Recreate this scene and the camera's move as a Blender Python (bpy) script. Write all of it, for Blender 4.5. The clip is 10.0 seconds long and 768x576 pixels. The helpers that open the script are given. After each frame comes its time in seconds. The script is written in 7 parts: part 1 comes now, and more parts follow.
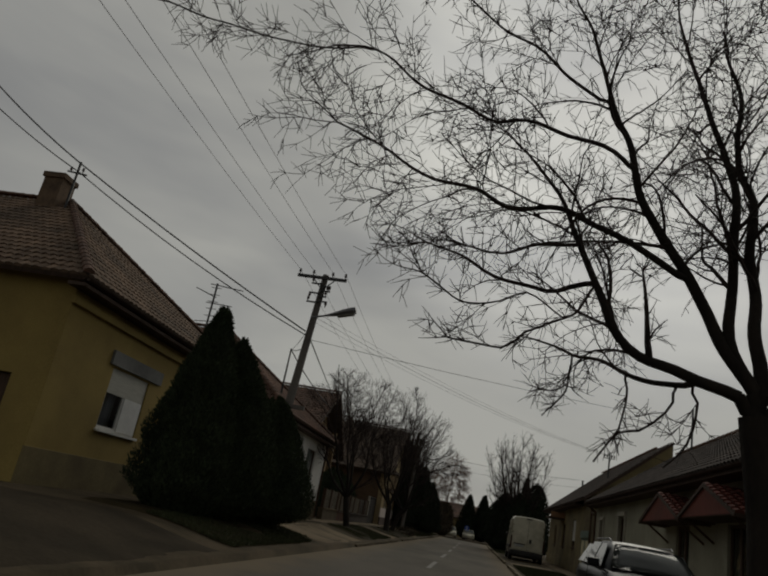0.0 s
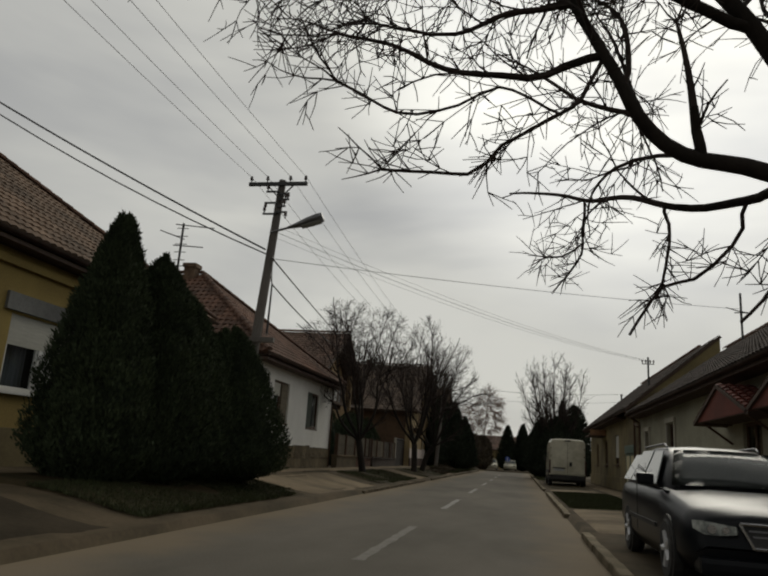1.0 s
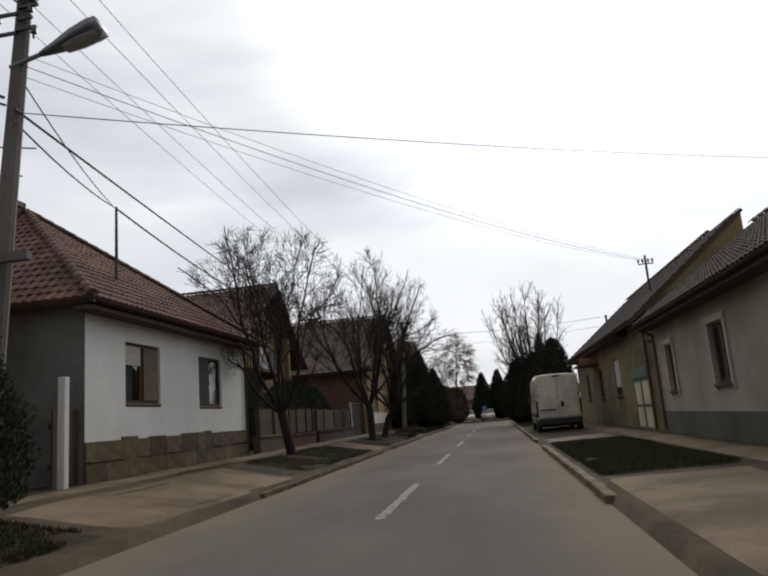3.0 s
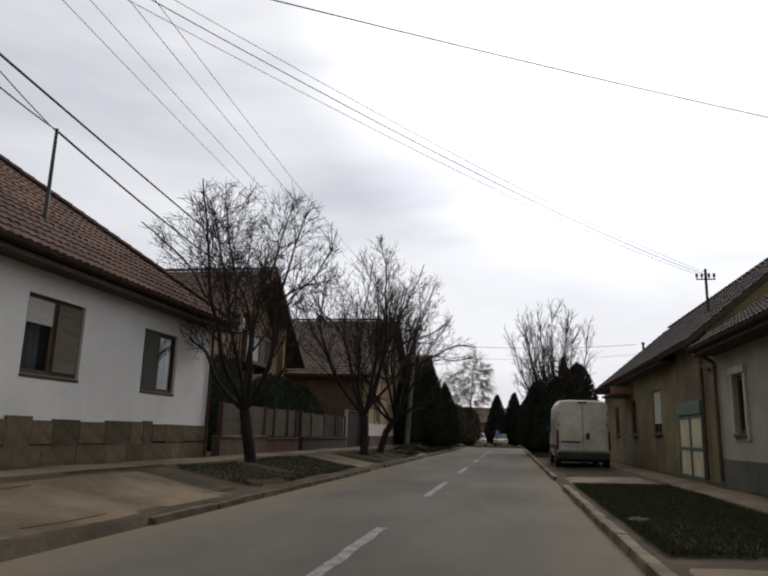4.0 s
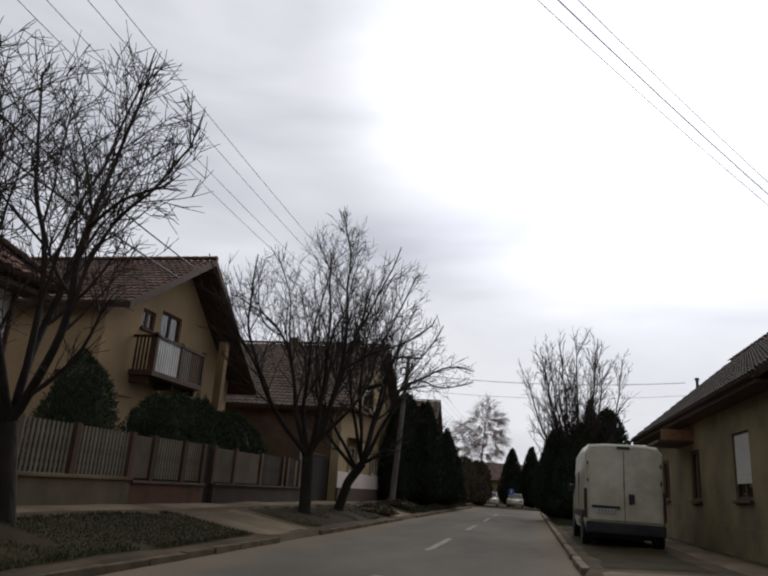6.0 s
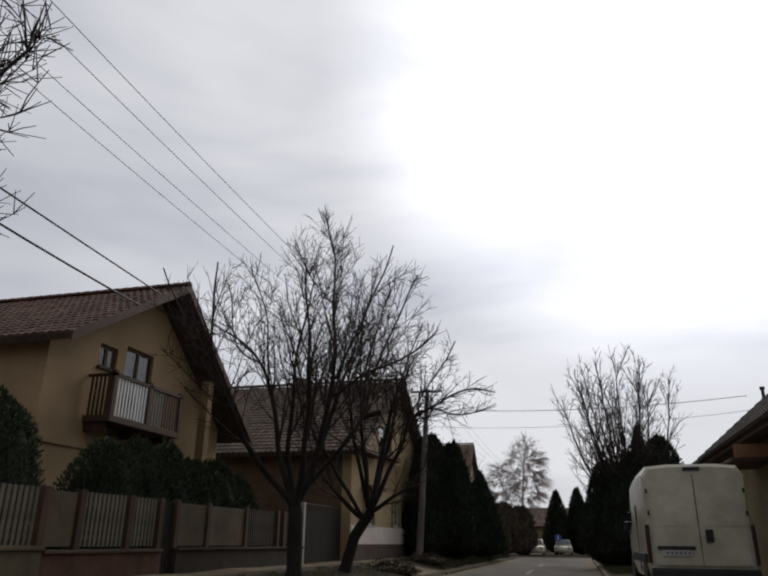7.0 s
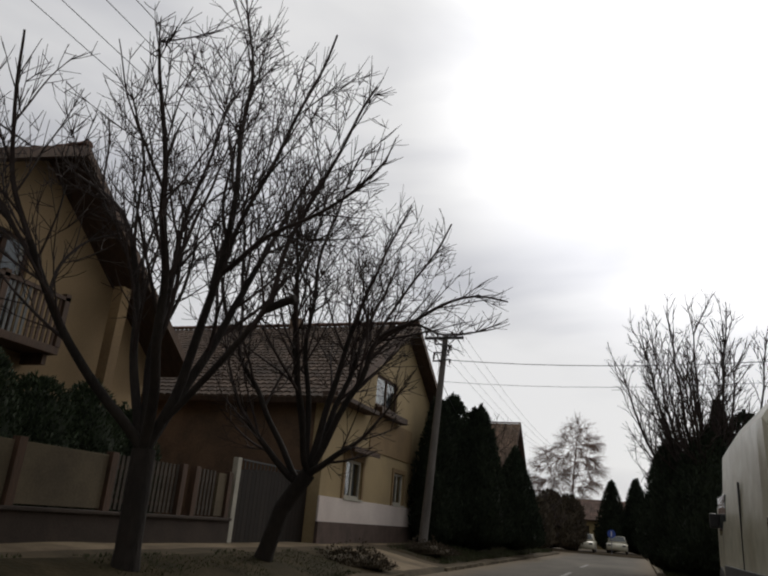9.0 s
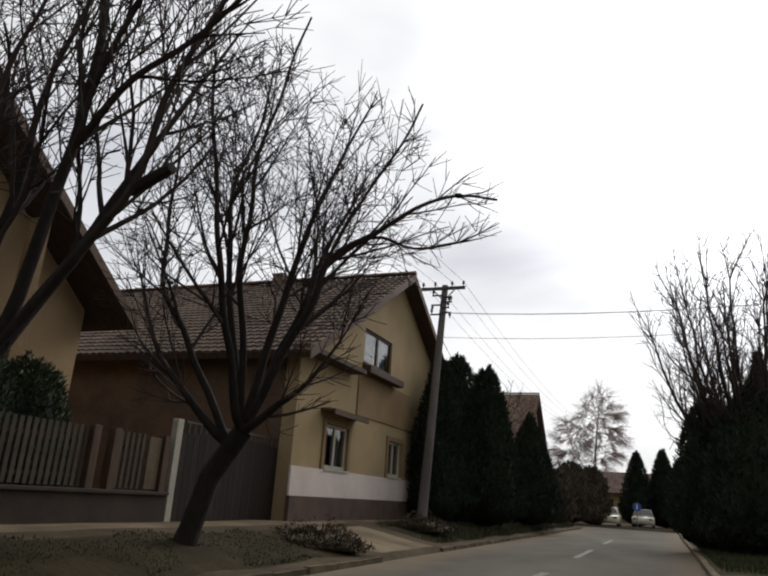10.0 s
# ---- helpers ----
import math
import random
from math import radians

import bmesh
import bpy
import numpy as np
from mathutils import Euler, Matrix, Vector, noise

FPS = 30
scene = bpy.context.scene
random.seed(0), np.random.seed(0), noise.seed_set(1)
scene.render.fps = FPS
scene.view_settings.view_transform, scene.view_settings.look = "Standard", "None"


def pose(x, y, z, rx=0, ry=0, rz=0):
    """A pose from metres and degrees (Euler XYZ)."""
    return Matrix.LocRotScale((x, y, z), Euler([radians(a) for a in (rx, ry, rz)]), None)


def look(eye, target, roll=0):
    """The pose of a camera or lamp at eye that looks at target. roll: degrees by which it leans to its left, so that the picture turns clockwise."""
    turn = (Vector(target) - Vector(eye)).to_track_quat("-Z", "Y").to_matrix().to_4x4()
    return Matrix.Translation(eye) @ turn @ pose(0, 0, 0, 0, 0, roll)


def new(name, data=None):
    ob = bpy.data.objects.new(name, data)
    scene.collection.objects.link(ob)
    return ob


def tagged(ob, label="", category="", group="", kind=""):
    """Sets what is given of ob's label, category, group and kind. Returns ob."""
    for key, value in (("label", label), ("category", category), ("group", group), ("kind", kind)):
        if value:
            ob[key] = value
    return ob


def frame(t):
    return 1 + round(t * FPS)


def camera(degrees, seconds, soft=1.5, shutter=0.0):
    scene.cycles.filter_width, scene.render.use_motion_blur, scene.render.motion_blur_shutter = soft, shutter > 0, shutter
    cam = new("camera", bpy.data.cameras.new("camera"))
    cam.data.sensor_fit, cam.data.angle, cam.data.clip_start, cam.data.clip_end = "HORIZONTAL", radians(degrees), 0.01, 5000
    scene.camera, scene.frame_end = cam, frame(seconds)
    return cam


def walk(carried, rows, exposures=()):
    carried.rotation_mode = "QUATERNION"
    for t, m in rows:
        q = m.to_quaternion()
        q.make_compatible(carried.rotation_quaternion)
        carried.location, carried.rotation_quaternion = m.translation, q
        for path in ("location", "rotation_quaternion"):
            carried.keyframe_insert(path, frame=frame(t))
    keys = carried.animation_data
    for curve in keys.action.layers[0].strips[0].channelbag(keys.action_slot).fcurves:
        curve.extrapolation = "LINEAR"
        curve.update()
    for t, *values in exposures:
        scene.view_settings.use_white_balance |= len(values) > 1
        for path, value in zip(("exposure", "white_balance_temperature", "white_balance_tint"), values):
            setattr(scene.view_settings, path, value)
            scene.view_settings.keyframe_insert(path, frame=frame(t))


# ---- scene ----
cam = camera(58.8, 10.0, soft=2.2)
PATH = [
    (0, -0.586, 2.218, 1.242, 7.139, 18.446, -10.405),
    (0.5, -0.207, 4.665, 1.283, 7.830, 12.997, -5.310),
    (1, 0.073, 6.608, 1.233, 10.925, 13.680, -3.764),
    (1.5, 0.093, 8.833, 1.330, 13.522, 11.994, -2.544),
    (2, 0.201, 10.976, 1.332, 22.257, 9.268, -1.881),
    (2.5, -0.027, 12.672, 1.247, 18.408, 10.071, 3.562),
    (3, -0.097, 15.150, 1.292, 9.240, 10.894, 4.486),
    (3.2, -0.123, 15.981, 1.253, 8.990, 11.287, -0.118),
    (4.3, 0.021, 20.690, 1.243, 11.241, 12.679, -2.865),
    (4.5, 0.078, 21.487, 1.239, 12.623, 13.571, -7.515),
    (5, 0.057, 23.755, 1.197, 10.515, 14.961, -3.743),
    (5.5, 0.169, 26.052, 1.249, 9.400, 14.574, -2.741),
    (5.7, 0.241, 26.875, 1.223, 10.442, 15.401, -3.411),
    (6.8, 0.431, 31.257, 1.188, 14.854, 18.458, -2.450),
    (7, 0.425, 31.978, 1.173, 15.083, 20.404, -0.556),
    (7.5, 0.340, 34.006, 1.191, 11.982, 19.074, -0.244),
    (8, 0.485, 35.798, 1.165, 15.475, 19.991, -2.888),
    (8.5, 0.478, 37.950, 1.166, 16.675, 19.383, -4.281),
    (9, 0.537, 39.706, 1.220, 19.346, 18.857, -4.452),
    (9.5, 0.450, 41.476, 1.174, 20.453, 18.033, -3.955),
    (10, 0.361, 43.189, 1.180, 21.314, 17.011, -3.633),
]
EXPOSURES = [(0.0, -1.5, 6950, 5), (0.5, -1.2, 6950, 5), (1.0, -0.72, 6950, 5), (1.5, -0.88, 6900, 5), (2.0, -0.5, 6800, 5), (2.5, 0.3, 6500, 9),
             (3.0, -0.06, 6350, 10), (4.5, -0.15, 6350, 12), (5.0, -0.35, 6250, 12), (5.5, -0.28, 6250, 12), (7.0, -0.38, 6300, 12), (7.5, -0.9, 6250, 13),
             (8.0, -0.42, 6450, 12), (8.5, -0.42, 6500, 11), (9.0, -0.32, 6550, 10), (9.5, -0.18, 6500, 10), (10.0, 0.06, 6500, 10)]
walk(cam, [(t, pose(x, y, z, 90 + pitch, roll, yaw)) for t, x, y, z, yaw, pitch, roll in PATH], EXPOSURES)

# ---- world and sun: a layered overcast with a bright spot where the sun stands ----
SUN_DIR = Vector((0.16, 0.8, 0.58)).normalized()
world = bpy.data.worlds.new("overcast")
scene.world = world
world.use_nodes = True
wn, wl = world.node_tree.nodes, world.node_tree.links
wn.clear()


def wnode(kind, **inputs):
    n = wn.new(kind)
    for k, v in inputs.items():
        n.inputs[k.replace("_", " ")].default_value = v
    return n


w_out, w_bg = wn.new("ShaderNodeOutputWorld"), wn.new("ShaderNodeBackground")
w_sky = wn.new("ShaderNodeTexSky")
w_sky.sky_type, w_sky.sun_disc = "NISHITA", False
w_sky.sun_elevation = math.asin(SUN_DIR.z)
w_sky.sun_rotation = math.atan2(SUN_DIR.x, SUN_DIR.y)
w_tc = wn.new("ShaderNodeTexCoord")
w_map = wn.new("ShaderNodeMapping")
w_map.inputs["Scale"].default_value = (1.0, 1.0, 3.6)
wl.new(w_tc.outputs["Generated"], w_map.inputs["Vector"])
w_n1 = wnode("ShaderNodeTexNoise", Scale=1.7, Detail=4.5, Roughness=0.5, Distortion=0.25)
wl.new(w_map.outputs[0], w_n1.inputs["Vector"])
w_r1 = wn.new("ShaderNodeValToRGB")
w_r1.color_ramp.elements[0].position, w_r1.color_ramp.elements[0].color = 0.36, (0.67, 0.68, 0.725, 1)
w_r1.color_ramp.elements[1].position, w_r1.color_ramp.elements[1].color = 0.64, (0.98, 0.98, 0.985, 1)
wl.new(w_n1.outputs["Fac"], w_r1.inputs["Fac"])
w_dot = wn.new("ShaderNodeVectorMath")
w_dot.operation = "DOT_PRODUCT"
w_dot.inputs[1].default_value = SUN_DIR
wl.new(w_tc.outputs["Generated"], w_dot.inputs[0])
w_glow = wn.new("ShaderNodeMapRange")
w_glow.interpolation_type = "SMOOTHSTEP"
w_glow.inputs["From Min"].default_value, w_glow.inputs["From Max"].default_value = -0.3, 1.0
w_glow.inputs["To Min"].default_value, w_glow.inputs["To Max"].default_value = 0.6, 1.04
wl.new(w_dot.outputs["Value"], w_glow.inputs["Value"])
w_core = wn.new("ShaderNodeMapRange")
w_core.interpolation_type = "SMOOTHSTEP"
w_core.inputs["From Min"].default_value, w_core.inputs["From Max"].default_value = 0.885, 0.985
w_core.inputs["To Min"].default_value, w_core.inputs["To Max"].default_value = 0.0, 0.9
wl.new(w_dot.outputs["Value"], w_core.inputs["Value"])
w_sum = wn.new("ShaderNodeMath")
wl.new(w_glow.outputs[0], w_sum.inputs[0])
wl.new(w_core.outputs[0], w_sum.inputs[1])
w_mul = wn.new("ShaderNodeVectorMath")
w_mul.operation = "SCALE"
wl.new(w_r1.outputs["Color"], w_mul.inputs[0])
wl.new(w_sum.outputs[0], w_mul.inputs["Scale"])
w_nis = wn.new("ShaderNodeVectorMath")
w_nis.operation = "SCALE"
w_nis.inputs["Scale"].default_value = 0.08
wl.new(w_sky.outputs["Color"], w_nis.inputs[0])
w_mix = wn.new("ShaderNodeMix")
w_mix.data_type = "RGBA"
w_mix.inputs["Factor"].default_value = 0.93
wl.new(w_nis.outputs[0], w_mix.inputs["A"])
wl.new(w_mul.outputs[0], w_mix.inputs["B"])
wl.new(w_mix.outputs["Result"], w_bg.inputs["Color"])
w_bg.inputs["Strength"].default_value = 1.0
wl.new(w_bg.outputs[0], w_out.inputs["Surface"])

sun = new("sun", bpy.data.lights.new("sun", "SUN"))
sun.data.energy, sun.data.angle, sun.data.color = 1.5, radians(30), (1.0, 0.96, 0.9)
sun.matrix_world = look(SUN_DIR * 60, (0, 0, 0))

# ---- materials ----


def mat(name, a, b=None, rough=0.85, scale=1.5, fine=25.0, bump=0.2, metal=0.0, spec=0.3, vary=0.0, stretch=(1, 1, 1), dist=0.01, island=False):
    """A surface with large stains (a to b), fine grain in colour and relief, and variation from piece to piece."""
    m = bpy.data.materials.new(name)
    m.use_nodes = True
    n, l = m.node_tree.nodes, m.node_tree.links
    p = n["Principled BSDF"]
    b = b or tuple(c * 0.7 for c in a)
    tc, mp = n.new("ShaderNodeTexCoord"), n.new("ShaderNodeMapping")
    mp.inputs["Scale"].default_value = stretch
    l.new(tc.outputs["Object"], mp.inputs["Vector"])
    n1, n2 = n.new("ShaderNodeTexNoise"), n.new("ShaderNodeTexNoise")
    n1.inputs["Scale"].default_value, n1.inputs["Detail"].default_value, n1.inputs["Roughness"].default_value = scale, 5, 0.6
    n2.inputs["Scale"].default_value, n2.inputs["Detail"].default_value = fine, 3
    l.new(mp.outputs[0], n1.inputs["Vector"])
    l.new(mp.outputs[0], n2.inputs["Vector"])
    r = n.new("ShaderNodeValToRGB")
    r.color_ramp.elements[0].position, r.color_ramp.elements[0].color = 0.35, (*b, 1)
    r.color_ramp.elements[1].position, r.color_ramp.elements[1].color = 0.62, (*a, 1)
    l.new(n1.outputs["Fac"], r.inputs["Fac"])
    mr = n.new("ShaderNodeMapRange")
    mr.inputs["To Min"].default_value, mr.inputs["To Max"].default_value = 0.72, 1.28
    l.new(n2.outputs["Fac"], mr.inputs["Value"])
    sc = n.new("ShaderNodeVectorMath")
    sc.operation = "SCALE"
    l.new(r.outputs["Color"], sc.inputs[0])
    l.new(mr.outputs["Result"], sc.inputs["Scale"])
    colour = sc.outputs[0]
    if vary:
        src = n.new("ShaderNodeNewGeometry").outputs["Random Per Island"] if island else n.new("ShaderNodeObjectInfo").outputs["Random"]
        vr = n.new("ShaderNodeMapRange")
        vr.inputs["To Min"].default_value, vr.inputs["To Max"].default_value = 1 - vary, 1 + vary
        l.new(src, vr.inputs["Value"])
        s2 = n.new("ShaderNodeVectorMath")
        s2.operation = "SCALE"
        l.new(colour, s2.inputs[0])
        l.new(vr.outputs["Result"], s2.inputs["Scale"])
        colour = s2.outputs[0]
    l.new(colour, p.inputs["Base Color"])
    p.inputs["Roughness"].default_value, p.inputs["Metallic"].default_value = rough, metal
    p.inputs["Specular IOR Level"].default_value = spec
    if bump:
        bp = n.new("ShaderNodeBump")
        bp.inputs["Strength"].default_value, bp.inputs["Distance"].default_value = bump, dist
        l.new(n2.outputs["Fac"], bp.inputs["Height"])
        l.new(bp.outputs["Normal"], p.inputs["Normal"])
    return m


def plain(name, c, rough=0.5, metal=0.0, spec=0.5, coat=0.0):
    return_mat = mat(name, c, tuple(x * 0.88 for x in c), rough, 3.0, 60.0, 0.03, metal, spec)
    return_mat.node_tree.nodes["Principled BSDF"].inputs["Coat Weight"].default_value = coat
    return return_mat


def glass_mat(name, tint=(0.8, 0.85, 0.85), rough=0.02):
    m = bpy.data.materials.new(name)
    m.use_nodes = True
    p = m.node_tree.nodes["Principled BSDF"]
    p.inputs["Base Color"].default_value = (*tint, 1)
    p.inputs["Roughness"].default_value, p.inputs["Transmission Weight"].default_value, p.inputs["IOR"].default_value = rough, 1.0, 1.45
    return m


M_ASPHALT = mat("asphalt", (0.13, 0.115, 0.096), (0.085, 0.077, 0.064), 0.9, 0.35, 60, 0.35, dist=0.006, stretch=(1, 0.35, 1), spec=0.06)


def dusty_edges(m, centre, half, dust):
    """Pale brown dust gathered along both kerbs and between the wheel tracks of a street that runs along y."""
    n, l = m.node_tree.nodes, m.node_tree.links
    p = n["Principled BSDF"]
    old = p.inputs["Base Color"].links[0].from_socket
    tc, sep, nz = n.new("ShaderNodeTexCoord"), n.new("ShaderNodeSeparateXYZ"), n.new("ShaderNodeTexNoise")
    l.new(tc.outputs["Object"], sep.inputs[0])
    nz.inputs["Scale"].default_value, nz.inputs["Detail"].default_value = 0.9, 6
    l.new(tc.outputs["Object"], nz.inputs["Vector"])

    def op(kind, a, b):
        k = n.new("ShaderNodeMath")
        k.operation = kind
        for i, v in enumerate((a, b)):
            if isinstance(v, (int, float)):
                k.inputs[i].default_value = v
            else:
                l.new(v, k.inputs[i])
        return k.outputs[0]
    off = op("ABSOLUTE", op("SUBTRACT", sep.outputs["X"], centre), 0)
    wavy = op("ADD", off, op("MULTIPLY", op("SUBTRACT", nz.outputs["Fac"], 0.5), 1.6))
    mr = n.new("ShaderNodeMapRange")
    mr.interpolation_type = "SMOOTHSTEP"
    mr.inputs["From Min"].default_value, mr.inputs["From Max"].default_value = half - 1.25, half + 0.1
    mr.inputs["To Max"].default_value = 0.65
    l.new(wavy, mr.inputs["Value"])
    mx = n.new("ShaderNodeMix")
    mx.data_type = "RGBA"
    l.new(mr.outputs["Result"], mx.inputs["Factor"])
    l.new(old, mx.inputs["A"])
    mx.inputs["B"].default_value = (*dust, 1)
    l.new(mx.outputs["Result"], p.inputs["Base Color"])


dusty_edges(M_ASPHALT, -1.7, 2.9, (0.185, 0.142, 0.092))
M_DRIVE = mat("drive_dirt", (0.05, 0.039, 0.026), (0.03, 0.024, 0.016), 0.95, 0.7, 14, 0.35, dist=0.02, spec=0.06)
M_EARTH = mat("verge_earth", (0.09, 0.069, 0.045), (0.048, 0.039, 0.025), 0.95, 0.8, 14, 0.3, dist=0.02, spec=0.06)
M_SOIL = mat("bed_soil", (0.046, 0.035, 0.019), (0.025, 0.021, 0.011), 0.95, 1.2, 12, 0.7, dist=0.03, spec=0.06)
M_PATH = mat("pavement_concrete", (0.195, 0.152, 0.1), (0.095, 0.073, 0.048), 0.9, 0.55, 30, 0.35, dist=0.01, spec=0.06)
M_KERB = mat("kerb_concrete", (0.1885, 0.156, 0.1063), (0.117, 0.0975, 0.065), 0.9, 2.0, 30, 0.3, vary=0.18, spec=0.06)
M_KERBDK = mat("earthy_kerb_concrete", (0.115, 0.092, 0.0621), (0.0633, 0.0517, 0.0345), 0.95, 2.0, 30, 0.4, vary=0.2, spec=0.06)
M_ORANGE = mat("faded_orange_board", (0.27, 0.14, 0.07), (0.18, 0.10, 0.06), 0.8, 3, 20, 0.2)
M_PAINT = mat("road_paint", (0.2376, 0.2288, 0.2112), (0.0880, 0.0810, 0.0686), 0.8, 5.0, 40, 0.2)
M_PAINTOLD = mat("old_road_paint", (0.142, 0.13, 0.112), (0.105, 0.095, 0.079), 0.85, 5.0, 40, 0.2)
M_DRYBUSH = mat("dry_bush", (0.075, 0.058, 0.036), (0.045, 0.036, 0.024), 0.9, 1.5, 8, 0.0, vary=0.4, island=True)
M_SHUTTAN = mat("tan_shutter", (0.17, 0.145, 0.1), (0.12, 0.1, 0.07), 0.7, 2, 20, 0.1, stretch=(1, 1, 8))
M_LAWN = mat("mossy_lawn", (0.05, 0.053, 0.02), (0.032, 0.036, 0.014), 0.95, 1.0, 25, 0.4, dist=0.02, spec=0.06)
M_OLIVEBASE = mat("olive_plinth", (0.115, 0.112, 0.085), (0.075, 0.073, 0.056), 0.9, 0.8, 25, 0.3)
M_PALETRIM = mat("pale_trim", (0.46, 0.43, 0.35), (0.36, 0.34, 0.28), 0.85, 2, 25, 0.15)
# dark brown for the tan house sides, with eave and twig shade in the colour
M_SHADESIDE = mat("shade_brown_side", (0.13, 0.082, 0.05), (0.085, 0.056, 0.036), 0.9, 1.5, 18, 0.5, dist=0.015)
M_GATEDK = mat("dark_gate_board", (0.026, 0.019, 0.014), (0.017, 0.013, 0.01), 0.85, 4, 30, 0.2, stretch=(6, 6, 0.6), vary=0.2)
M_GRASS = mat("grass_blade", (0.042, 0.052, 0.018), (0.048, 0.047, 0.02), 0.8, 1.0, 6, 0.0, vary=0.35, island=True)
M_WHITE = mat("white_plaster", (0.80, 0.79, 0.75), (0.70, 0.69, 0.65), 0.9, 0.6, 30, 0.1, dist=0.004)
M_YELLOW = mat("ochre_plaster", (0.35, 0.258, 0.085), (0.27, 0.196, 0.068), 0.9, 0.6, 30, 0.25, dist=0.006)
M_DULLYEL = mat("weathered_yellow_plaster", (0.225, 0.18, 0.088), (0.12, 0.096, 0.055), 0.9, 0.55, 25, 0.3, dist=0.008)
M_GREYGREEN = mat("grey_green_plaster", (0.35, 0.335, 0.25), (0.26, 0.25, 0.188), 0.9, 0.7, 25, 0.3, dist=0.008)
M_GREYSIDE = mat("plain_grey", (0.20, 0.20, 0.19), (0.13, 0.13, 0.125), 0.9, 0.8, 20, 0.3)
M_PEACH = mat("peach_plaster", (0.41, 0.29, 0.16), (0.33, 0.235, 0.13), 0.9, 0.6, 30, 0.25)
M_TAN = mat("tan_plaster", (0.385, 0.29, 0.155), (0.3, 0.228, 0.125), 0.9, 0.6, 30, 0.25)
M_TANDK = mat("dark_tan_plaster", (0.27, 0.185, 0.095), (0.2, 0.135, 0.072), 0.9, 0.6, 30, 0.25)
M_PINKW = mat("pale_pink_plaster", (0.68, 0.60, 0.54), (0.60, 0.52, 0.47), 0.9, 0.7, 30, 0.2)
M_STONE = mat("plinth_stone", (0.150, 0.115, 0.066), (0.098, 0.076, 0.044), 0.9, 2.2, 18, 0.8, vary=0.32, dist=0.03)
M_MORTAR = mat("plinth_mortar", (0.095, 0.075, 0.048), (0.065, 0.052, 0.034), 0.95, 2.0, 25, 0.3)
M_FENCEDK = mat("dark_fence_render", (0.06, 0.044, 0.034), (0.038, 0.029, 0.023), 0.95, 1.2, 25, 0.3)
M_DKPLINTH = mat("dark_plinth", (0.11, 0.075, 0.06), (0.07, 0.05, 0.04), 0.9, 1.5, 25, 0.3)
M_TILE = mat("red_roof_tile", (0.165, 0.09, 0.062), (0.1, 0.061, 0.045), 0.9, 0.5, 12, 0.4, vary=0.3, island=True, dist=0.01)
M_TILE2 = mat("brown_roof_tile", (0.15, 0.092, 0.067), (0.095, 0.062, 0.048), 0.9, 0.5, 12, 0.4, vary=0.3, island=True, dist=0.01)
M_TILE3 = mat("mossy_roof_tile", (0.185, 0.125, 0.086), (0.11, 0.079, 0.057), 0.9, 0.6, 12, 0.4, vary=0.3, island=True, dist=0.01)
M_TILE5 = mat("dark_grey_brown_tile", (0.062, 0.046, 0.038), (0.04, 0.031, 0.026), 0.9, 0.5, 12, 0.4, vary=0.25, island=True, dist=0.01)
M_TILE4 = mat("bright_red_tile", (0.175, 0.052, 0.038), (0.125, 0.04, 0.03), 0.85, 0.8, 12, 0.4, vary=0.25, island=True, dist=0.01)
M_RIDGE = mat("ridge_tile", (0.15, 0.08, 0.055), (0.09, 0.055, 0.04), 0.9, 2.0, 15, 0.3, vary=0.3)
M_SOFFIT = mat("dark_soffit_board", (0.09, 0.06, 0.045), (0.06, 0.04, 0.03), 0.8, 3, 30, 0.2, stretch=(4, 1, 1))
M_BRICK = mat("chimney_brick", (0.17, 0.115, 0.075), (0.1, 0.07, 0.048), 0.9, 3, 25, 0.4)
M_WOODDK = mat("dark_brown_wood", (0.0956, 0.0536, 0.0331), (0.0574, 0.0357, 0.0221), 0.7, 4, 30, 0.25, stretch=(6, 6, 0.6), vary=0.15)
M_WOODGRN = mat("dark_green_wood", (0.06, 0.075, 0.055), (0.04, 0.05, 0.04), 0.6, 4, 30, 0.15, stretch=(6, 6, 0.6))
M_FRAMEW = plain("white_painted_frame", (0.72, 0.72, 0.70), 0.5)
M_BLIND = mat("white_blind", (0.50, 0.49, 0.43), (0.42, 0.41, 0.36), 0.7, 2, 20, 0.1, stretch=(1, 1, 14))
M_CURTAIN = mat("net_curtain", (0.17, 0.18, 0.20), (0.10, 0.10, 0.10), 0.9, 2.5, 12, 0.2, stretch=(1, 7, 0.2))
# near-black board colour that stands for the darkness of unlit rooms
M_ROOM = plain("unlit_room_board", (0.03, 0.028, 0.026), 0.9)
M_GLASS = glass_mat("window_glass")
M_BEIGE = mat("beige_fence_panel", (0.125, 0.098, 0.06), (0.085, 0.066, 0.042), 0.85, 1.2, 25, 0.2, vary=0.1)
M_TILETAN = mat("weathered_dark_tile", (0.125, 0.088, 0.064), (0.08, 0.06, 0.046), 0.9, 0.6, 12, 0.4, vary=0.3, island=True, dist=0.01)
M_FENCECOPE = mat("fence_coping", (0.062, 0.046, 0.036), (0.042, 0.032, 0.026), 0.9, 1.5, 25, 0.3)
# dark copy of the picket paint, tree shade put into the colour
M_PICKETDK = mat("shaded_picket", (0.085, 0.068, 0.05), (0.055, 0.045, 0.034), 0.8, 3.0, 30, 0.15, vary=0.2)
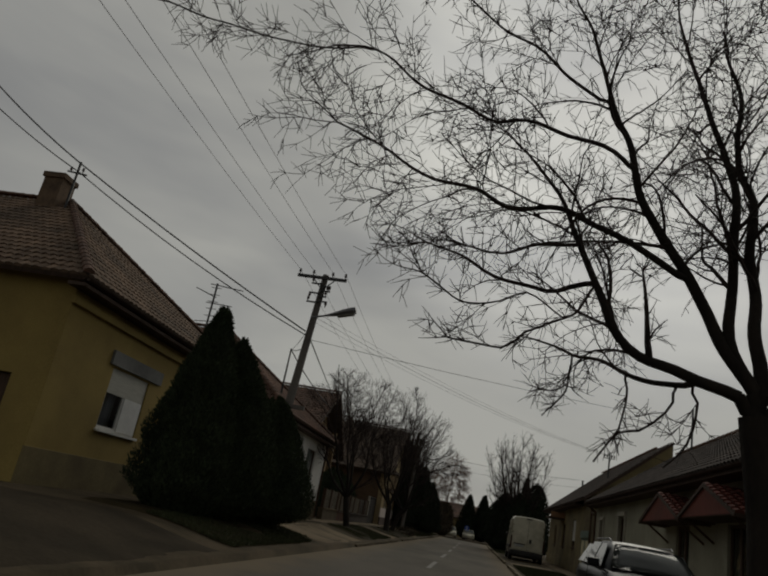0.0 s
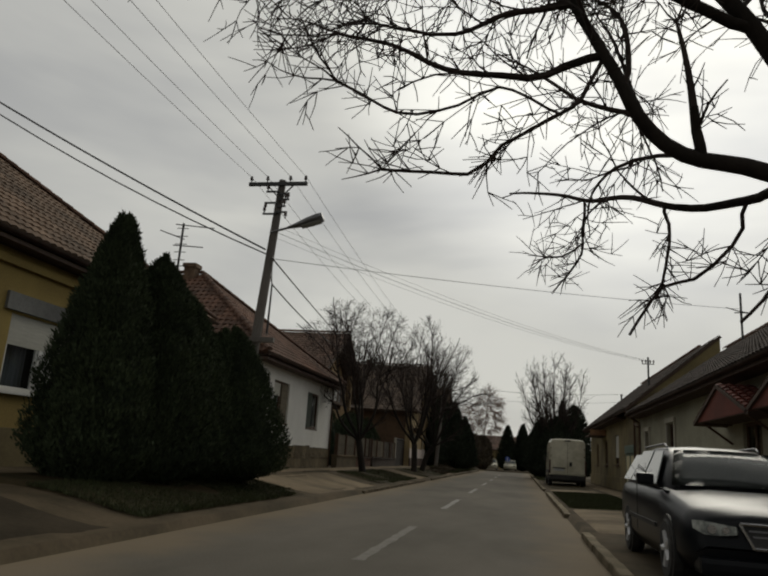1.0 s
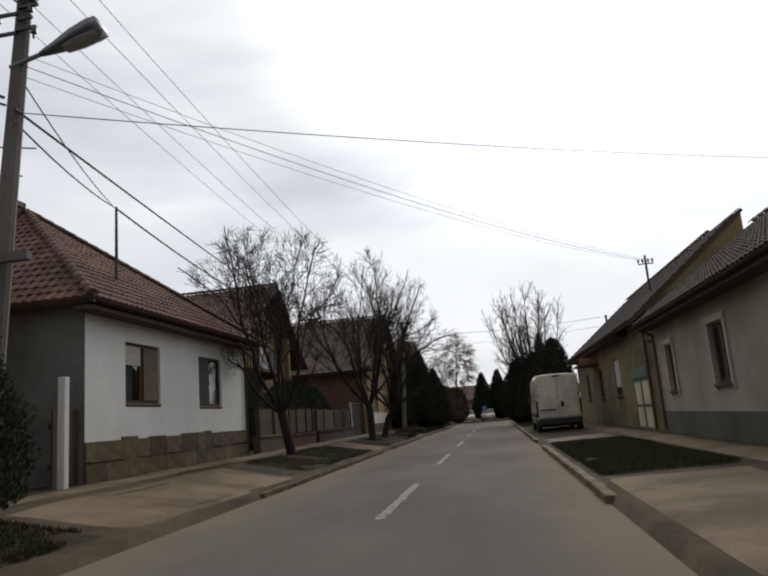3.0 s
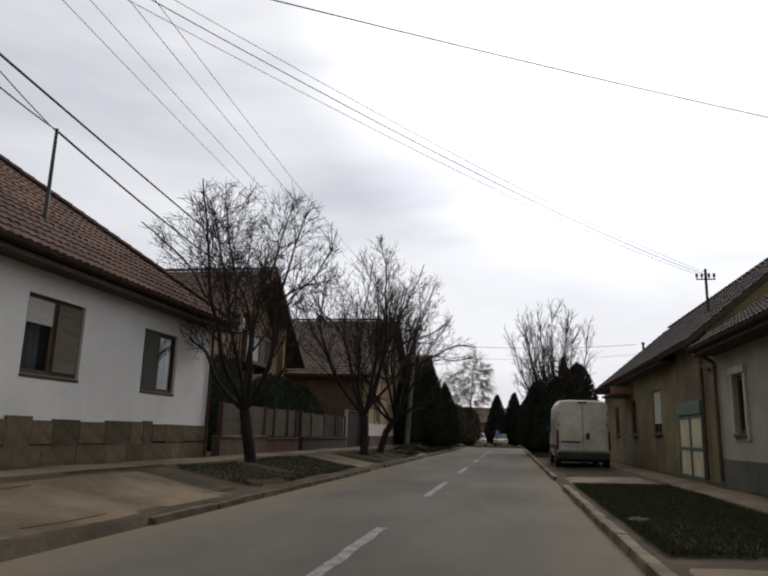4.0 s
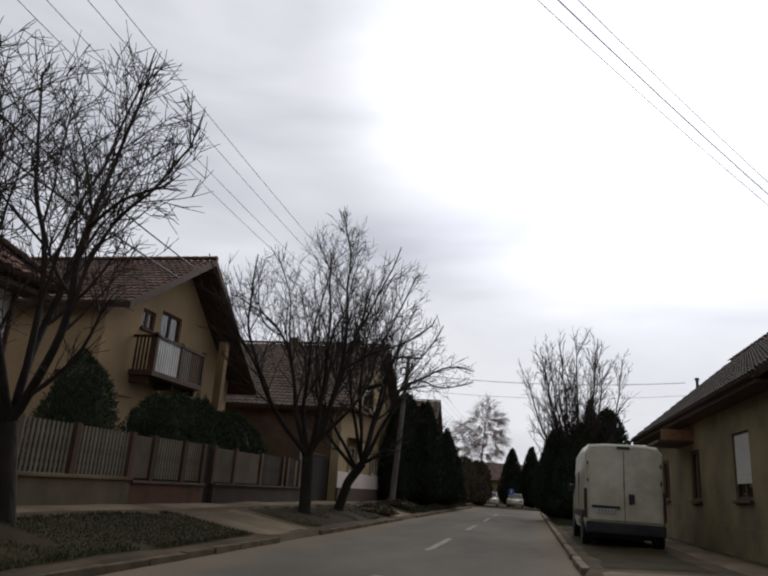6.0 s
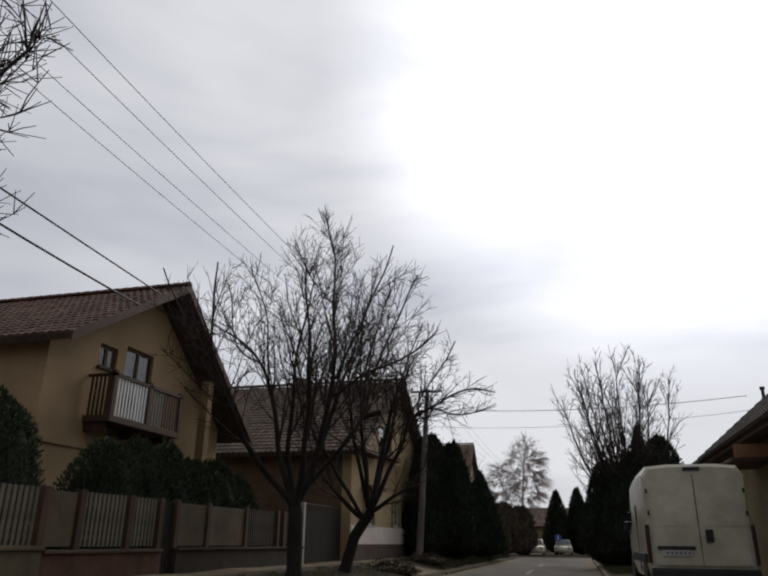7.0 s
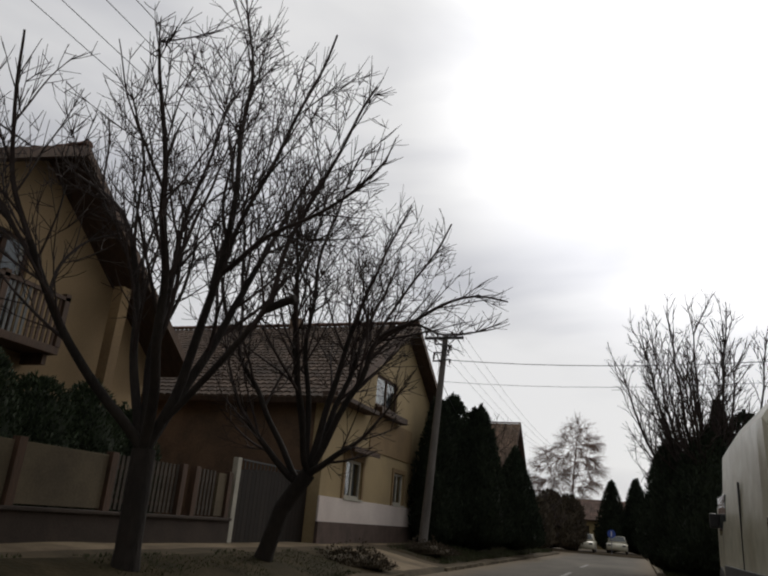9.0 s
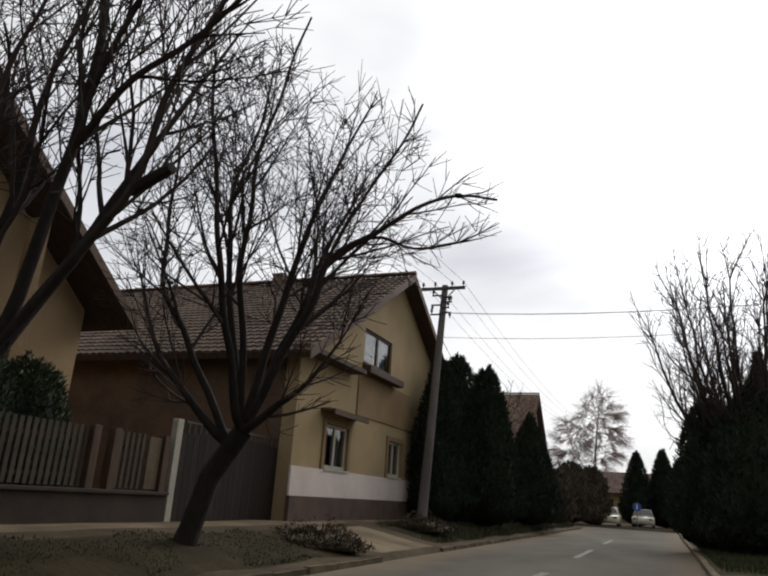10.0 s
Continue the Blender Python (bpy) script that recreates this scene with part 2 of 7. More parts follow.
M_PICKET = mat("cream_picket_paint", (0.18, 0.155, 0.115), (0.125, 0.108, 0.08), 0.8, 3.0, 30, 0.15, vary=0.15)
M_REDWALL = mat("red_brown_wall", (0.117, 0.0575, 0.0371), (0.0731, 0.0405, 0.0279), 0.9, 2, 25, 0.4)
M_METALGR = plain("green_painted_metal", (0.08, 0.13, 0.10), 0.5, 0.0)
M_GATEPANEL = mat("pale_gate_sheet", (0.598, 0.5405, 0.345), (0.46, 0.414, 0.2645), 0.6, 1.5, 20, 0.1)
M_CONCRETE = mat("pole_concrete", (0.17, 0.155, 0.14), (0.11, 0.10, 0.09), 0.9, 1.5, 30, 0.25, stretch=(1, 1, 0.3))
M_STEEL = plain("galvanised_steel", (0.22, 0.22, 0.23), 0.5, 0.7)
M_DARKMETAL = plain("dark_metal", (0.06, 0.06, 0.06), 0.5, 0.5)
M_PORC = plain("brown_porcelain", (0.06, 0.04, 0.035), 0.25)
M_WIRE = plain("cable_black", (0.03, 0.03, 0.035), 0.6)
M_LAMPGLASS = plain("frosted_lamp_cover", (0.35, 0.36, 0.36), 0.3)
M_BARK = mat("bark", (0.028, 0.022, 0.017), (0.014, 0.011, 0.009), 0.95, 3, 16, 0.9, dist=0.03, stretch=(1, 1, 0.35))
M_TWIG = mat("twig_bark", (0.046, 0.033, 0.028), (0.026, 0.019, 0.016), 0.9, 2, 10, 0.0)
M_BIRCH = mat("pale_twig", (0.26, 0.18, 0.15), (0.17, 0.12, 0.102), 0.9, 2, 10, 0.0)
M_THUJA = mat("thuja_green", (0.05, 0.066, 0.034), (0.028, 0.038, 0.021), 0.9, 1.1, 8, 0.0, vary=0.28, island=True, spec=0.15)
M_CONIFER = mat("conifer_green", (0.032, 0.042, 0.026), (0.018, 0.024, 0.015), 0.9, 1.1, 8, 0.0, vary=0.28, island=True, spec=0.12)
# foliage green darkened to paint the shade inside the crown
M_THUJACORE = mat("thuja_inner_shade", (0.026, 0.034, 0.019), (0.016, 0.021, 0.012), 0.95, 2, 10, 0.2)
M_SHRUB = mat("shrub_green", (0.046, 0.064, 0.03), (0.027, 0.039, 0.019), 0.8, 1.5, 8, 0.0, vary=0.4, island=True)
M_VANWHITE = mat("dirty_white_paint", (0.56, 0.53, 0.415), (0.44, 0.41, 0.31), 0.22, 0.9, 4, 0.0, spec=0.5)
M_BLACKPL = mat("black_plastic", (0.025, 0.025, 0.025), (0.04, 0.038, 0.035), 0.6, 3, 30, 0.1)
M_TYRE = mat("tyre_rubber", (0.025, 0.025, 0.025), (0.045, 0.042, 0.038), 0.85, 5, 40, 0.2)
M_RIM = plain("silver_rim", (0.5, 0.5, 0.51), 0.4, 0.2)
M_CARPAINT = plain("black_car_paint", (0.008, 0.009, 0.011), 0.28, 0.0, 0.14, 0.0)
M_DARKGLASS = plain("tinted_glass", (0.055, 0.064, 0.06), 0.03, 0.0, 0.6)
for gl in (M_DARKGLASS,):
    for lk in list(gl.node_tree.nodes["Principled BSDF"].inputs["Normal"].links):
        gl.node_tree.links.remove(lk)
    gl.node_tree.nodes["Principled BSDF"].inputs["Roughness"].default_value = 0.015
M_CHROME = plain("chrome", (0.55, 0.55, 0.56), 0.2, 0.95)
M_LAMPCLEAR = mat("headlamp_glass", (0.30, 0.31, 0.28), (0.08, 0.085, 0.08), 0.12, 9.0, 30, 0.0, 0.3)
M_REDLAMP = plain("red_lamp", (0.05, 0.012, 0.01), 0.25)
M_PLATE = plain("plate_grey", (0.50, 0.51, 0.50), 0.5)
M_SIGNBLUE = plain("sign_blue", (0.03, 0.07, 0.3), 0.4)
M_FARWALL = mat("far_wall", (0.42, 0.36, 0.28), (0.33, 0.28, 0.22), 0.9, 0.6, 20, 0.2)

# ---- builders ----


def thing(name, at, label, category, group="", kind=""):
    ob = new(name)
    ob.empty_display_size = 0.2
    ob.matrix_basis = Matrix.Translation(at)
    ob["base"] = at
    return tagged(ob, label, category, group, kind)


def base_inverse(parent):
    """The inverse of a parent's world matrix, when things stand unturned at their base."""
    m = Matrix()
    while parent:
        m = parent.matrix_basis @ m if parent.parent is None else parent.matrix_parent_inverse @ parent.matrix_basis @ m
        parent = parent.parent
    return m.inverted()


def mesh_of(name, bm, material, smooth=False):
    me = bpy.data.meshes.new(name)
    bm.to_mesh(me)
    bm.free()
    me.materials.append(material)
    if smooth:
        me.polygons.foreach_set("use_smooth", [True] * len(me.polygons))
    return me


def part(name, bm, material, parent, label="", smooth=False):
    ob = new(name, mesh_of(name, bm, material, smooth))
    ob.parent = parent
    ob.matrix_parent_inverse = base_inverse(parent)
    if label:
        ob["label"] = label
    return ob


def solo(name, bm, material, label, category, group="", kind="", smooth=False):
    """A thing of one mesh, with its origin at its base."""
    lo = Vector((1e9, 1e9, 1e9))
    hi = -lo
    for v in bm.verts:
        lo, hi = Vector(map(min, lo, v.co)), Vector(map(max, hi, v.co))
    at = Vector(((lo.x + hi.x) / 2, (lo.y + hi.y) / 2, lo.z))
    bmesh.ops.translate(bm, verts=bm.verts[:], vec=-at)
    ob = new(name, mesh_of(name, bm, material, smooth))
    ob.matrix_basis = Matrix.Translation(at)
    return tagged(ob, label, category, group, kind)


def from_arrays(name, verts, faces, material, smooth=False):
    me = bpy.data.meshes.new(name)
    me.from_pydata(verts, [], faces)
    me.materials.append(material)
    if smooth:
        me.polygons.foreach_set("use_smooth", [True] * len(me.polygons))
    return me


def hexa(bm, c):
    """A solid from 8 corners: four below, four above, both anticlockwise."""
    v = [bm.verts.new(p) for p in c]
    for f in ((3, 2, 1, 0), (4, 5, 6, 7), (0, 1, 5, 4), (1, 2, 6, 5), (2, 3, 7, 6), (3, 0, 4, 7)):
        bm.faces.new([v[i] for i in f])
    return v


def box(bm, x0, x1, y0, y1, z0, z1):
    return hexa(bm, [(x0, y0, z0), (x1, y0, z0), (x1, y1, z0), (x0, y1, z0), (x0, y0, z1), (x1, y0, z1), (x1, y1, z1), (x0, y1, z1)])


def boxes(*bs, bevel=0.0):
    bm = bmesh.new()
    for b in bs:
        box(bm, *b)
    if bevel:
        bmesh.ops.bevel(bm, geom=bm.edges[:], offset=bevel, segments=2, affect="EDGES", profile=0.7)
    return bm


def tube(bm, a, b, ra, rb=None, sides=8):
    rb = ra if rb is None else rb
    a, b = Vector(a), Vector(b)
    d = (b - a).normalized()
    u = d.orthogonal().normalized()
    w = d.cross(u)
    ring = []
    for p, r in ((a, ra), (b, rb)):
        ring.append([bm.verts.new(p + (u * math.cos(k * math.tau / sides) + w * math.sin(k * math.tau / sides)) * r) for k in range(sides)])
    for k in range(sides):
        bm.faces.new((ring[0][k], ring[0][(k + 1) % sides], ring[1][(k + 1) % sides], ring[1][k]))
    bm.faces.new(ring[0][::-1])
    bm.faces.new(ring[1])
    return bm


def tubes(*segs, sides=8):
    bm = bmesh.new()
    for s in segs:
        tube(bm, *s, sides=sides)
    return bm


def sheet(bm, corners, depth):
    """A flat board: its corners, and a vector of thickness."""
    d = Vector(depth)
    lo = [bm.verts.new(Vector(c)) for c in corners]
    hi = [bm.verts.new(Vector(c) + d) for c in corners]
    n = len(lo)
    bm.faces.new(lo[::-1])
    bm.faces.new(hi)
    for k in range(n):
        bm.faces.new((lo[k], lo[(k + 1) % n], hi[(k + 1) % n], hi[k]))
    bmesh.ops.recalc_face_normals(bm, faces=bm.faces[:])
    return bm


def facade(axis, pos, thick, a0, a1, z0, top, openings=(), breaks=()):
    """A wall in the plane axis = pos, thick metres deep, from a0 to a1, from z0 up to top(a), with openings (a0, a1, z0, z1) through it."""
    bm = bmesh.new()
    cuts = sorted({a0, a1, *breaks, *(o[0] for o in openings), *(o[1] for o in openings)})

    def col(a, b, za, zb, ta, tb):
        pts = [(a, za), (b, zb), (b, tb), (a, ta)]
        p0, p1 = pos, pos + thick
        def at(p, q):
            return (p, q[0], q[1]) if axis == "x" else (q[0], p, q[1])
        sheet_pts = [at(p0, q) for q in pts]
        sheet(bm, sheet_pts, (thick, 0, 0) if axis == "x" else (0, thick, 0))
    for a, b in zip(cuts, cuts[1:]):
        here = sorted([o for o in openings if o[0] < (a + b) / 2 < o[1]], key=lambda o: o[2])
        z = z0
        for o in here:
            col(a, b, z, z, o[2], o[2])
            z = o[3]
        col(a, b, z, z, top(a), top(b))
    bmesh.ops.remove_doubles(bm, verts=bm.verts[:], dist=0.001)
    return bm


def slope_tiles(p0, p1, p2, p3, width=0.24, course=0.36, seed=1):
    """Verts and faces of tile courses on a roof face with the eave p0-p1 and the upper edge p3-p2 (p3 over p0; a triangle has p2 = p3)."""
    rng = random.Random(seed)
    p0, p1, p2, p3 = map(Vector, (p0, p1, p2, p3))
    n = (p1 - p0).cross(p3 - p0).normalized()
    if n.z < 0:
        n = -n
    along = (p1 - p0).normalized()
    up = (p3 - p0) - along * (p3 - p0).dot(along)
    rise = up.length
    up.normalize()
    rows = max(2, round(rise / course))
    verts, faces = [], []
    for r in range(rows):
        t0, t1 = r / rows, min(1.0, (r + 1.18) / rows)
        a, b = p0.lerp(p3, t0), p1.lerp(p2, t0)
        c, d = p0.lerp(p3, t1), p1.lerp(p2, t1)
        lo0, lo1 = (a - p0).dot(along), (b - p0).dot(along)
        hi0, hi1 = (c - p0).dot(along), (d - p0).dot(along)
        cols = max(1, round((lo1 - lo0) / width))
        for k in range(cols):
            s0, s1 = lo0 + (lo1 - lo0) * k / cols, lo0 + (lo1 - lo0) * (k + 1) / cols
            u0, u1 = min(max(s0, hi0), hi1), min(max(s1, hi0), hi1)
            j = rng.uniform(0, 0.012)
            q = []
            for f in (0.06, 0.5, 0.94):
                q.append(p0 + along * (s0 + (s1 - s0) * f) + up * (t0 * rise) + n * (0.045 + j + (0.03 if f == 0.5 else 0)))
            for f in (0.06, 0.5, 0.94):
                q.append(p0 + along * (u0 + (u1 - u0) * f) + up * (t1 * rise) + n * (0.012 + (0.03 if f == 0.5 else 0)))
            for f in (0.06, 0.94):
                q.append(p0 + along * (s0 + (s1 - s0) * f) + up * (t0 * rise) + n * 0.0)
            i = len(verts)
            verts += [tuple(v) for v in q]
            faces += [(i, i + 1, i + 4, i + 3), (i + 1, i + 2, i + 5, i + 4), (i + 6, i + 7, i + 2, i + 1, i)]
    return verts, faces


def roof_face(parent, name, corners, material, seed=1, label="", thick=0.12, width=0.24, course=0.36):
    """A roof face: a board deck under joined tile courses."""
    p0, p1, p2, p3 = map(Vector, corners)
    n = (p1 - p0).cross(p3 - p0).normalized()
    if n.z < 0:
        n = -n
    bm = bmesh.new()
    pts = [p0, p1, p2] if (p2 - p3).length < 1e-4 else [p0, p1, p2, p3]
    sheet(bm, pts, -n * thick)
    deck = part(name, bm, M_SOFFIT, parent, label)
    v, f = slope_tiles(p0, p1, p2, p3, width, course, seed)
    ob = new("roof_tiles", from_arrays("roof_tiles", v, f, material))
    ob.parent = deck
    ob.matrix_parent_inverse = base_inverse(deck)
    ob["kind"] = "stuff"
    return deck


RIDGE_ME = {}


def ridge_caps(parent, a, b, step=0.38, material=None):
    """Half-round ridge tiles laid along a to b, each a piece of its own."""
    a, b = Vector(a), Vector(b)
    if "m" not in RIDGE_ME:
        bm = bmesh.new()
        rings = []
        for x, r in ((-0.21, 0.135), (0.12, 0.12), (0.21, 0.105)):
            rings.append([bm.verts.new((x, math.cos(math.pi * k / 5) * r, math.sin(math.pi * k / 5) * r * 0.9)) for k in range(6)])
        for q in range(2):
            for k in range(5):
                bm.faces.new((rings[q][k], rings[q + 1][k], rings[q + 1][k + 1], rings[q][k + 1]))
        bm.faces.new(rings[0])
        RIDGE_ME["m"] = mesh_of("ridge_tile", bm, M_RIDGE)
    n = max(1, round((b - a).length / step))
    d = (b - a).normalized()
    side = Vector((0, 0, 1)).cross(d).normalized()
    up = d.cross(side)
    rot = Matrix((d, side, up)).transposed().to_4x4()
    inv = base_inverse(parent)
    for k in range(n):
        ob = new("ridge_tile", RIDGE_ME["m"])
        ob.parent = parent
        ob.matrix_parent_inverse = inv
        ob.matrix_basis = Matrix.Translation(a.lerp(b, (k + 0.5) / n) + Vector((0, 0, 0.02))) @ rot


def window_x(parent, x, side, y0, y1, z0, z1, frame_mat, style="plain", deep=0.16, label="", sill=0.09):
    """A window in a wall that faces along x (side +1 or -1): frame with leaves, panes, sill, and what hangs behind."""
    s = side
    xi = x - s * deep

    def bx(xa, xb, *r):
        return (min(xa, xb), max(xa, xb), *r)
    w = 0.09
    ym = (y0 + y1) / 2
    win = part("window", boxes(bx(xi, xi + s * 0.07, y0, y1, z0, z0 + w), bx(xi, xi + s * 0.07, y0, y1, z1 - w, z1),
                               bx(xi, xi + s * 0.07, y0, y0 + w, z0 + w, z1 - w), bx(xi, xi + s * 0.07, y1 - w, y1, z0 + w, z1 - w),
                               bx(xi + s * 0.01, xi + s * 0.065, ym - 0.06, ym + 0.06, z0 + w, z1 - w)), frame_mat, parent, label)
    for a, b in ((y0 + w, ym - 0.06), (ym + 0.06, y1 - w)):
        pane = part("pane", boxes(bx(xi + s * 0.025, xi + s * 0.035, a, b, z0 + w, z1 - w)), M_GLASS, win, "clear window glass")
        pane.visible_shadow = False
    part("sill", boxes(bx(x - s * 0.1, x + s * sill, y0 - 0.06 * (sill > 0.03), y1 + 0.06 * (sill > 0.03), z0 - 0.07, z0 - 0.004), bevel=0.01), frame_mat, win, "projecting window sill")
    if style == "curtain":
        bm = bmesh.new()
        n = 40
        for a, b in ((y0 + w, ym - 0.12), (ym + 0.12, y1 - w)):
            row = [(a + (b - a) * k / n, xi - s * (0.12 + 0.025 * math.sin(k * 1.3))) for k in range(n + 1)]
            vs = [[bm.verts.new((q, p, z)) for p, q in row] for z in (z0 + 0.05, z1 - 0.08)]
            for k in range(n):
                bm.faces.new((vs[0][k], vs[0][k + 1], vs[1][k + 1], vs[1][k]))
        part("curtain", bm, M_CURTAIN, win, "pale net curtain", True)
    # no room is built: a board painted near black gives the indoor darkness
    part("recess", boxes(bx(xi - s * 0.5, xi - s * 0.45, y0 - 0.3, y1 + 0.3, z0 - 0.3, z1 + 0.3)), M_ROOM, win, "near-black board standing for the unlit room")
    return win

# ---- ground, road, kerbs ----
XL, XR = -4.6, 1.2


def ground_z(x, y):
    """Height of the ground: verges that rise from the road, and a street across at the far end."""
    if x < XL - 0.1:
        k = min(1.0, max(0.0, (XL - 0.1 - x) / 2.6))
        z = 0.11 + 0.34 * k * k * (3 - 2 * k)
    elif x > XR + 0.1:
        z = 0.10 + 0.10 * min(1.0, (x - XR) / 3.7)
    else:
        z = -0.04
    if 92.0 <= y <= 99.0:
        z = -0.04
    elif y > 99.0:
        z = 0.1
    if abs(x + 1.5) > 3.2 and abs(x) < 40:
        z += 0.035 * noise.noise(Vector((x * 0.5, y * 0.5, 0.0)))
    return z


def ground_sheet():
    xs = [-900, -300, -80, -40, -22, -15, -12, -10.5, -9.5] + [-9.0 + 0.35 * k for k in range(13)] + [XL - 0.101, XL - 0.02, -3.0, -1.6, 0.0, XR + 0.02, XR + 0.101]
    xs += [1.7 + 0.4 * k for k in range(10)] + [6.5, 9, 12, 18, 30, 60, 300, 900]
    ys = [-600, -200, -60, -20] + [-10 + 0.8 * k for k in range(127)] + [91.99, 92.01, 98.99, 99.01, 104, 112, 125, 150, 220, 400, 900]
    ys = sorted(y for y in ys if y <= 92.01 or y >= 98.98)
    verts = [(x, y, ground_z(x, y)) for y in ys for x in xs]
    n = len(xs)
    faces = [(j * n + i, j * n + i + 1, (j + 1) * n + i + 1, (j + 1) * n + i) for j in range(len(ys) - 1) for i in range(n - 1)]
    ob = new("ground", from_arrays("ground", verts, faces, M_EARTH, True))
    return tagged(ob, "bare brown earth verges with sparse winter grass", "ground", kind="structure")


def patch(name, x0, x1, y0, y1, lift, material, label, category, ragged=0.12, step=0.3, seed=0):
    """A surface laid on the ground, with a wavering edge."""
    nx, ny = max(2, round((x1 - x0) / step)), max(2, round((y1 - y0) / step))
    verts, faces = [], []
    for j in range(ny + 1):
        for i in range(nx + 1):
            u, v = i / nx, j / ny
            x, y = x0 + (x1 - x0) * u, y0 + (y1 - y0) * v
            if i in (0, nx):
                x += ragged * noise.noise(Vector((seed + 3.1, y * 1.1, i)))
            if j in (0, ny):
                y += ragged * 2.2 * noise.noise(Vector((x * 1.1, seed + 7.7, j)))
            edge = i in (0, nx) or j in (0, ny)
            verts.append((x, y, ground_z(x, y) + (-0.03 if edge else lift)))
    m = nx + 1
    faces = [(j * m + i, j * m + i + 1, (j + 1) * m + i + 1, (j + 1) * m + i) for j in range(ny) for i in range(nx)]
    ob = new(name, from_arrays(name, verts, faces, material, True))
    return tagged(ob, label, category, kind="structure")


ground_sheet()
road_bm = boxes((XL - 0.02, XR + 0.02, -60, 92.0, -0.3, 0.0), (-160, 160, 92.0, 99.0, -0.3, -0.004))
tagged(new("road", mesh_of("road", road_bm, M_ASPHALT)), "worn grey-brown asphalt street, dusty towards the edges", "road", kind="structure")
for k in range(-2, 8):
    y = 24.4 + 9.45 * (k - 2)
    nseg = 16
    rng = random.Random(k)
    vs, fs = [], []
    for j in range(nseg + 1):
        yy = y + 4.5 * j / nseg
        vs += [(-1.84 + rng.uniform(-0.02, 0.015), yy, 0.004), (-1.70 + rng.uniform(-0.015, 0.02), yy, 0.004)]
        if j:
            i = 2 * j
            fs.append((i - 2, i - 1, i + 1, i))
    ob = new("road_dash", from_arrays("road_dash", vs, fs, M_PAINTOLD if k < 2 else M_PAINT))
    tagged(ob, "worn white centre-line dash on the asphalt", "road marking", "centre line dashes", "structure")

patch("pavement", -8.72, -7.15, 23.6, 91.5, 0.03, M_PATH, "dusty brown concrete footpath along the houses", "pavement", 0.06, 0.5, 1)
patch("driveway", -7.05, XL - 0.12, 23.7, 31.6, 0.025, M_PATH, "worn brown concrete forecourt before the white house", "driveway", 0.08, 0.35, 2)
patch("driveway", -7.05, XL - 0.12, 41.9, 45.0, 0.03, M_PATH, "worn concrete driveway across the verge", "driveway", 0.12, 0.3, 3)
patch("driveway", -7.05, XL - 0.12, 56.4, 60.2, 0.03, M_PATH, "pale concrete driveway to the brown gate", "driveway", 0.12, 0.3, 4)
patch("driveway", -9.8, XL - 0.12, 1.0, 15.0, 0.025, M_DRIVE, "brown earth and concrete drive by the ochre house", "driveway", 0.25, 0.4, 5)
patch("planting_bed", -8.6, -5.0, 15.7, 23.4, 0.06, M_SOIL, "dark soil bed with grass under the thujas", "planting bed", 0.2, 0.3, 6)
patch("planting_bed", -6.9, XL - 0.25, 32.6, 41.5, 0.05, M_SOIL, "dark soil bed with thin grass round a tree", "planting bed", 0.25, 0.3, 7)
patch("planting_bed", -6.9, XL - 0.25, 45.4, 56.0, 0.05, M_SOIL, "dark soil bed with grass round two trees", "planting bed", 0.25, 0.3, 8)
patch("planting_bed", -6.9, XL - 0.25, 60.8, 91, 0.05, M_SOIL, "dark soil bed with shrubs along the kerb", "planting bed", 0.25, 0.4, 9)
patch("pavement", 3.75, 5.1, -8, 91, 0.03, M_PATH, "brown concrete footpath along the low houses", "pavement", 0.06, 0.5, 10)
patch("driveway", XR + 0.03, 3.7, 19.9, 26.6, 0.03, M_PATH, "trodden brown earth driveway", "driveway", 0.04, 0.3, 11)
patch("lawn", XR + 0.2, 3.7, 26.9, 37.6, 0.05, M_LAWN, "mown green winter grass strip by the kerb", "lawn", 0.12, 0.3, 12)
patch("parking_strip", XR + 0.2, 3.7, 41.2, 59.6, 0.03, M_SOIL, "dark trodden earth where the van stands", "parking strip", 0.15, 0.4, 15)
patch("driveway", XR + 0.12, 3.75, 37.9, 40.9, 0.03, M_PATH, "concrete crossing to a gate", "driveway", 0.08, 0.3, 13)
patch("lawn", XR + 0.2, 3.7, 60, 91, 0.05, M_LAWN, "rough green grass strip under the trees", "lawn", 0.12, 0.4, 14)

for k, (x0, y0, x1, y1) in enumerate(((-7.2, 29.6, -7.02, 33.0), (-5.3, 30.6, -5.12, 32.2), (-6.6, 26.0, -6.45, 28.2), (-5.2, 26.0, -5.0, 27.8))):
    patch("earth_strip", x0, x1, y0, y1, 0.035, M_SOIL, "broken concrete edge filled with dark earth", "earth strip", 0.10, 0.12, 30 + k)


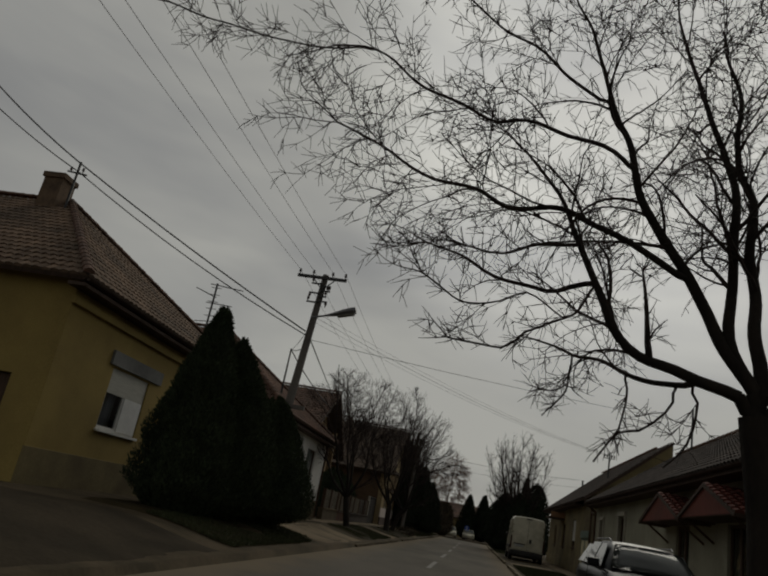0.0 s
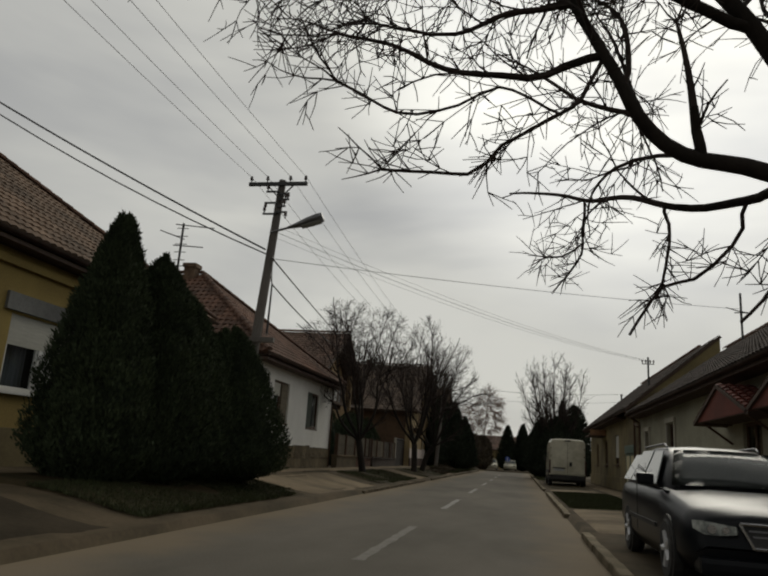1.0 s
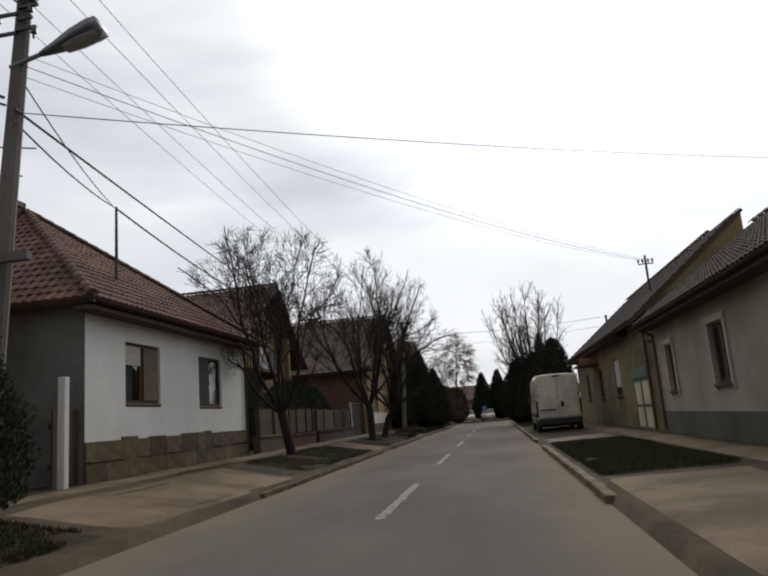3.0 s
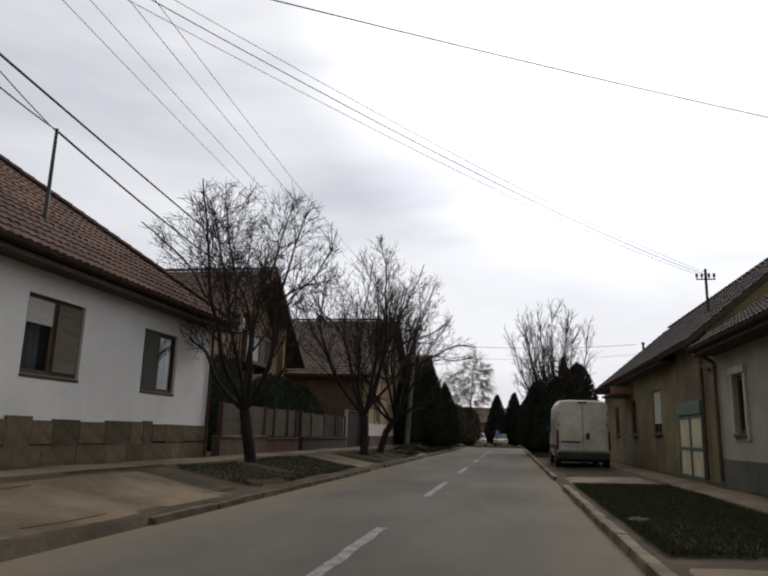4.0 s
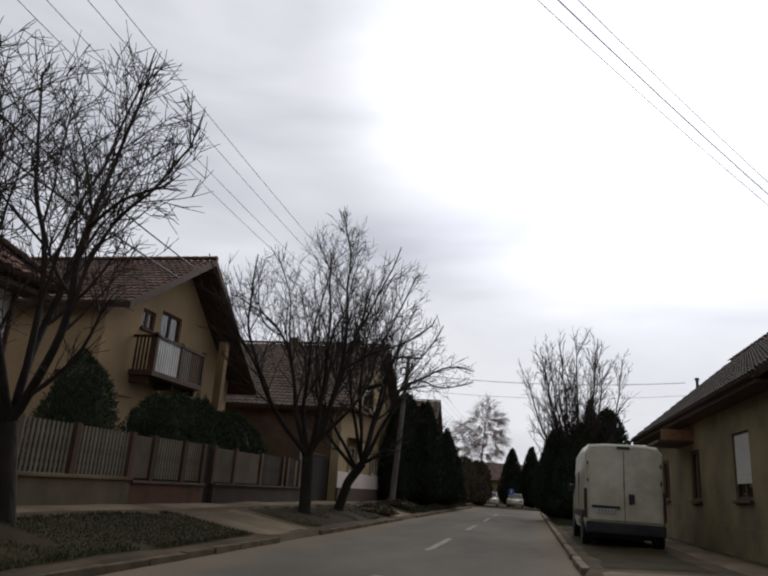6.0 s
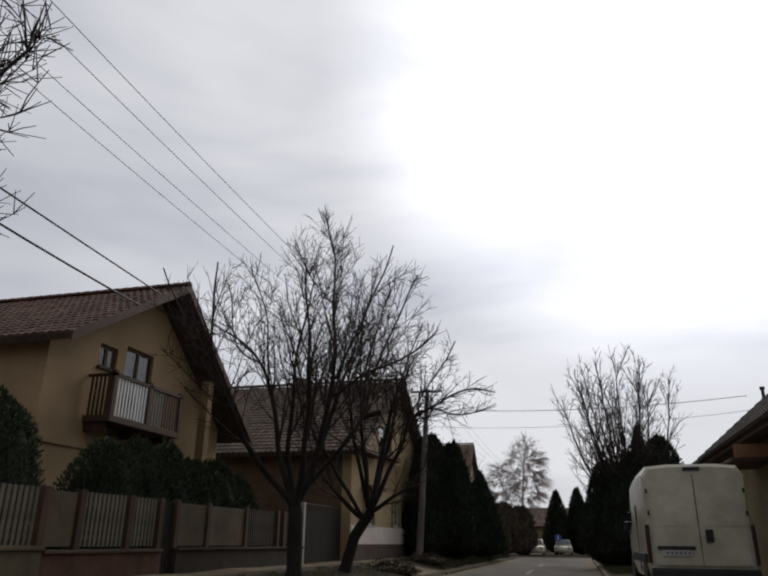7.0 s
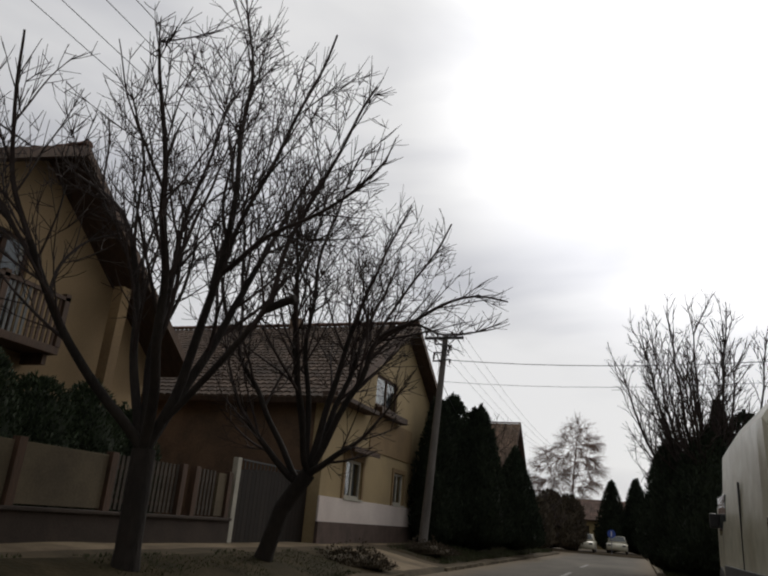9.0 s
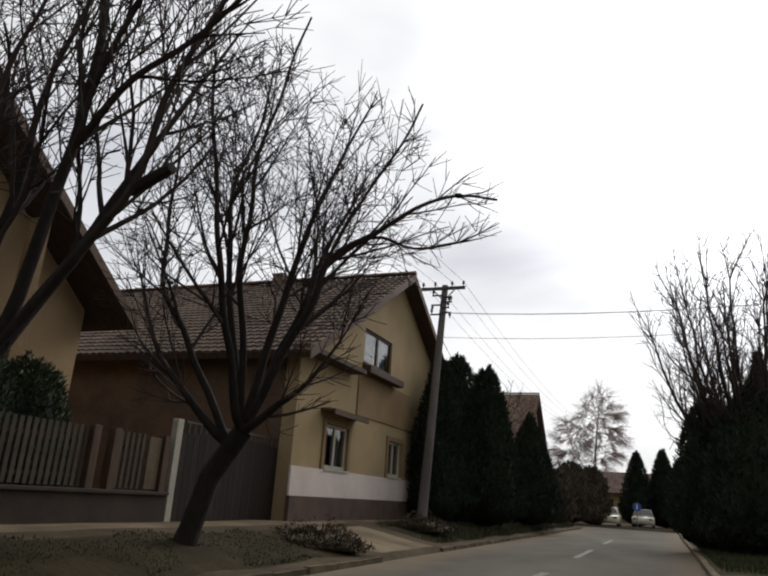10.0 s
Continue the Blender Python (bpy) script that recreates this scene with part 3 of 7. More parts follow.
def grass(name, x0, x1, y0, y1, count, height, label, seed, bare=0.1):
    rng = random.Random(seed)
    verts, faces = [], []
    for k in range(count):
        x, y = rng.uniform(x0, x1), rng.uniform(y0, y1)
        if noise.noise(Vector((x * 0.9, y * 0.9, seed))) < bare - 0.25:
            continue
        z = ground_z(x, y) + 0.03
        h = height * rng.uniform(0.5, 1.4)
        a = rng.uniform(0, math.tau)
        dx, dy = 0.012 * math.cos(a), 0.012 * math.sin(a)
        lx, ly = rng.uniform(-0.5, 0.5) * h, rng.uniform(-0.5, 0.5) * h
        i = len(verts)
        verts += [(x - dx, y - dy, z), (x + dx, y + dy, z), (x + lx, y + ly, z + h)]
        faces.append((i, i + 1, i + 2))
    ob = new(name, from_arrays(name, verts, faces, M_GRASS))
    return tagged(ob, label, "grass", kind="stuff")


grass("grass", -7.0, -5.05, 15.8, 23.3, 34000, 0.06, "dull green grass tufts under the thujas", 1, -0.1)
grass("grass", -6.8, XL - 0.3, 32.8, 41.4, 16000, 0.05, "dull green grass tufts round the tree", 2, -0.05)
grass("grass", -6.8, XL - 0.3, 45.5, 56.0, 9000, 0.045, "brownish grass tufts round the trees", 3, 0.25)
grass("grass", -6.8, XL - 0.3, 61, 90, 14000, 0.14, "rough grass along the far verge", 4)
grass("grass", XR + 0.25, 3.65, 27.0, 37.5, 60000, 0.05, "short green grass on the strip", 5, -0.3)
grass("grass", XR + 0.22, 3.7, 60, 91, 16000, 0.12, "rough green grass strip", 6, -0.2)

KERB_ME = []
for seed in range(3):
    rng = random.Random(seed)
    bm = boxes((-0.075, 0.075, -0.49, 0.49, -0.2, 0.0), bevel=0.018)
    for v in bm.verts:
        v.co += Vector((rng.uniform(-0.006, 0.006), 0, rng.uniform(-0.008, 0.004)))
    KERB_ME.append((mesh_of("kerb_stone", bm.copy(), M_KERBDK), mesh_of("kerb_stone", bm, M_KERB)))


def kerb(x, spans, top, label):
    k = thing("kerb", (x, spans[0][0], 0), label, "kerb", kind="structure")
    inv = base_inverse(k)
    rng = random.Random(int(x * 10))
    for y0, y1 in spans:
        for j in range(int(y1 - y0)):
            ob = new("kerb_stone", KERB_ME[rng.randrange(3)][x > 0])
            ob.parent, ob.matrix_parent_inverse = k, inv
            ob.matrix_basis = pose(x + rng.uniform(-0.012, 0.012), y0 + j + 0.5, top + rng.uniform(-0.012, 0.008), rng.uniform(-0.9, 0.9), rng.uniform(-4, 4), rng.uniform(-1.0, 1.0))
    return k


kerb(XL - 0.06, [(28.0, 42.0), (45.0, 56.0), (60.0, 91.0)], 0.10, "worn grey concrete kerb of separate stones")
kerb(XR + 0.06, [(2.0, 20.0), (24.6, 37.6), (41.0, 91.0)], 0.12, "worn pale concrete kerb of separate stones")

# ---- houses ----


def chimney(parent, x, y, z0, z1, w=0.55):
    c = part("chimney", boxes((x - w / 2, x + w / 2, y - w / 2, y + w / 2, z0, z1 - 0.18)), M_BRICK, parent, "brick chimney stack")
    part("chimney_cap", boxes((x - w / 2 - 0.06, x + w / 2 + 0.06, y - w / 2 - 0.06, y + w / 2 + 0.06, z1 - 0.18, z1), bevel=0.02), M_BRICK, c)


def gutter(parent, a, b, r=0.07):
    a, b = Vector(a), Vector(b)
    d = (b - a).normalized()
    side = Vector((-d.y, d.x, 0))
    bm = bmesh.new()
    rings = []
    for p in (a, b):
        rings.append([bm.verts.new(p + side * (math.cos(math.pi + math.pi * k / 6) * r) + Vector((0, 0, math.sin(math.pi + math.pi * k / 6) * r))) for k in range(7)])
    for k in range(6):
        bm.faces.new((rings[0][k], rings[0][k + 1], rings[1][k + 1], rings[1][k]))
    bmesh.ops.solidify(bm, geom=bm.faces[:], thickness=0.012)
    part("gutter", bm, M_SOFFIT, parent, "half-round metal eaves gutter")


def hip_house(name, label, x, depth, y0, y1, zb, eave, ridge_z, run, wall_mat, side_mat, tile, openings=(), side_openings=(), over=0.45, seed=1):
    """A house end-on to the street: front wall at x, hipped roof with its ridge running back from the street."""
    h = thing(name, (x, (y0 + y1) / 2, zb), label, "house")
    t = 0.4
    part("wall", facade("x", x - t, t, y0, y1, zb, lambda a: eave, openings), wall_mat, h, "plastered street front")
    part("wall_return", boxes((x - t, x - 0.003, y0 - 0.012, y0 - 0.001, zb, eave)), side_mat, h, "thin strip in the side wall colour at the corner")
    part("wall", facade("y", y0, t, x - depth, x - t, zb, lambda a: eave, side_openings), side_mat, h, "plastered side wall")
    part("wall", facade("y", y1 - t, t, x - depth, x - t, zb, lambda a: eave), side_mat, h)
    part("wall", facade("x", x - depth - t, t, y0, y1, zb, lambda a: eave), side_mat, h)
    ym = (y0 + y1) / 2
    xe, ya, yb, xb = x + over, y0 - over, y1 + over, x - depth - t - over
    ze = eave - 0.02
    apex, back = (x - run, ym, ridge_z), (xb, ym, ridge_z)
    roof_face(h, "roof", ((xe, ya, ze), (xe, yb, ze), apex, apex), tile, seed, "front roof slope of clay tiles")
    roof_face(h, "roof", ((xb, ya, ze), (xe, ya, ze), apex, back), tile, seed + 1, "side roof slope of clay tiles")
    roof_face(h, "roof", ((xe, yb, ze), (xb, yb, ze), back, apex), tile, seed + 2, "side roof slope of clay tiles", course=0.6)
    for a, b in (((xe, ya, ze), apex), ((xe, yb, ze), apex), (apex, back)):
        ridge_caps(h, Vector(a) + Vector((0, 0, 0.06)), Vector(b) + Vector((0, 0, 0.06)))
    part("soffit", boxes((x + 0.01, xe, ya, yb, ze - 0.24, ze - 0.16)), M_SOFFIT, h, "dark boarded eaves")
    gutter(h, (xe + 0.06, ya, ze - 0.04), (xe + 0.06, yb, ze - 0.04))
    return h


# the ochre house at the start
yel = hip_house("house", "ochre plastered house with hipped brown tile roof", -10.4, 12, 16.3, 27.0, 0.3, 5.15, 9.2, 5.0, M_YELLOW, M_YELLOW, M_TILE3,
                openings=[(18.85, 20.95, 2.0, 3.6), (23.5, 25.4, 2.0, 3.6)], side_openings=[(-13.9, -11.3, 0.5, 2.75)], seed=11)
for y0, y1 in ((18.85, 20.95), (23.5, 25.4)):
    w = window_x(yel, -10.4, 1, y0, y1, 2.0, 3.6, M_FRAMEW, "curtain", 0.12, "white-framed street window with half-lowered roller blind")
    part("roller_blind", boxes((-10.47, -10.44, y0 + 0.05, y1 - 0.05, 2.95, 3.58)), M_BLIND, w, "half-lowered white roller blind")
    part("leaf", boxes((-10.46, -10.42, y0 + 1.05, y1 - 0.05, 2.04, 2.95)), M_FRAMEW, w, "white shutter leaf")
    part("lintel_box", boxes((-10.40, -10.33, y0 - 0.25, y1 + 0.6, 3.65, 4.02)), M_GREYSIDE, yel, "grey recess over the window")
part("door", boxes((-13.85, -11.35, 16.42, 16.5, 0.5, 2.72)), M_WOODDK, yel, "dark brown boarded gate door")
part("cornice", boxes((-10.40, -10.28, 16.2, 27.05, 4.55, 4.72), bevel=0.02), M_YELLOW, yel, "plaster cornice under the eaves")
part("plinth", boxes((-10.40, -10.34, 16.25, 27.02, 0.2, 1.25), bevel=0.015), M_DULLYEL, yel, "stained plaster plinth")
chimney(yel, -15.75, 21.2, 8.4, 9.95, 0.7)

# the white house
# white on the street front only; the other three walls are a darker grey
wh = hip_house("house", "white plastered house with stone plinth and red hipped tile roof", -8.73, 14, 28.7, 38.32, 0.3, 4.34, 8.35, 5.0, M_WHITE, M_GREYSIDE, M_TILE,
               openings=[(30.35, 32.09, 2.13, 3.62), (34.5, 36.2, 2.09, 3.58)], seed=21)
WX = -8.73
w1 = window_x(wh, WX, 1, 30.35, 32.09, 2.13, 3.62, M_WOODDK, "curtain", 0.14, "dark brown two-leaf window with blind", 0.012)
part("roller_blind", boxes((WX - 0.09, WX - 0.06, 30.44, 31.17, 3.08, 3.54)), M_BLIND, w1, "partly lowered white blind")
part("shutter", boxes((WX - 0.07, WX - 0.03, 31.29, 32.01, 2.22, 3.54), bevel=0.008), M_SHUTTAN, w1, "dull tan closed shutter leaf")
w2 = window_x(wh, WX, 1, 34.5, 36.2, 2.09, 3.58, M_WOODDK, "curtain", 0.14, "dark brown two-leaf window with open shutter", 0.012)
part("shutter", boxes((WX - 0.05, WX + 0.0, 34.54, 35.17, 2.12, 3.55), bevel=0.008), M_WOODGRN, w2, "dark green wooden shutter leaf")
part("plinth", boxes((WX, WX + 0.012, 28.66, 38.36, 0.2, 1.3)), M_MORTAR, wh, "mortar behind the plinth stones")
part("downpipe", tubes(((WX + 0.07, 38.2, 0.5), (WX + 0.07, 38.2, 4.1), 0.05)), M_WOODDK, wh, "dark metal downpipe")
chimney(wh, -14.15, 33.25, 7.6, 8.75, 0.5)
part("roof_mast", tubes(((-9.85, 31.9, 5.0), (-9.85, 31.9, 7.62), 0.05, 0.035)), M_DARKMETAL, wh, "dark steel service mast on the roof")


def gable_house(name, label, x, depth, y0, y1, zb, ridge_y, ridge_z, pitch, over_front, over_side, wall_mat, tile, openings=(), seed=1, side_mat=None, far_pitch=None):
    """A house with its gable to the street; the roof ridge runs back from the street."""
    h = thing(name, (x, (y0 + y1) / 2, zb), label, "house")
    t = 0.38

    def top(a):
        return ridge_z - 0.2 - abs(a - ridge_y) * (pitch if a < ridge_y else far_pitch or pitch)
    part("wall", facade("x", x - t, t, y0, y1, zb, top, openings, (ridge_y,)), wall_mat, h, "plastered gable wall to the street")
    for ya in (y0, y1 - t):
        part("wall", facade("y", ya, t, x - depth, x - t, zb, lambda a: top(ya) - 0.1), side_mat or wall_mat, h, "plastered side wall")
    part("wall", facade("x", x - depth - t, t, y0, y1, zb, top, (), (ridge_y,)), wall_mat, h)
    xf, xb = x + over_front, x - depth - t - 0.5
    yn, yf = y0 - over_side, y1 + over_side
    zn, zf = ridge_z - (ridge_y - yn) * pitch, ridge_z - (yf - ridge_y) * (far_pitch or pitch)
    roof_face(h, "roof", ((xb, yn, zn), (xf, yn, zn), (xf, ridge_y, ridge_z), (xb, ridge_y, ridge_z)), tile, seed, "tiled roof slope", 0.16)
    roof_face(h, "roof", ((xf, yf, zf), (xb, yf, zf), (xb, ridge_y, ridge_z), (xf, ridge_y, ridge_z)), tile, seed + 1, "tiled roof slope", 0.16, course=0.6)
    ridge_caps(h, (xf, ridge_y, ridge_z + 0.05), (xb, ridge_y, ridge_z + 0.05))
    for ya, za in ((yn, zn), (yf, zf)):
        bm = bmesh.new()
        sheet(bm, [(xf, ya, za - 0.2), (xf, ridge_y, ridge_z - 0.2), (xf, ridge_y, ridge_z + 0.05), (xf, ya, za + 0.05)], (0.04, 0, 0))
        part("bargeboard", bm, M_WOODDK, h, "dark brown verge board")
    return h


# the balcony house behind its fence
bal = gable_house("house", "peach two-storey house with timber balcony and deep brown roof", -12.3, 11, 46.05, 55.2, 0.3, 50.4, 8.88, 0.6, 1.12, 0.6, M_PEACH, M_TILE2,
                  openings=[(48.0, 48.8, 5.75, 6.42), (49.2, 50.6, 4.36, 6.65), (48.2, 50.2, 1.7, 3.1), (52.3, 54.4, 1.7, 3.1)], seed=31, far_pitch=0.77)
window_x(bal, -12.3, 1, 48.0, 48.8, 5.75, 6.42, M_WOODDK, "plain", 0.14, "small dark window by the balcony")
window_x(bal, -12.3, 1, 49.2, 50.6, 4.36, 6.65, M_WOODDK, "curtain", 0.14, "glazed balcony door with net curtain")
window_x(bal, -12.3, 1, 48.2, 50.2, 1.7, 3.1, M_WOODDK, "plain", 0.14, "dark ground-floor window")
window_x(bal, -12.3, 1, 52.3, 54.4, 1.7, 3.1, M_WOODDK, "plain", 0.14, "dark ground-floor window")
BX = -11.45
balc = part("balcony", boxes((-12.3, BX, 47.7, 51.2, 4.12, 4.3), bevel=0.02), M_WOODDK, bal, "timber balcony with slatted rail")
part("handrail", boxes((BX - 0.09, BX + 0.01, 47.7, 51.2, 5.36, 5.45)), M_WOODDK, balc)
part("side_rail", boxes((-12.3, BX - 0.1, 47.7, 47.78, 5.36, 5.44)), M_WOODDK, balc)
for k in range(6):
    part("baluster", boxes((-12.2 + 0.13 * k, -12.13 + 0.13 * k, 47.72, 47.75, 4.3, 5.36)), M_WOODDK, balc)
for k in range(23):
    y = 47.8 + k * 0.143
    part("baluster", boxes((BX - 0.06, BX - 0.03, y, y + 0.065, 4.3, 5.36)), M_FRAMEW if k < 11 else M_GREYSIDE if k < 17 else M_WOODDK, balc)
for y in (47.77, 49.45, 51.13):
    part("balcony_post", boxes((BX - 0.13, BX + 0.01, y - 0.07, y + 0.07, 4.3, 5.52)), M_WOODDK, balc)
for y in (47.85, 49.45, 51.05):
    part("bracket", boxes((-12.28, BX - 0.2, y - 0.06, y + 0.06, 3.88, 4.11)), M_WOODDK, balc)
part("pier", boxes((-11.75, -11.45, 52.75, 53.05, 0.3, 6.3)), M_TANDK, bal, "plastered pier beside the balcony")
part("string_course", boxes((-12.3, -12.24, 46.05, 48.1, 3.42, 3.56), bevel=0.01), M_PEACH, bal, "plain plaster string course")

# the tan house with the gate
# side walls get a darker brown than the front: their shade is painted in
tan = gable_house("house", "tan plastered gabled house with pale base band", -8.0, 13, 58.25, 71.6, 0.3, 65.1, 8.8, 0.59, 0.5, 0.5, M_TAN, M_TILETAN,
                  openings=[(59.98, 61.45, 1.8, 2.98), (64.68, 65.92, 1.82, 2.95), (62.2, 64.55, 5.08, 6.2)], seed=41, side_mat=M_SHADESIDE)
for y0, y1, z0, z1, low in ((59.98, 61.45, 1.8, 2.98, True), (64.68, 65.92, 1.82, 2.95, True), (62.2, 64.55, 5.08, 6.2, False)):
    w = window_x(tan, -8.0, 1, y0, y1, z0, z1, M_PALETRIM if low else M_WOODDK, "curtain", 0.12, "pale-framed double window with curtains" if low else "dark-framed gable window with curtains")
    if low:
        part("surround", boxes((-8.0, -7.95, y0 - 0.16, y0, z0 - 0.1, z1 + 0.15), (-8.0, -7.95, y1, y1 + 0.16, z0 - 0.1, z1 + 0.15), (-8.0, -7.95, y0, y1, z1, z1 + 0.15)), M_TANDK, w, "tan plaster window surround")
part("flower_box", boxes((-7.95, -7.65, 62.0, 64.95, 4.74, 4.96), bevel=0.02), M_WOODDK, tan, "dark timber flower box under the gable window")
part("base_band", boxes((-8.0, -7.94, 58.2, 71.65, 1.06, 1.76), bevel=0.01), M_PINKW, tan, "pale pink plaster base band")
part("plinth", boxes((-8.0, -7.9, 58.18, 71.68, 0.2, 1.06), bevel=0.01), M_DKPLINTH, tan, "dark red-brown plinth")
part("canopy", boxes((-8.0, -7.55, 59.6, 61.9, 3.26, 3.33), (-7.6, -7.55, 59.6, 61.9, 3.18, 3.26)), M_WOODDK, tan, "narrow brown canopy over a window")
part("facade_panel", boxes((-8.0, -7.96, 61.9, 66.6, 3.45, 4.7), bevel=0.01), M_TANDK, tan, "darker tan plaster panel under the gable window")
part("eaves_box", boxes((-8.0, -7.52, 57.8, 61.4, 4.55, 4.68), bevel=0.01), M_SOFFIT, tan, "dark boarded eaves return")
part("chimney", boxes((-13.3, -12.85, 64.9, 65.35, 8.5, 9.2), bevel=0.02), M_BRICK, tan, "low brick chimney on the ridge")

# ---- fence and gate between the houses ----
FX = -8.4
fence = thing("fence", (FX, 47, 0.4), "low red-brown and beige wall with pale pickets, panels and dark posts", "fence")
part("low_wall", boxes((FX - 0.15, FX + 0.12, 38.4, 42.3, 0.25, 0.98)), M_BEIGE, fence, "brown-beige rendered low wall")
part("low_wall", boxes((FX - 0.15, FX + 0.12, 42.304, 45.9, 0.25, 0.92)), M_REDWALL, fence, "red-brown rendered low wall")
part("low_wall", boxes((FX - 0.15, FX + 0.12, 46.5, 54.15, 0.25, 0.94)), M_FENCEDK, fence, "dull dark brown rendered low wall")
part("coping", boxes((FX - 0.2, FX + 0.17, 38.4, 42.3, 0.98, 1.05), bevel=0.012), M_PATH, fence, "pale coping slab")
part("coping", boxes((FX - 0.2, FX + 0.17, 42.304, 45.9, 0.92, 0.98), bevel=0.012), M_DKPLINTH, fence)
part("coping", boxes((FX - 0.2, FX + 0.17, 46.5, 54.15, 0.94, 1.0), bevel=0.012), M_FENCECOPE, fence)
for y in (38.6, 40.25, 42.25, 43.2, 44.72, 45.82, 46.5, 47.95, 50.05, 52.2, 52.68, 54.02):
    part("post", boxes((FX - 0.08, FX + 0.08, y - 0.08, y + 0.08, 0.98, 2.02), bevel=0.01), M_WOODDK, fence, "dark timber post")
picket = mesh_of("picket", boxes((-0.012, 0.012, -0.038, 0.038, 0, 0.96), bevel=0.004), M_PICKET)
# same picket in the darker, shade-coloured paint for the stretch past y = 50
picket_dark = mesh_of("picket", boxes((-0.012, 0.012, -0.038, 0.038, 0, 0.96), bevel=0.004), M_PICKETDK)
inv = base_inverse(fence)
for a, b in ((38.7, 40.15), (40.35, 42.15), (43.3, 44.62), (44.82, 45.72), (50.15, 52.1), (52.78, 53.5)):
    for zr in (1.15, 1.74):
        part("rail", boxes((FX - 0.045, FX - 0.015, a, b, zr, zr + 0.07)), M_WOODDK, fence)
    n = int((b - a) / 0.125)
    for k in range(n):
        ob = new("picket", picket if b < 50 else picket_dark)
        ob.parent, ob.matrix_parent_inverse = fence, inv
        ob.matrix_basis = Matrix.Translation((FX, a + (k + 0.5) * (b - a) / n, 1.03))
for a, b in ((42.35, 43.1), (46.6, 47.85), (48.05, 49.95), (53.55, 53.92)):
    part("panel", boxes((FX - 0.03, FX + 0.03, a + 0.02, b - 0.02, 1.03, 1.96), bevel=0.008), M_BEIGE, fence, "beige fence panel")
wicket = thing("wicket_gate", (FX, 46.16, 0.3), "narrow dark boarded wicket gate in the fence", "gate")
for k in range(4):
    part("board", boxes((FX - 0.03, FX, 45.92 + 0.125 * k, 46.03 + 0.125 * k, 0.4, 1.95)), M_GATEDK, wicket)
post = solo("gate_post", boxes((FX - 0.07, FX + 0.07, 54.24, 54.42, 0.3, 2.38), bevel=0.02), M_PALETRIM, "cream painted gate post beside the fence", "post")
gate = thing("gate", (FX, 56.5, 0.4), "closed dark brown boarded double gate", "gate")
for k in range(20):
    y = 54.5 + k * 0.2
    part("board", boxes((FX - 0.03, FX + 0.0, y, y + 0.188, 0.45, 2.12 + 0.1 * math.sin(math.pi * (k + 0.5) / 20))), M_GATEDK, gate)
part("frame", boxes((FX - 0.08, FX - 0.034, 54.48, 58.5, 0.7, 0.82), (FX - 0.08, FX - 0.034, 54.48, 58.5, 1.8, 1.92)), M_DARKMETAL, gate)
part("crest_rail", boxes((FX - 0.03, FX, 54.6, 58.4, 2.34, 2.38)), M_DARKMETAL, gate, "thin steel rail over the boards")
for k in range(20):
    part("crest_bar", boxes((FX - 0.025, FX - 0.005, 54.7 + 0.19 * k, 54.73 + 0.19 * k, 2.1, 2.34)), M_DARKMETAL, gate)
solo("gate_pier", boxes((FX - 0.15, FX + 0.15, 58.52, 58.85, 0.3, 2.62), bevel=0.02), M_REDWALL, "red-brown rendered gate pier by the tan house", "post")
sg = thing("side_gate", (-8.9, 28.2, 0.4), "closed dark brown plank gate beside the white house", "gate")
for k in range(5):
    part("plank", boxes((-8.9, -8.86, 27.82 + 0.172 * k, 27.98 + 0.172 * k, 0.45, 2.0)), M_WOODDK, sg)
part("gate_rail", boxes((-8.95, -8.904, 27.8, 28.68, 0.8, 0.92), (-8.95, -8.904, 27.8, 28.68, 1.6, 1.72)), M_WOODDK, sg)
solo("corner_post", boxes((-8.62, -8.46, 27.6, 27.76, 0.27, 2.62), bevel=0.035), M_FRAMEW, "white painted post by the white house", "post")

# ---- the low houses across the street ----
RX = 5.22


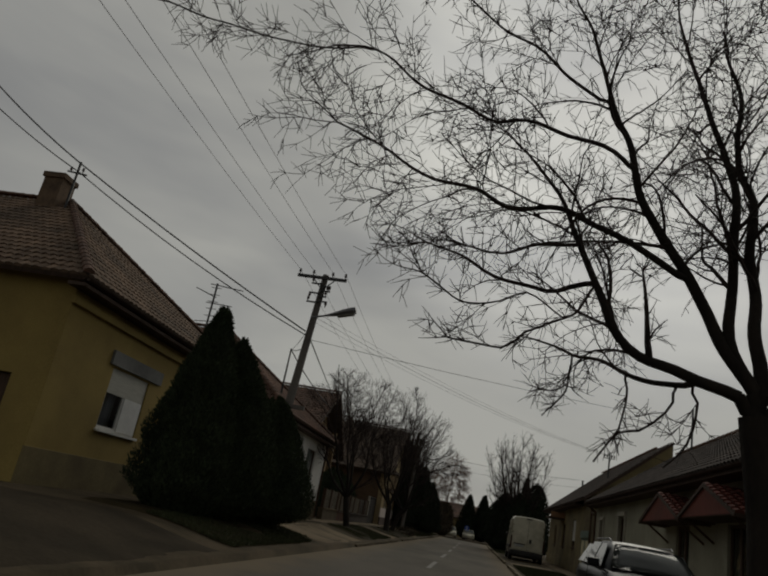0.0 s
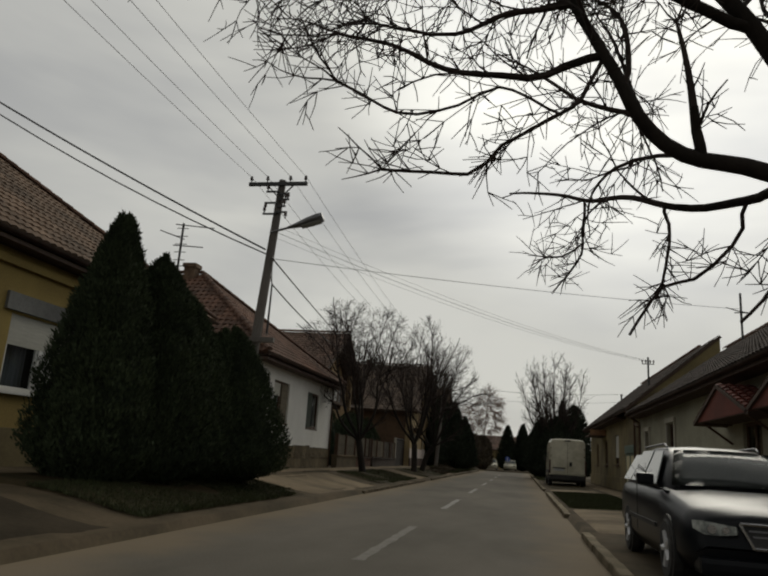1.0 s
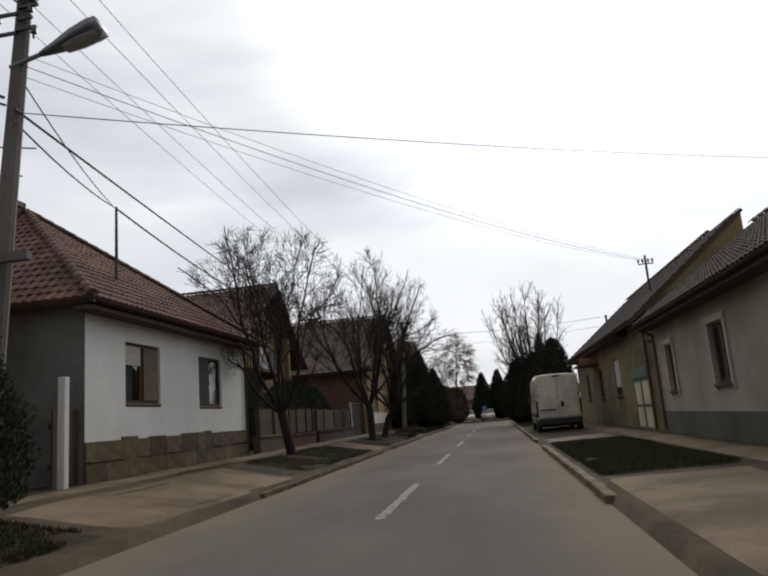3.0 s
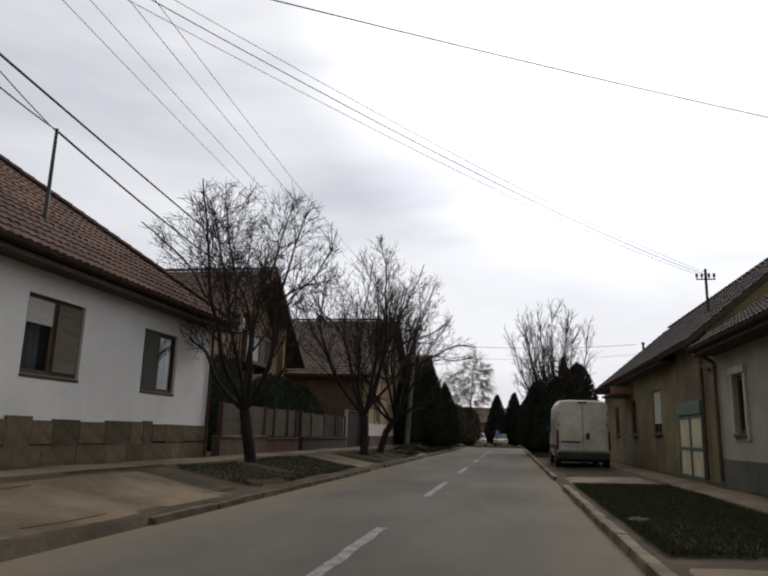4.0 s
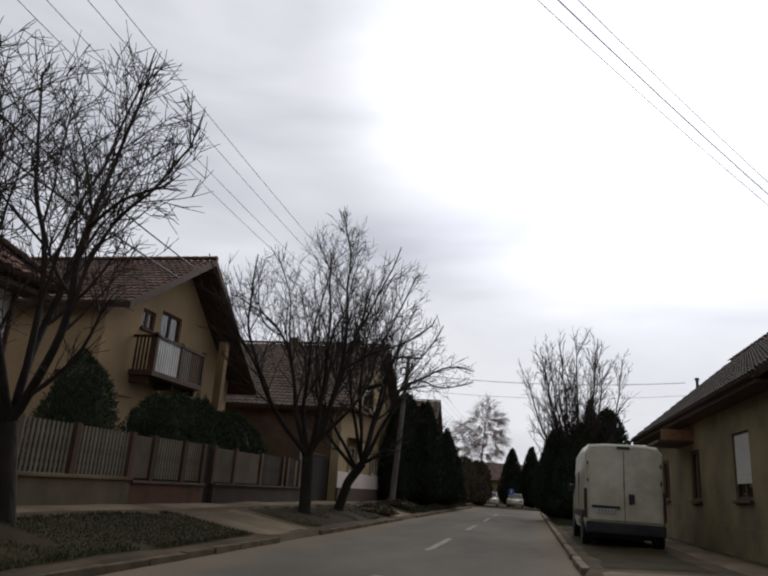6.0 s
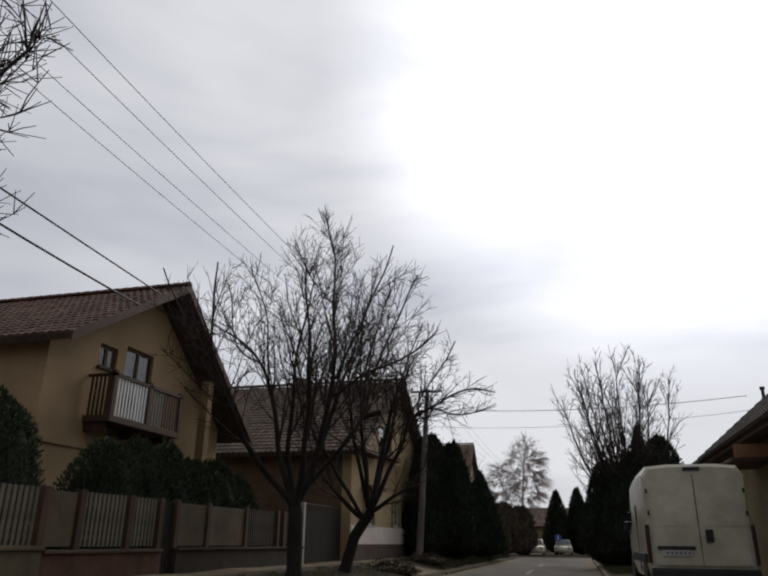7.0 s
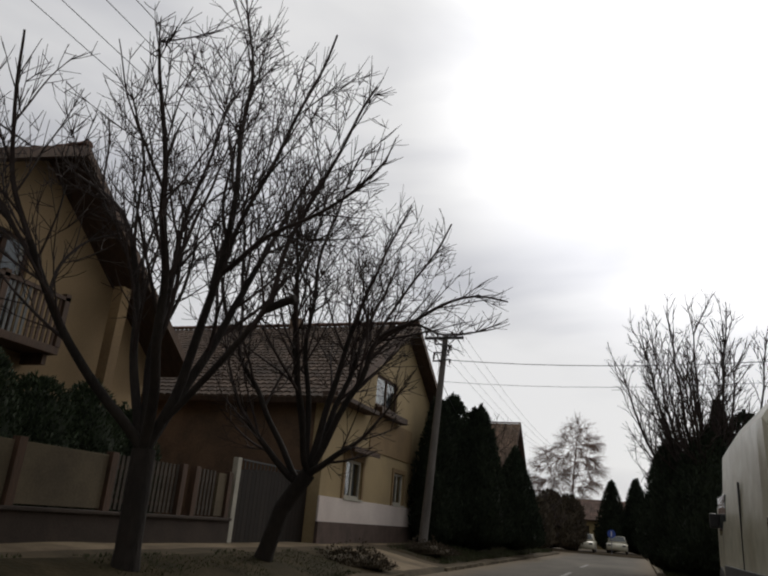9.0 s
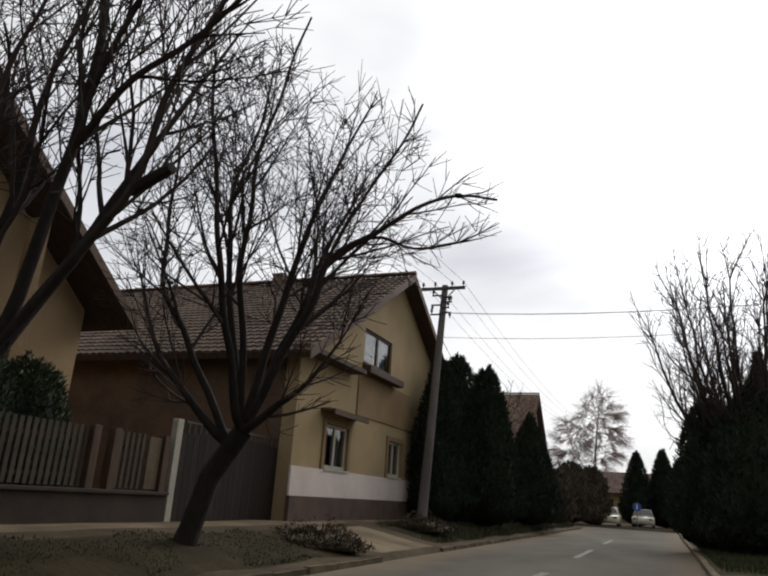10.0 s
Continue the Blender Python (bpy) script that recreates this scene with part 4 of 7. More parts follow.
def street_house(name, label, y0, y1, eave, ridge_z, wall_mat, base_mat, tile, openings, seed, over=0.55, half=3.6, base=0.85):
    """A low house along the street, the roof slope falling to the pavement."""
    h = thing(name, (RX, (y0 + y1) / 2, 0.15), label, "house")
    t = 0.4
    part("wall", facade("x", RX, t, y0, y1, 0.1, lambda a: eave + 0.05, openings), wall_mat, h, "plastered street wall")

    def gtop(a):
        return eave + 0.05 + (ridge_z - eave - 0.15) * (1 - abs(a - (RX + half)) / half)
    for ya in (y0, y1 - t):
        part("wall", facade("y", ya, t, RX + t, RX + 2 * half, 0.1, gtop, (), (RX + half,)), wall_mat, h, "plastered end wall")
    part("wall", facade("x", RX + 2 * half, t, y0, y1, 0.1, lambda a: eave), wall_mat, h)
    part("plinth", boxes((RX - 0.05, RX, y0, y1, 0.05, base), bevel=0.01), base_mat, h, "darker plastered base")
    s = (ridge_z - eave) / half
    xe, ze = RX - over, eave - over * s * 0.6
    xb = RX + 2 * half + over
    roof_face(h, "roof", ((xe, y1 + 0.15, ze), (xe, y0 - 0.15, ze), (RX + half, y0 - 0.15, ridge_z), (RX + half, y1 + 0.15, ridge_z)), tile, seed, "tiled roof slope to the street")
    roof_face(h, "roof", ((xb, y0 - 0.15, ze), (xb, y1 + 0.15, ze), (RX + half, y1 + 0.15, ridge_z), (RX + half, y0 - 0.15, ridge_z)), tile, seed + 1, "tiled rear roof slope", course=0.8, width=0.5)
    ridge_caps(h, (RX + half, y0, ridge_z + 0.04), (RX + half, y1, ridge_z + 0.04), 0.5)
    part("soffit", boxes((xe + 0.02, RX - 0.004, y0, y1, ze - 0.2, ze - 0.12)), M_SOFFIT, h, "dark boarded eaves")
    gutter(h, (xe - 0.05, y1, ze - 0.05), (xe - 0.05, y0, ze - 0.05))
    return h


gry = street_house("house", "low grey-green plastered house with dark tile roof", 14.0, 38.6, 3.9, 6.6, M_GREYGREEN, M_OLIVEBASE, M_TILE5,
                   [(31.6, 32.75, 1.5, 2.9), (36.3, 37.1, 1.45, 2.8), (23.0, 24.3, 1.2, 2.5), (18.7, 20.0, 1.2, 2.5)], 51)
for y0, y1, z0, z1 in ((31.6, 32.75, 1.5, 2.9), (36.3, 37.1, 1.45, 2.8)):
    w = window_x(gry, RX, -1, y0, y1, z0, z1, M_WOODDK, "curtain", 0.14, "narrow window with pale moulded surround")
    part("surround", boxes((RX - 0.06, RX, y0 - 0.14, y0, z0 - 0.14, z1 + 0.04), (RX - 0.06, RX, y1, y1 + 0.14, z0 - 0.14, z1 + 0.04), (RX - 0.09, RX, y0 - 0.18, y1 + 0.18, z1 + 0.04, z1 + 0.2)), M_PALETRIM, w, "pale moulded window surround")
for y0, y1 in ((23.0, 24.3), (18.7, 20.0)):
    window_x(gry, RX, -1, y0, y1, 1.2, 2.5, M_WOODDK, "plain", 0.14, "dark window under a red canopy")


def porch(y, z, w, deep, label):
    c = thing("porch_canopy", (RX, y, z), label, "canopy", "red gabled canopies")
    h = w * 0.17
    for s in (-1, 1):
        roof_face(c, "roof", ((RX - deep, y + s * w / 2, z), (RX, y + s * w / 2, z), (RX, y, z + h), (RX - deep, y, z + h)), M_TILE4, 61, "bright red tile slope", 0.08, 0.2, 0.25)
    bm = bmesh.new()
    sheet(bm, [(RX - deep + 0.05, y - w / 2 + 0.1, z), (RX - deep + 0.05, y + w / 2 - 0.1, z), (RX - deep + 0.05, y, z + h - 0.08)], (0.06, 0, 0))
    part("gable_board", bm, M_TILE4, c, "red painted gable board")
    part("soffit", boxes((RX - deep + 0.06, RX - 0.004, y - w / 2 + 0.12, y + w / 2 - 0.12, z - 0.02, z + 0.02)), M_SOFFIT, c, "dark boarded underside")
    for s in (-1, 1):
        yy = y + s * (w / 2 - 0.5)
        part("bracket", tubes(((RX - 0.01, yy, z - 0.5), (RX - deep + 0.12, yy, z - 0.02), 0.03), ((RX - 0.01, yy, z - 0.03), (RX - deep + 0.12, yy, z - 0.03), 0.03), sides=6), M_WOODDK, c, "dark wall bracket")
    return c


porch(23.4, 2.52, 4.4, 0.8, "small red gabled canopy over a dark window")
porch(19.3, 2.55, 4.2, 0.8, "larger red gabled canopy over a dark window")
part("downpipe", tubes(((RX - 0.55, 38.3, 3.55), (RX - 0.08, 38.3, 3.25), 0.05), ((RX - 0.08, 38.3, 3.25), (RX - 0.08, 38.3, 0.3), 0.05)), M_WOODDK, gry, "dark metal downpipe")

ylo = street_house("house", "low weathered yellow house with green gate", 42.8, 60.0, 4.2, 7.4, M_DULLYEL, M_DULLYEL, M_TILE5,
                   [(45.4, 46.75, 1.48, 3.05), (50.3, 51.5, 1.45, 2.92), (55, 56.2, 1.45, 2.85)], 71)
w = window_x(ylo, RX, -1, 45.4, 46.75, 1.48, 3.05, M_WOODDK, "plain", 0.12, "dark window with a white blind")
part("roller_blind", boxes((RX + 0.03, RX + 0.06, 45.48, 46.67, 1.86, 2.99)), M_BLIND, w, "lowered white roller blind")
window_x(ylo, RX, -1, 50.3, 51.5, 1.45, 2.92, M_WOODDK, "plain", 0.12, "dark narrow window")
window_x(ylo, RX, -1, 55, 56.2, 1.45, 2.85, M_WOODDK, "plain", 0.12, "dark narrow window")
link = solo("gate_wall", boxes((RX, RX + 0.3, 38.62, 40.0, 0.1, 4.15), (RX, RX + 0.3, 40.0, 42.78, 2.4, 4.15)), M_DULLYEL, "weathered yellow plaster wall over a yard gate", "wall")
roofl = thing("gate_roof", (RX, 40.3, 3.93), "tiled roof over the yard gate", "roof")
roof_face(roofl, "roof", ((RX - 0.55, 42.65, 3.93), (RX - 0.55, 39.2, 3.93), (RX + 3.6, 39.2, 7.4), (RX + 3.6, 42.65, 7.4)), M_TILE5, 75, "brown tile slope")
bm = bmesh.new()
sheet(bm, [(RX + 0.02, 39.25, 3.3), (RX + 3.6, 39.25, 3.3), (RX + 3.6, 39.25, 7.25), (RX + 0.02, 39.25, 4.25)], (0, 0.15, 0))
part("gable_infill", bm, M_DULLYEL, roofl, "plastered end under the raised roof")
part("downpipe", tubes(((RX - 0.5, 39.5, 3.8), (RX - 0.1, 39.5, 3.55), 0.05), ((RX - 0.1, 39.5, 3.55), (RX - 0.1, 39.5, 0.25), 0.05), ((RX - 0.1, 39.5, 3.3), (RX - 0.1, 38.7, 3.12), 0.045)), M_WOODDK, link, "dark metal downpipe with a side branch")
eb = thing("eaves_canopy", (4.7, 51.8, 3.2), "small dark canopy with faded orange fascia under the eaves", "canopy")
part("slab", boxes((4.2, RX - 0.004, 50.9, 53.2, 3.12, 3.2), bevel=0.01), M_SOFFIT, eb)
part("fascia", boxes((4.28, RX - 0.004, 50.86, 50.9, 3.2, 3.52), bevel=0.006), M_ORANGE, eb, "faded orange fascia board")
gate2 = thing("yard_gate", (RX, 41, 0.15), "pale sheet-metal yard gate with green frame", "gate")
for a, b in ((40.05, 41.35), (41.4, 42.7)):
    leaf = part("leaf", boxes((RX - 0.04, RX, a, a + 0.07, 0.2, 2.0), (RX - 0.04, RX, b - 0.07, b, 0.2, 2.0), (RX - 0.04, RX, a + 0.07, b - 0.07, 0.2, 0.28), (RX - 0.04, RX, a + 0.07, b - 0.07, 1.0, 1.08), (RX - 0.04, RX, a + 0.07, b - 0.07, 1.92, 2.0)), M_METALGR, gate2, "green steel gate leaf")
    part("sheet", boxes((RX - 0.02, RX - 0.008, a + 0.075, b - 0.075, 0.285, 0.995)), M_GATEPANEL, leaf, "pale yellow metal sheet")
    part("sheet", boxes((RX - 0.02, RX - 0.008, a + 0.075, b - 0.075, 1.085, 1.915)), M_GATEPANEL, leaf, "pale yellow metal sheet")
part("transom", boxes((RX - 0.09, RX, 40.0, 42.76, 2.02, 2.39), bevel=0.02), M_METALGR, gate2, "green painted transom")

# ---- bare trees ----


def crown_points(rng, ellipsoids, count):
    """Random points in a set of ellipsoids (centre, radii), denser towards the shell."""
    vol = np.array([r[0] * r[1] * r[2] for _, r in ellipsoids]) ** 0.7
    out = []
    for (c, r), k in zip(ellipsoids, (vol / vol.sum() * count).astype(int)):
        d = rng.normal(size=(k, 3))
        d /= np.linalg.norm(d, axis=1)[:, None]
        q = rng.random((k, 1)) ** 0.42
        out.append(np.array(c) + d * q * np.array(r))
    return np.concatenate(out)


def grow(rng, stem, limbs, attract, step, reach, kill, lift, wobble, inertia=0.35, rounds=140):
    """Branches that grow towards points of the crown: nodes and their parents."""
    nodes, parent = [np.array(p, float) for p in stem], [-1] + list(range(len(stem) - 1))
    fork = len(nodes) - 1
    for dest in limbs:
        if isinstance(dest[0], tuple):
            # a limb along a few bends, starting at the nearest point of the tree so far
            way = [np.array(q, float) for q in dest]
            last = int(np.argmin([np.linalg.norm(q - way[0]) for q in nodes]))
            way[0] = nodes[last]
        else:
            b = np.array(dest, float)
            last = max(0, fork - int(rng.integers(0, 3)))
            a = nodes[last]
            bow = np.array([0, 0, -0.07 * np.linalg.norm(b - a)]) + rng.normal(size=3) * 0.08
            way = [a, (a + b) / 2 + bow, b]
        ph, run = rng.uniform(0, 6.28, (2, 3)), 0.0
        m = len(way) - 1
        for k in range(m):
            p0, p1, p2, p3 = way[max(0, k - 1)], way[k], way[k + 1], way[min(m, k + 2)]
            n = max(2, int(np.linalg.norm(p2 - p1) / step))
            for t in np.arange(1, n + 1) / n:
                q = 0.5 * (2 * p1 + (p2 - p0) * t + (2 * p0 - 5 * p1 + 4 * p2 - p3) * t * t + (3 * p1 - p0 - 3 * p2 + p3) * t ** 3)
                run += step
                sway = (np.sin(run * 1.7 + ph[0]) * 0.06 + np.sin(run * 4.1 + ph[1]) * 0.025) * min(1, run)
                nodes.append(q + sway)
                parent.append(last)
                last = len(nodes) - 1
    kids = [1] * len(nodes)
    a = attract.copy()
    best, near = np.full(len(a), 1e9), np.zeros(len(a), int)
    fresh = np.array(nodes[fork:])
    first = fork
    for _ in range(rounds):
        if len(a) == 0:
            break
        d = np.linalg.norm(a[:, None, :] - fresh[None], axis=2)
        j = d.argmin(1)
        m = d[np.arange(len(a)), j]
        closer = m < best
        best[closer], near[closer] = m[closer], first + j[closer]
        keep = best > kill
        a, best, near = a[keep], best[keep], near[keep]
        ok = best < reach
        if not ok.any():
            break
        made = []
        first = len(nodes)
        for i in np.unique(near[ok]):
            if kids[i] > 3:
                continue
            v = a[ok & (near == i)] - nodes[i]
            v = (v / np.linalg.norm(v, axis=1)[:, None]).sum(0)
            v = v / (np.linalg.norm(v) + 1e-9)
            if parent[i] >= 0:
                back = nodes[i] - nodes[parent[i]]
                v = v + inertia * back / (np.linalg.norm(back) + 1e-9)
            v = v + np.array([0, 0, lift]) + rng.normal(size=3) * wobble
            v = v / np.linalg.norm(v)
            nodes.append(nodes[i] + v * step)
            parent.append(int(i))
            kids[i] += 1
            kids.append(0)
            made.append(nodes[-1])
        if not made:
            break
        fresh = np.array(made)
    return np.array(nodes), np.array(parent)


def tube_arrays(a, b, ra, rb, sides):
    """Verts and faces of many open tapered tubes at once."""
    d = b - a
    d = d / (np.linalg.norm(d, axis=1)[:, None] + 1e-9)
    ref = np.where(np.abs(d[:, 2:3]) < 0.8, np.array([[0, 0, 1.0]]), np.array([[1.0, 0, 0]]))
    u = np.cross(d, ref)
    u /= np.linalg.norm(u, axis=1)[:, None]
    w = np.cross(d, u)
    ang = np.arange(sides) * math.tau / sides
    ring = u[:, None] * np.cos(ang)[None, :, None] + w[:, None] * np.sin(ang)[None, :, None]
    v = np.concatenate([a[:, None] + ring * ra[:, None, None], b[:, None] + ring * rb[:, None, None]], 1).reshape(-1, 3)
    k = np.arange(sides)
    f = np.stack([k, (k + 1) % sides, sides + (k + 1) % sides, sides + k], 1)
    faces = (np.arange(len(a)) * 2 * sides)[:, None, None] + f[None]
    return v, faces.reshape(-1, 4)


def stack_arrays(parts):
    vs, fs, o = [], [], 0
    for v, f in parts:
        vs.append(v)
        fs.append(f + o)
        o += len(v)
    return np.concatenate(vs), np.concatenate(fs)


def bare_tree(label, seed, stem, ellipsoids, count, step=0.22, reach=3.0, kill=0.42, lift=0.12, wobble=0.18, tip=0.006, power=2.25, twigs=1.6, twig_len=0.28, droop=0.0, bark=None, twig=None, group="", limbs=(), shoots=0, shoot_len=0.8, rise=0.5, smooth=4):
    rng = np.random.default_rng(seed)
    pts = crown_points(rng, ellipsoids, count)
    nodes, par = grow(rng, stem, limbs, pts, step, reach, kill, lift, wobble)
    n = len(nodes)
    for _ in range(smooth):
        # draw the branches out into smooth arcs
        last = np.full(n, -1)
        last[par[:0:-1]] = np.arange(n - 1, 0, -1)
        ok = (last >= 0) & (par >= 0)
        ok[:len(stem)] = False
        q = nodes.copy()
        q[ok] = 0.5 * nodes[ok] + 0.25 * nodes[par[ok]] + 0.25 * nodes[last[ok]]
        nodes = q
    area = np.zeros(n)
    kids = np.zeros(n, int)
    for i in range(n - 1, 0, -1):
        if kids[i] == 0:
            area[i] += tip ** power
        area[par[i]] += area[i]
        kids[par[i]] += 1
    rad = np.maximum(area, tip ** power) ** (1 / power)
    rad[0] *= 1.3
    i = np.arange(1, n)
    a, b, ra, rb = nodes[par[i]], nodes[i], rad[par[i]], rad[i]
    ra = np.minimum(ra, rb * 1.45)
    thick = rb > 0.05
    mid = (rb > 0.018) & ~thick
    thin = ~thick & ~mid
    tree = thing("tree", tuple(stem[0]), label, "tree", group)
    tv = [tube_arrays(a[thick], b[thick] + (b - a)[thick] * 0.08, ra[thick], rb[thick], 9)]
    cv = [tube_arrays(a[mid], b[mid] + (b - a)[mid] * 0.06, ra[mid], rb[mid], 5), tube_arrays(a[thin], b[thin], ra[thin], rb[thin], 3)]
    src = np.repeat(i[thin], rng.poisson(twigs, thin.sum()))
    if len(src):
        along = nodes[src] - nodes[par[src]]
        along /= np.linalg.norm(along, axis=1)[:, None] + 1e-9
        v = along * 0.8 + rng.normal(size=(len(src), 3)) * 0.45 + np.array([0, 0, 0.3 - droop])
        v /= np.linalg.norm(v, axis=1)[:, None]
        ln = twig_len * rng.uniform(0.35, 1.25, len(src))
        p0 = nodes[par[src]] + (nodes[src] - nodes[par[src]]) * rng.random((len(src), 1))
        p1 = p0 + v * (ln * 0.55)[:, None]
        v2 = v + rng.normal(size=v.shape) * 0.3 + np.array([0, 0, 0.15 - droop])
        v2 /= np.linalg.norm(v2, axis=1)[:, None]
        p2 = p1 + v2 * (ln * 0.45)[:, None]
        t0 = np.full(len(src), tip * 0.75)
        cv += [tube_arrays(p0, p1, t0, t0 * 0.8, 3), tube_arrays(p1, p2, t0 * 0.8, t0 * 0.4, 3)]
    if shoots:
        # long straight shoots of the last years, each with a few side twigs
        src = rng.choice(i[thin], shoots)
        along = nodes[src] - nodes[par[src]]
        along /= np.linalg.norm(along, axis=1)[:, None] + 1e-9
        outward = nodes[src] - np.array(stem[-1])
        outward /= np.linalg.norm(outward, axis=1)[:, None] + 1e-9
        v = along * 0.6 + outward * 0.6 + rng.normal(size=along.shape) * 0.28 + np.array([0, 0, rise])
        v /= np.linalg.norm(v, axis=1)[:, None]
        ln = (shoot_len * rng.uniform(0.45, 1.15, shoots))[:, None]
        p0 = nodes[src]
        v2 = v + rng.normal(size=v.shape) * 0.12 + np.array([0, 0, 0.22 * rise])
        v2 /= np.linalg.norm(v2, axis=1)[:, None]
        p1, p2 = p0 + v * ln * 0.55, p0 + v * ln * 0.55 + v2 * ln * 0.45
        r0 = np.full(shoots, tip * 1.0)
        cv += [tube_arrays(p0, p1, r0, r0 * 0.75, 3), tube_arrays(p1, p2, r0 * 0.75, r0 * 0.35, 3)]
        for _ in range(3):
            q = p0 + (p2 - p0) * rng.uniform(0.2, 0.85, (shoots, 1))
            w = v * 0.8 + rng.normal(size=v.shape) * 0.65
            w /= np.linalg.norm(w, axis=1)[:, None]
            cv.append(tube_arrays(q, q + w * ln * rng.uniform(0.15, 0.4, (shoots, 1)), r0 * 0.7, r0 * 0.3, 3))
    for nm, arrays, m in (("trunk", tv, bark or M_BARK), ("crown", cv, twig or M_TWIG)):
        v, f = stack_arrays(arrays)
        ob = new(nm, from_arrays(nm, v.tolist(), f.tolist(), m, nm == "trunk"))
        ob.parent = tree
        ob.matrix_parent_inverse = base_inverse(tree)
        ob["label"] = "dark ridged bark on trunk and main limbs" if nm == "trunk" else "leafless branches and fine twigs"
    return tree


def stem_line(*pts, step=0.25):
    out = [Vector(pts[0])]
    for p, q in zip(pts, pts[1:]):
        p, q = Vector(p), Vector(q)
        k = max(1, round((q - p).length / step))
        out += [p.lerp(q, (j + 1) / k) for j in range(k)]
    return [tuple(p) for p in out]

def curve_through(way, step):
    """Points along a smooth line through a few bends."""
    m, out = len(way) - 1, [way[0]]
    for k in range(m):
        p0, p1, p2, p3 = way[max(0, k - 1)], way[k], way[k + 1], way[min(m, k + 2)]
        n = max(2, int((p2 - p1).length / step))
        for j in range(1, n + 1):
            t = j / n
            out.append(0.5 * (2 * p1 + (p2 - p0) * t + (2 * p0 - 5 * p1 + 4 * p2 - p3) * t * t + (3 * p1 - p0 - 3 * p2 + p3) * t ** 3))
    return out


def forked_tree(label, seed, stem, r_foot, r_top, limbs, envelope, levels=4, gap=(0.42, 0.34, 0.26, 0.22), spread=(34, 36, 38, 42), ratio=(0.62, 0.6, 0.55, 0.5), up=0.05, wander=0.07, limb_r=0.5, tip=0.006, longest=2.4, group="", step=0.17, slim=0.9):
    """A bare tree whose limbs fork again and again at narrow angles, inside an uneven crown."""
    rng = random.Random(seed)
    segs = []
    stem = [Vector(p) for p in stem]

    def inside(p):
        return any(((p.x - c[0]) / r[0]) ** 2 + ((p.y - c[1]) / r[1]) ** 2 + ((p.z - c[2]) / r[2]) ** 2 < 1.0 for c, r in envelope)

    def lay(pts, ra, rb):
        n = len(pts) - 1
        for k in range(n):
            segs.append((pts[k], pts[k + 1], ra + (rb - ra) * k / n, ra + (rb - ra) * (k + 1) / n))

    def side_shoots(pts, ra, rb, level):
        if level >= levels:
            return
        n = len(pts) - 1
        length = n * step
        at = length * rng.uniform(0.12, 0.25) if level else length * 0.3
        roll = rng.uniform(0, math.tau)
        while at < length:
            k = min(n - 1, int(at / step))
            d = (pts[k + 1] - pts[k]).normalized()
            s = at / length
            roll += 2.4 + rng.uniform(-0.5, 0.5)
            ax = d.orthogonal().normalized()
            ax.rotate(Matrix.Rotation(roll, 3, d))
            nd = d.copy()
            nd.rotate(Matrix.Rotation(radians(spread[level] * rng.uniform(0.6, 1.3)), 3, ax))
            want = min(longest, ratio[level] * length * (1.15 - 0.75 * s) * rng.uniform(0.65, 1.25) + 0.12)
            r = (ra + (rb - ra) * s) * rng.uniform(0.42, 0.7) * slim
            sprout(pts[k], nd, want, max(tip, r), level + 1)
            at += gap[level] * rng.uniform(0.6, 1.5)

    def sprout(p, d, want, r, level):
        pts = [p]
        bend = Vector((rng.gauss(0, 1), rng.gauss(0, 1), rng.gauss(0, 1))) * wander * 0.6
        for k in range(max(2, int(want / step))):
            d = d + Vector((rng.gauss(0, wander), rng.gauss(0, wander), rng.gauss(0, wander) + up)) + bend
            d.normalize()
            q = pts[-1] + d * step
            if not inside(q):
                break
            pts.append(q)
        if len(pts) < 3:
            return
        end = max(tip * 0.6, r * 0.35)
        lay(pts, r, end)
        side_shoots(pts, r, end, level)
    trunk = []
    n = len(stem) - 1
    for k in range(n):
        trunk.append((stem[k], stem[k + 1], (r_foot + (r_top - r_foot) * k / n) * (1.15 if k == 0 else 1), r_foot + (r_top - r_foot) * (k + 1) / n))
    grown = [(q, None) for q in stem]
    for way in limbs:
        way = [Vector(q) for q in way]
        k = min(range(len(grown)), key=lambda j: (grown[j][0] - way[0]).length)
        way[0], r = grown[k]
        r = (r * 0.72 if r else r_top * limb_r) * rng.uniform(0.88, 1.12)
        pts = curve_through(way, step)
        if way[-1].z < way[0].z - 0.7:
            r = min(r, 0.026)
        for j in range(2, len(pts)):
            pts[j] = pts[j] + Vector((noise.noise(pts[j] * 0.9 + Vector((seed, 0, 0))), noise.noise(pts[j] * 0.9 + Vector((0, seed, 0))), noise.noise(pts[j] * 0.9 + Vector((0, 0, seed))))) * wander * 1.6
        end = tip * 2.2
        lay(pts, r, end)
        n = len(pts) - 1
        grown += [(pts[j], r + (end - r) * j / n) for j in range(3, n, 2)]
        side_shoots(pts, r, end, 0)
        d = (pts[-1] - pts[-3]).normalized()
        for _ in range(3):
            nd = (d + Vector((rng.gauss(0, 0.28), rng.gauss(0, 0.28), rng.gauss(0, 0.28)))).normalized()
            sprout(pts[-1], nd, min(2.0, 0.4 * n * step) * rng.uniform(0.7, 1.2), end * 0.9, 1)
    arr = trunk + segs
    a, b = np.array([q[0] for q in arr]), np.array([q[1] for q in arr])
    ra, rb = np.array([q[2] for q in arr]), np.array([q[3] for q in arr])
    big, mid = rb > 0.045, (rb > 0.016) & (rb <= 0.045)
    thin = rb <= 0.016
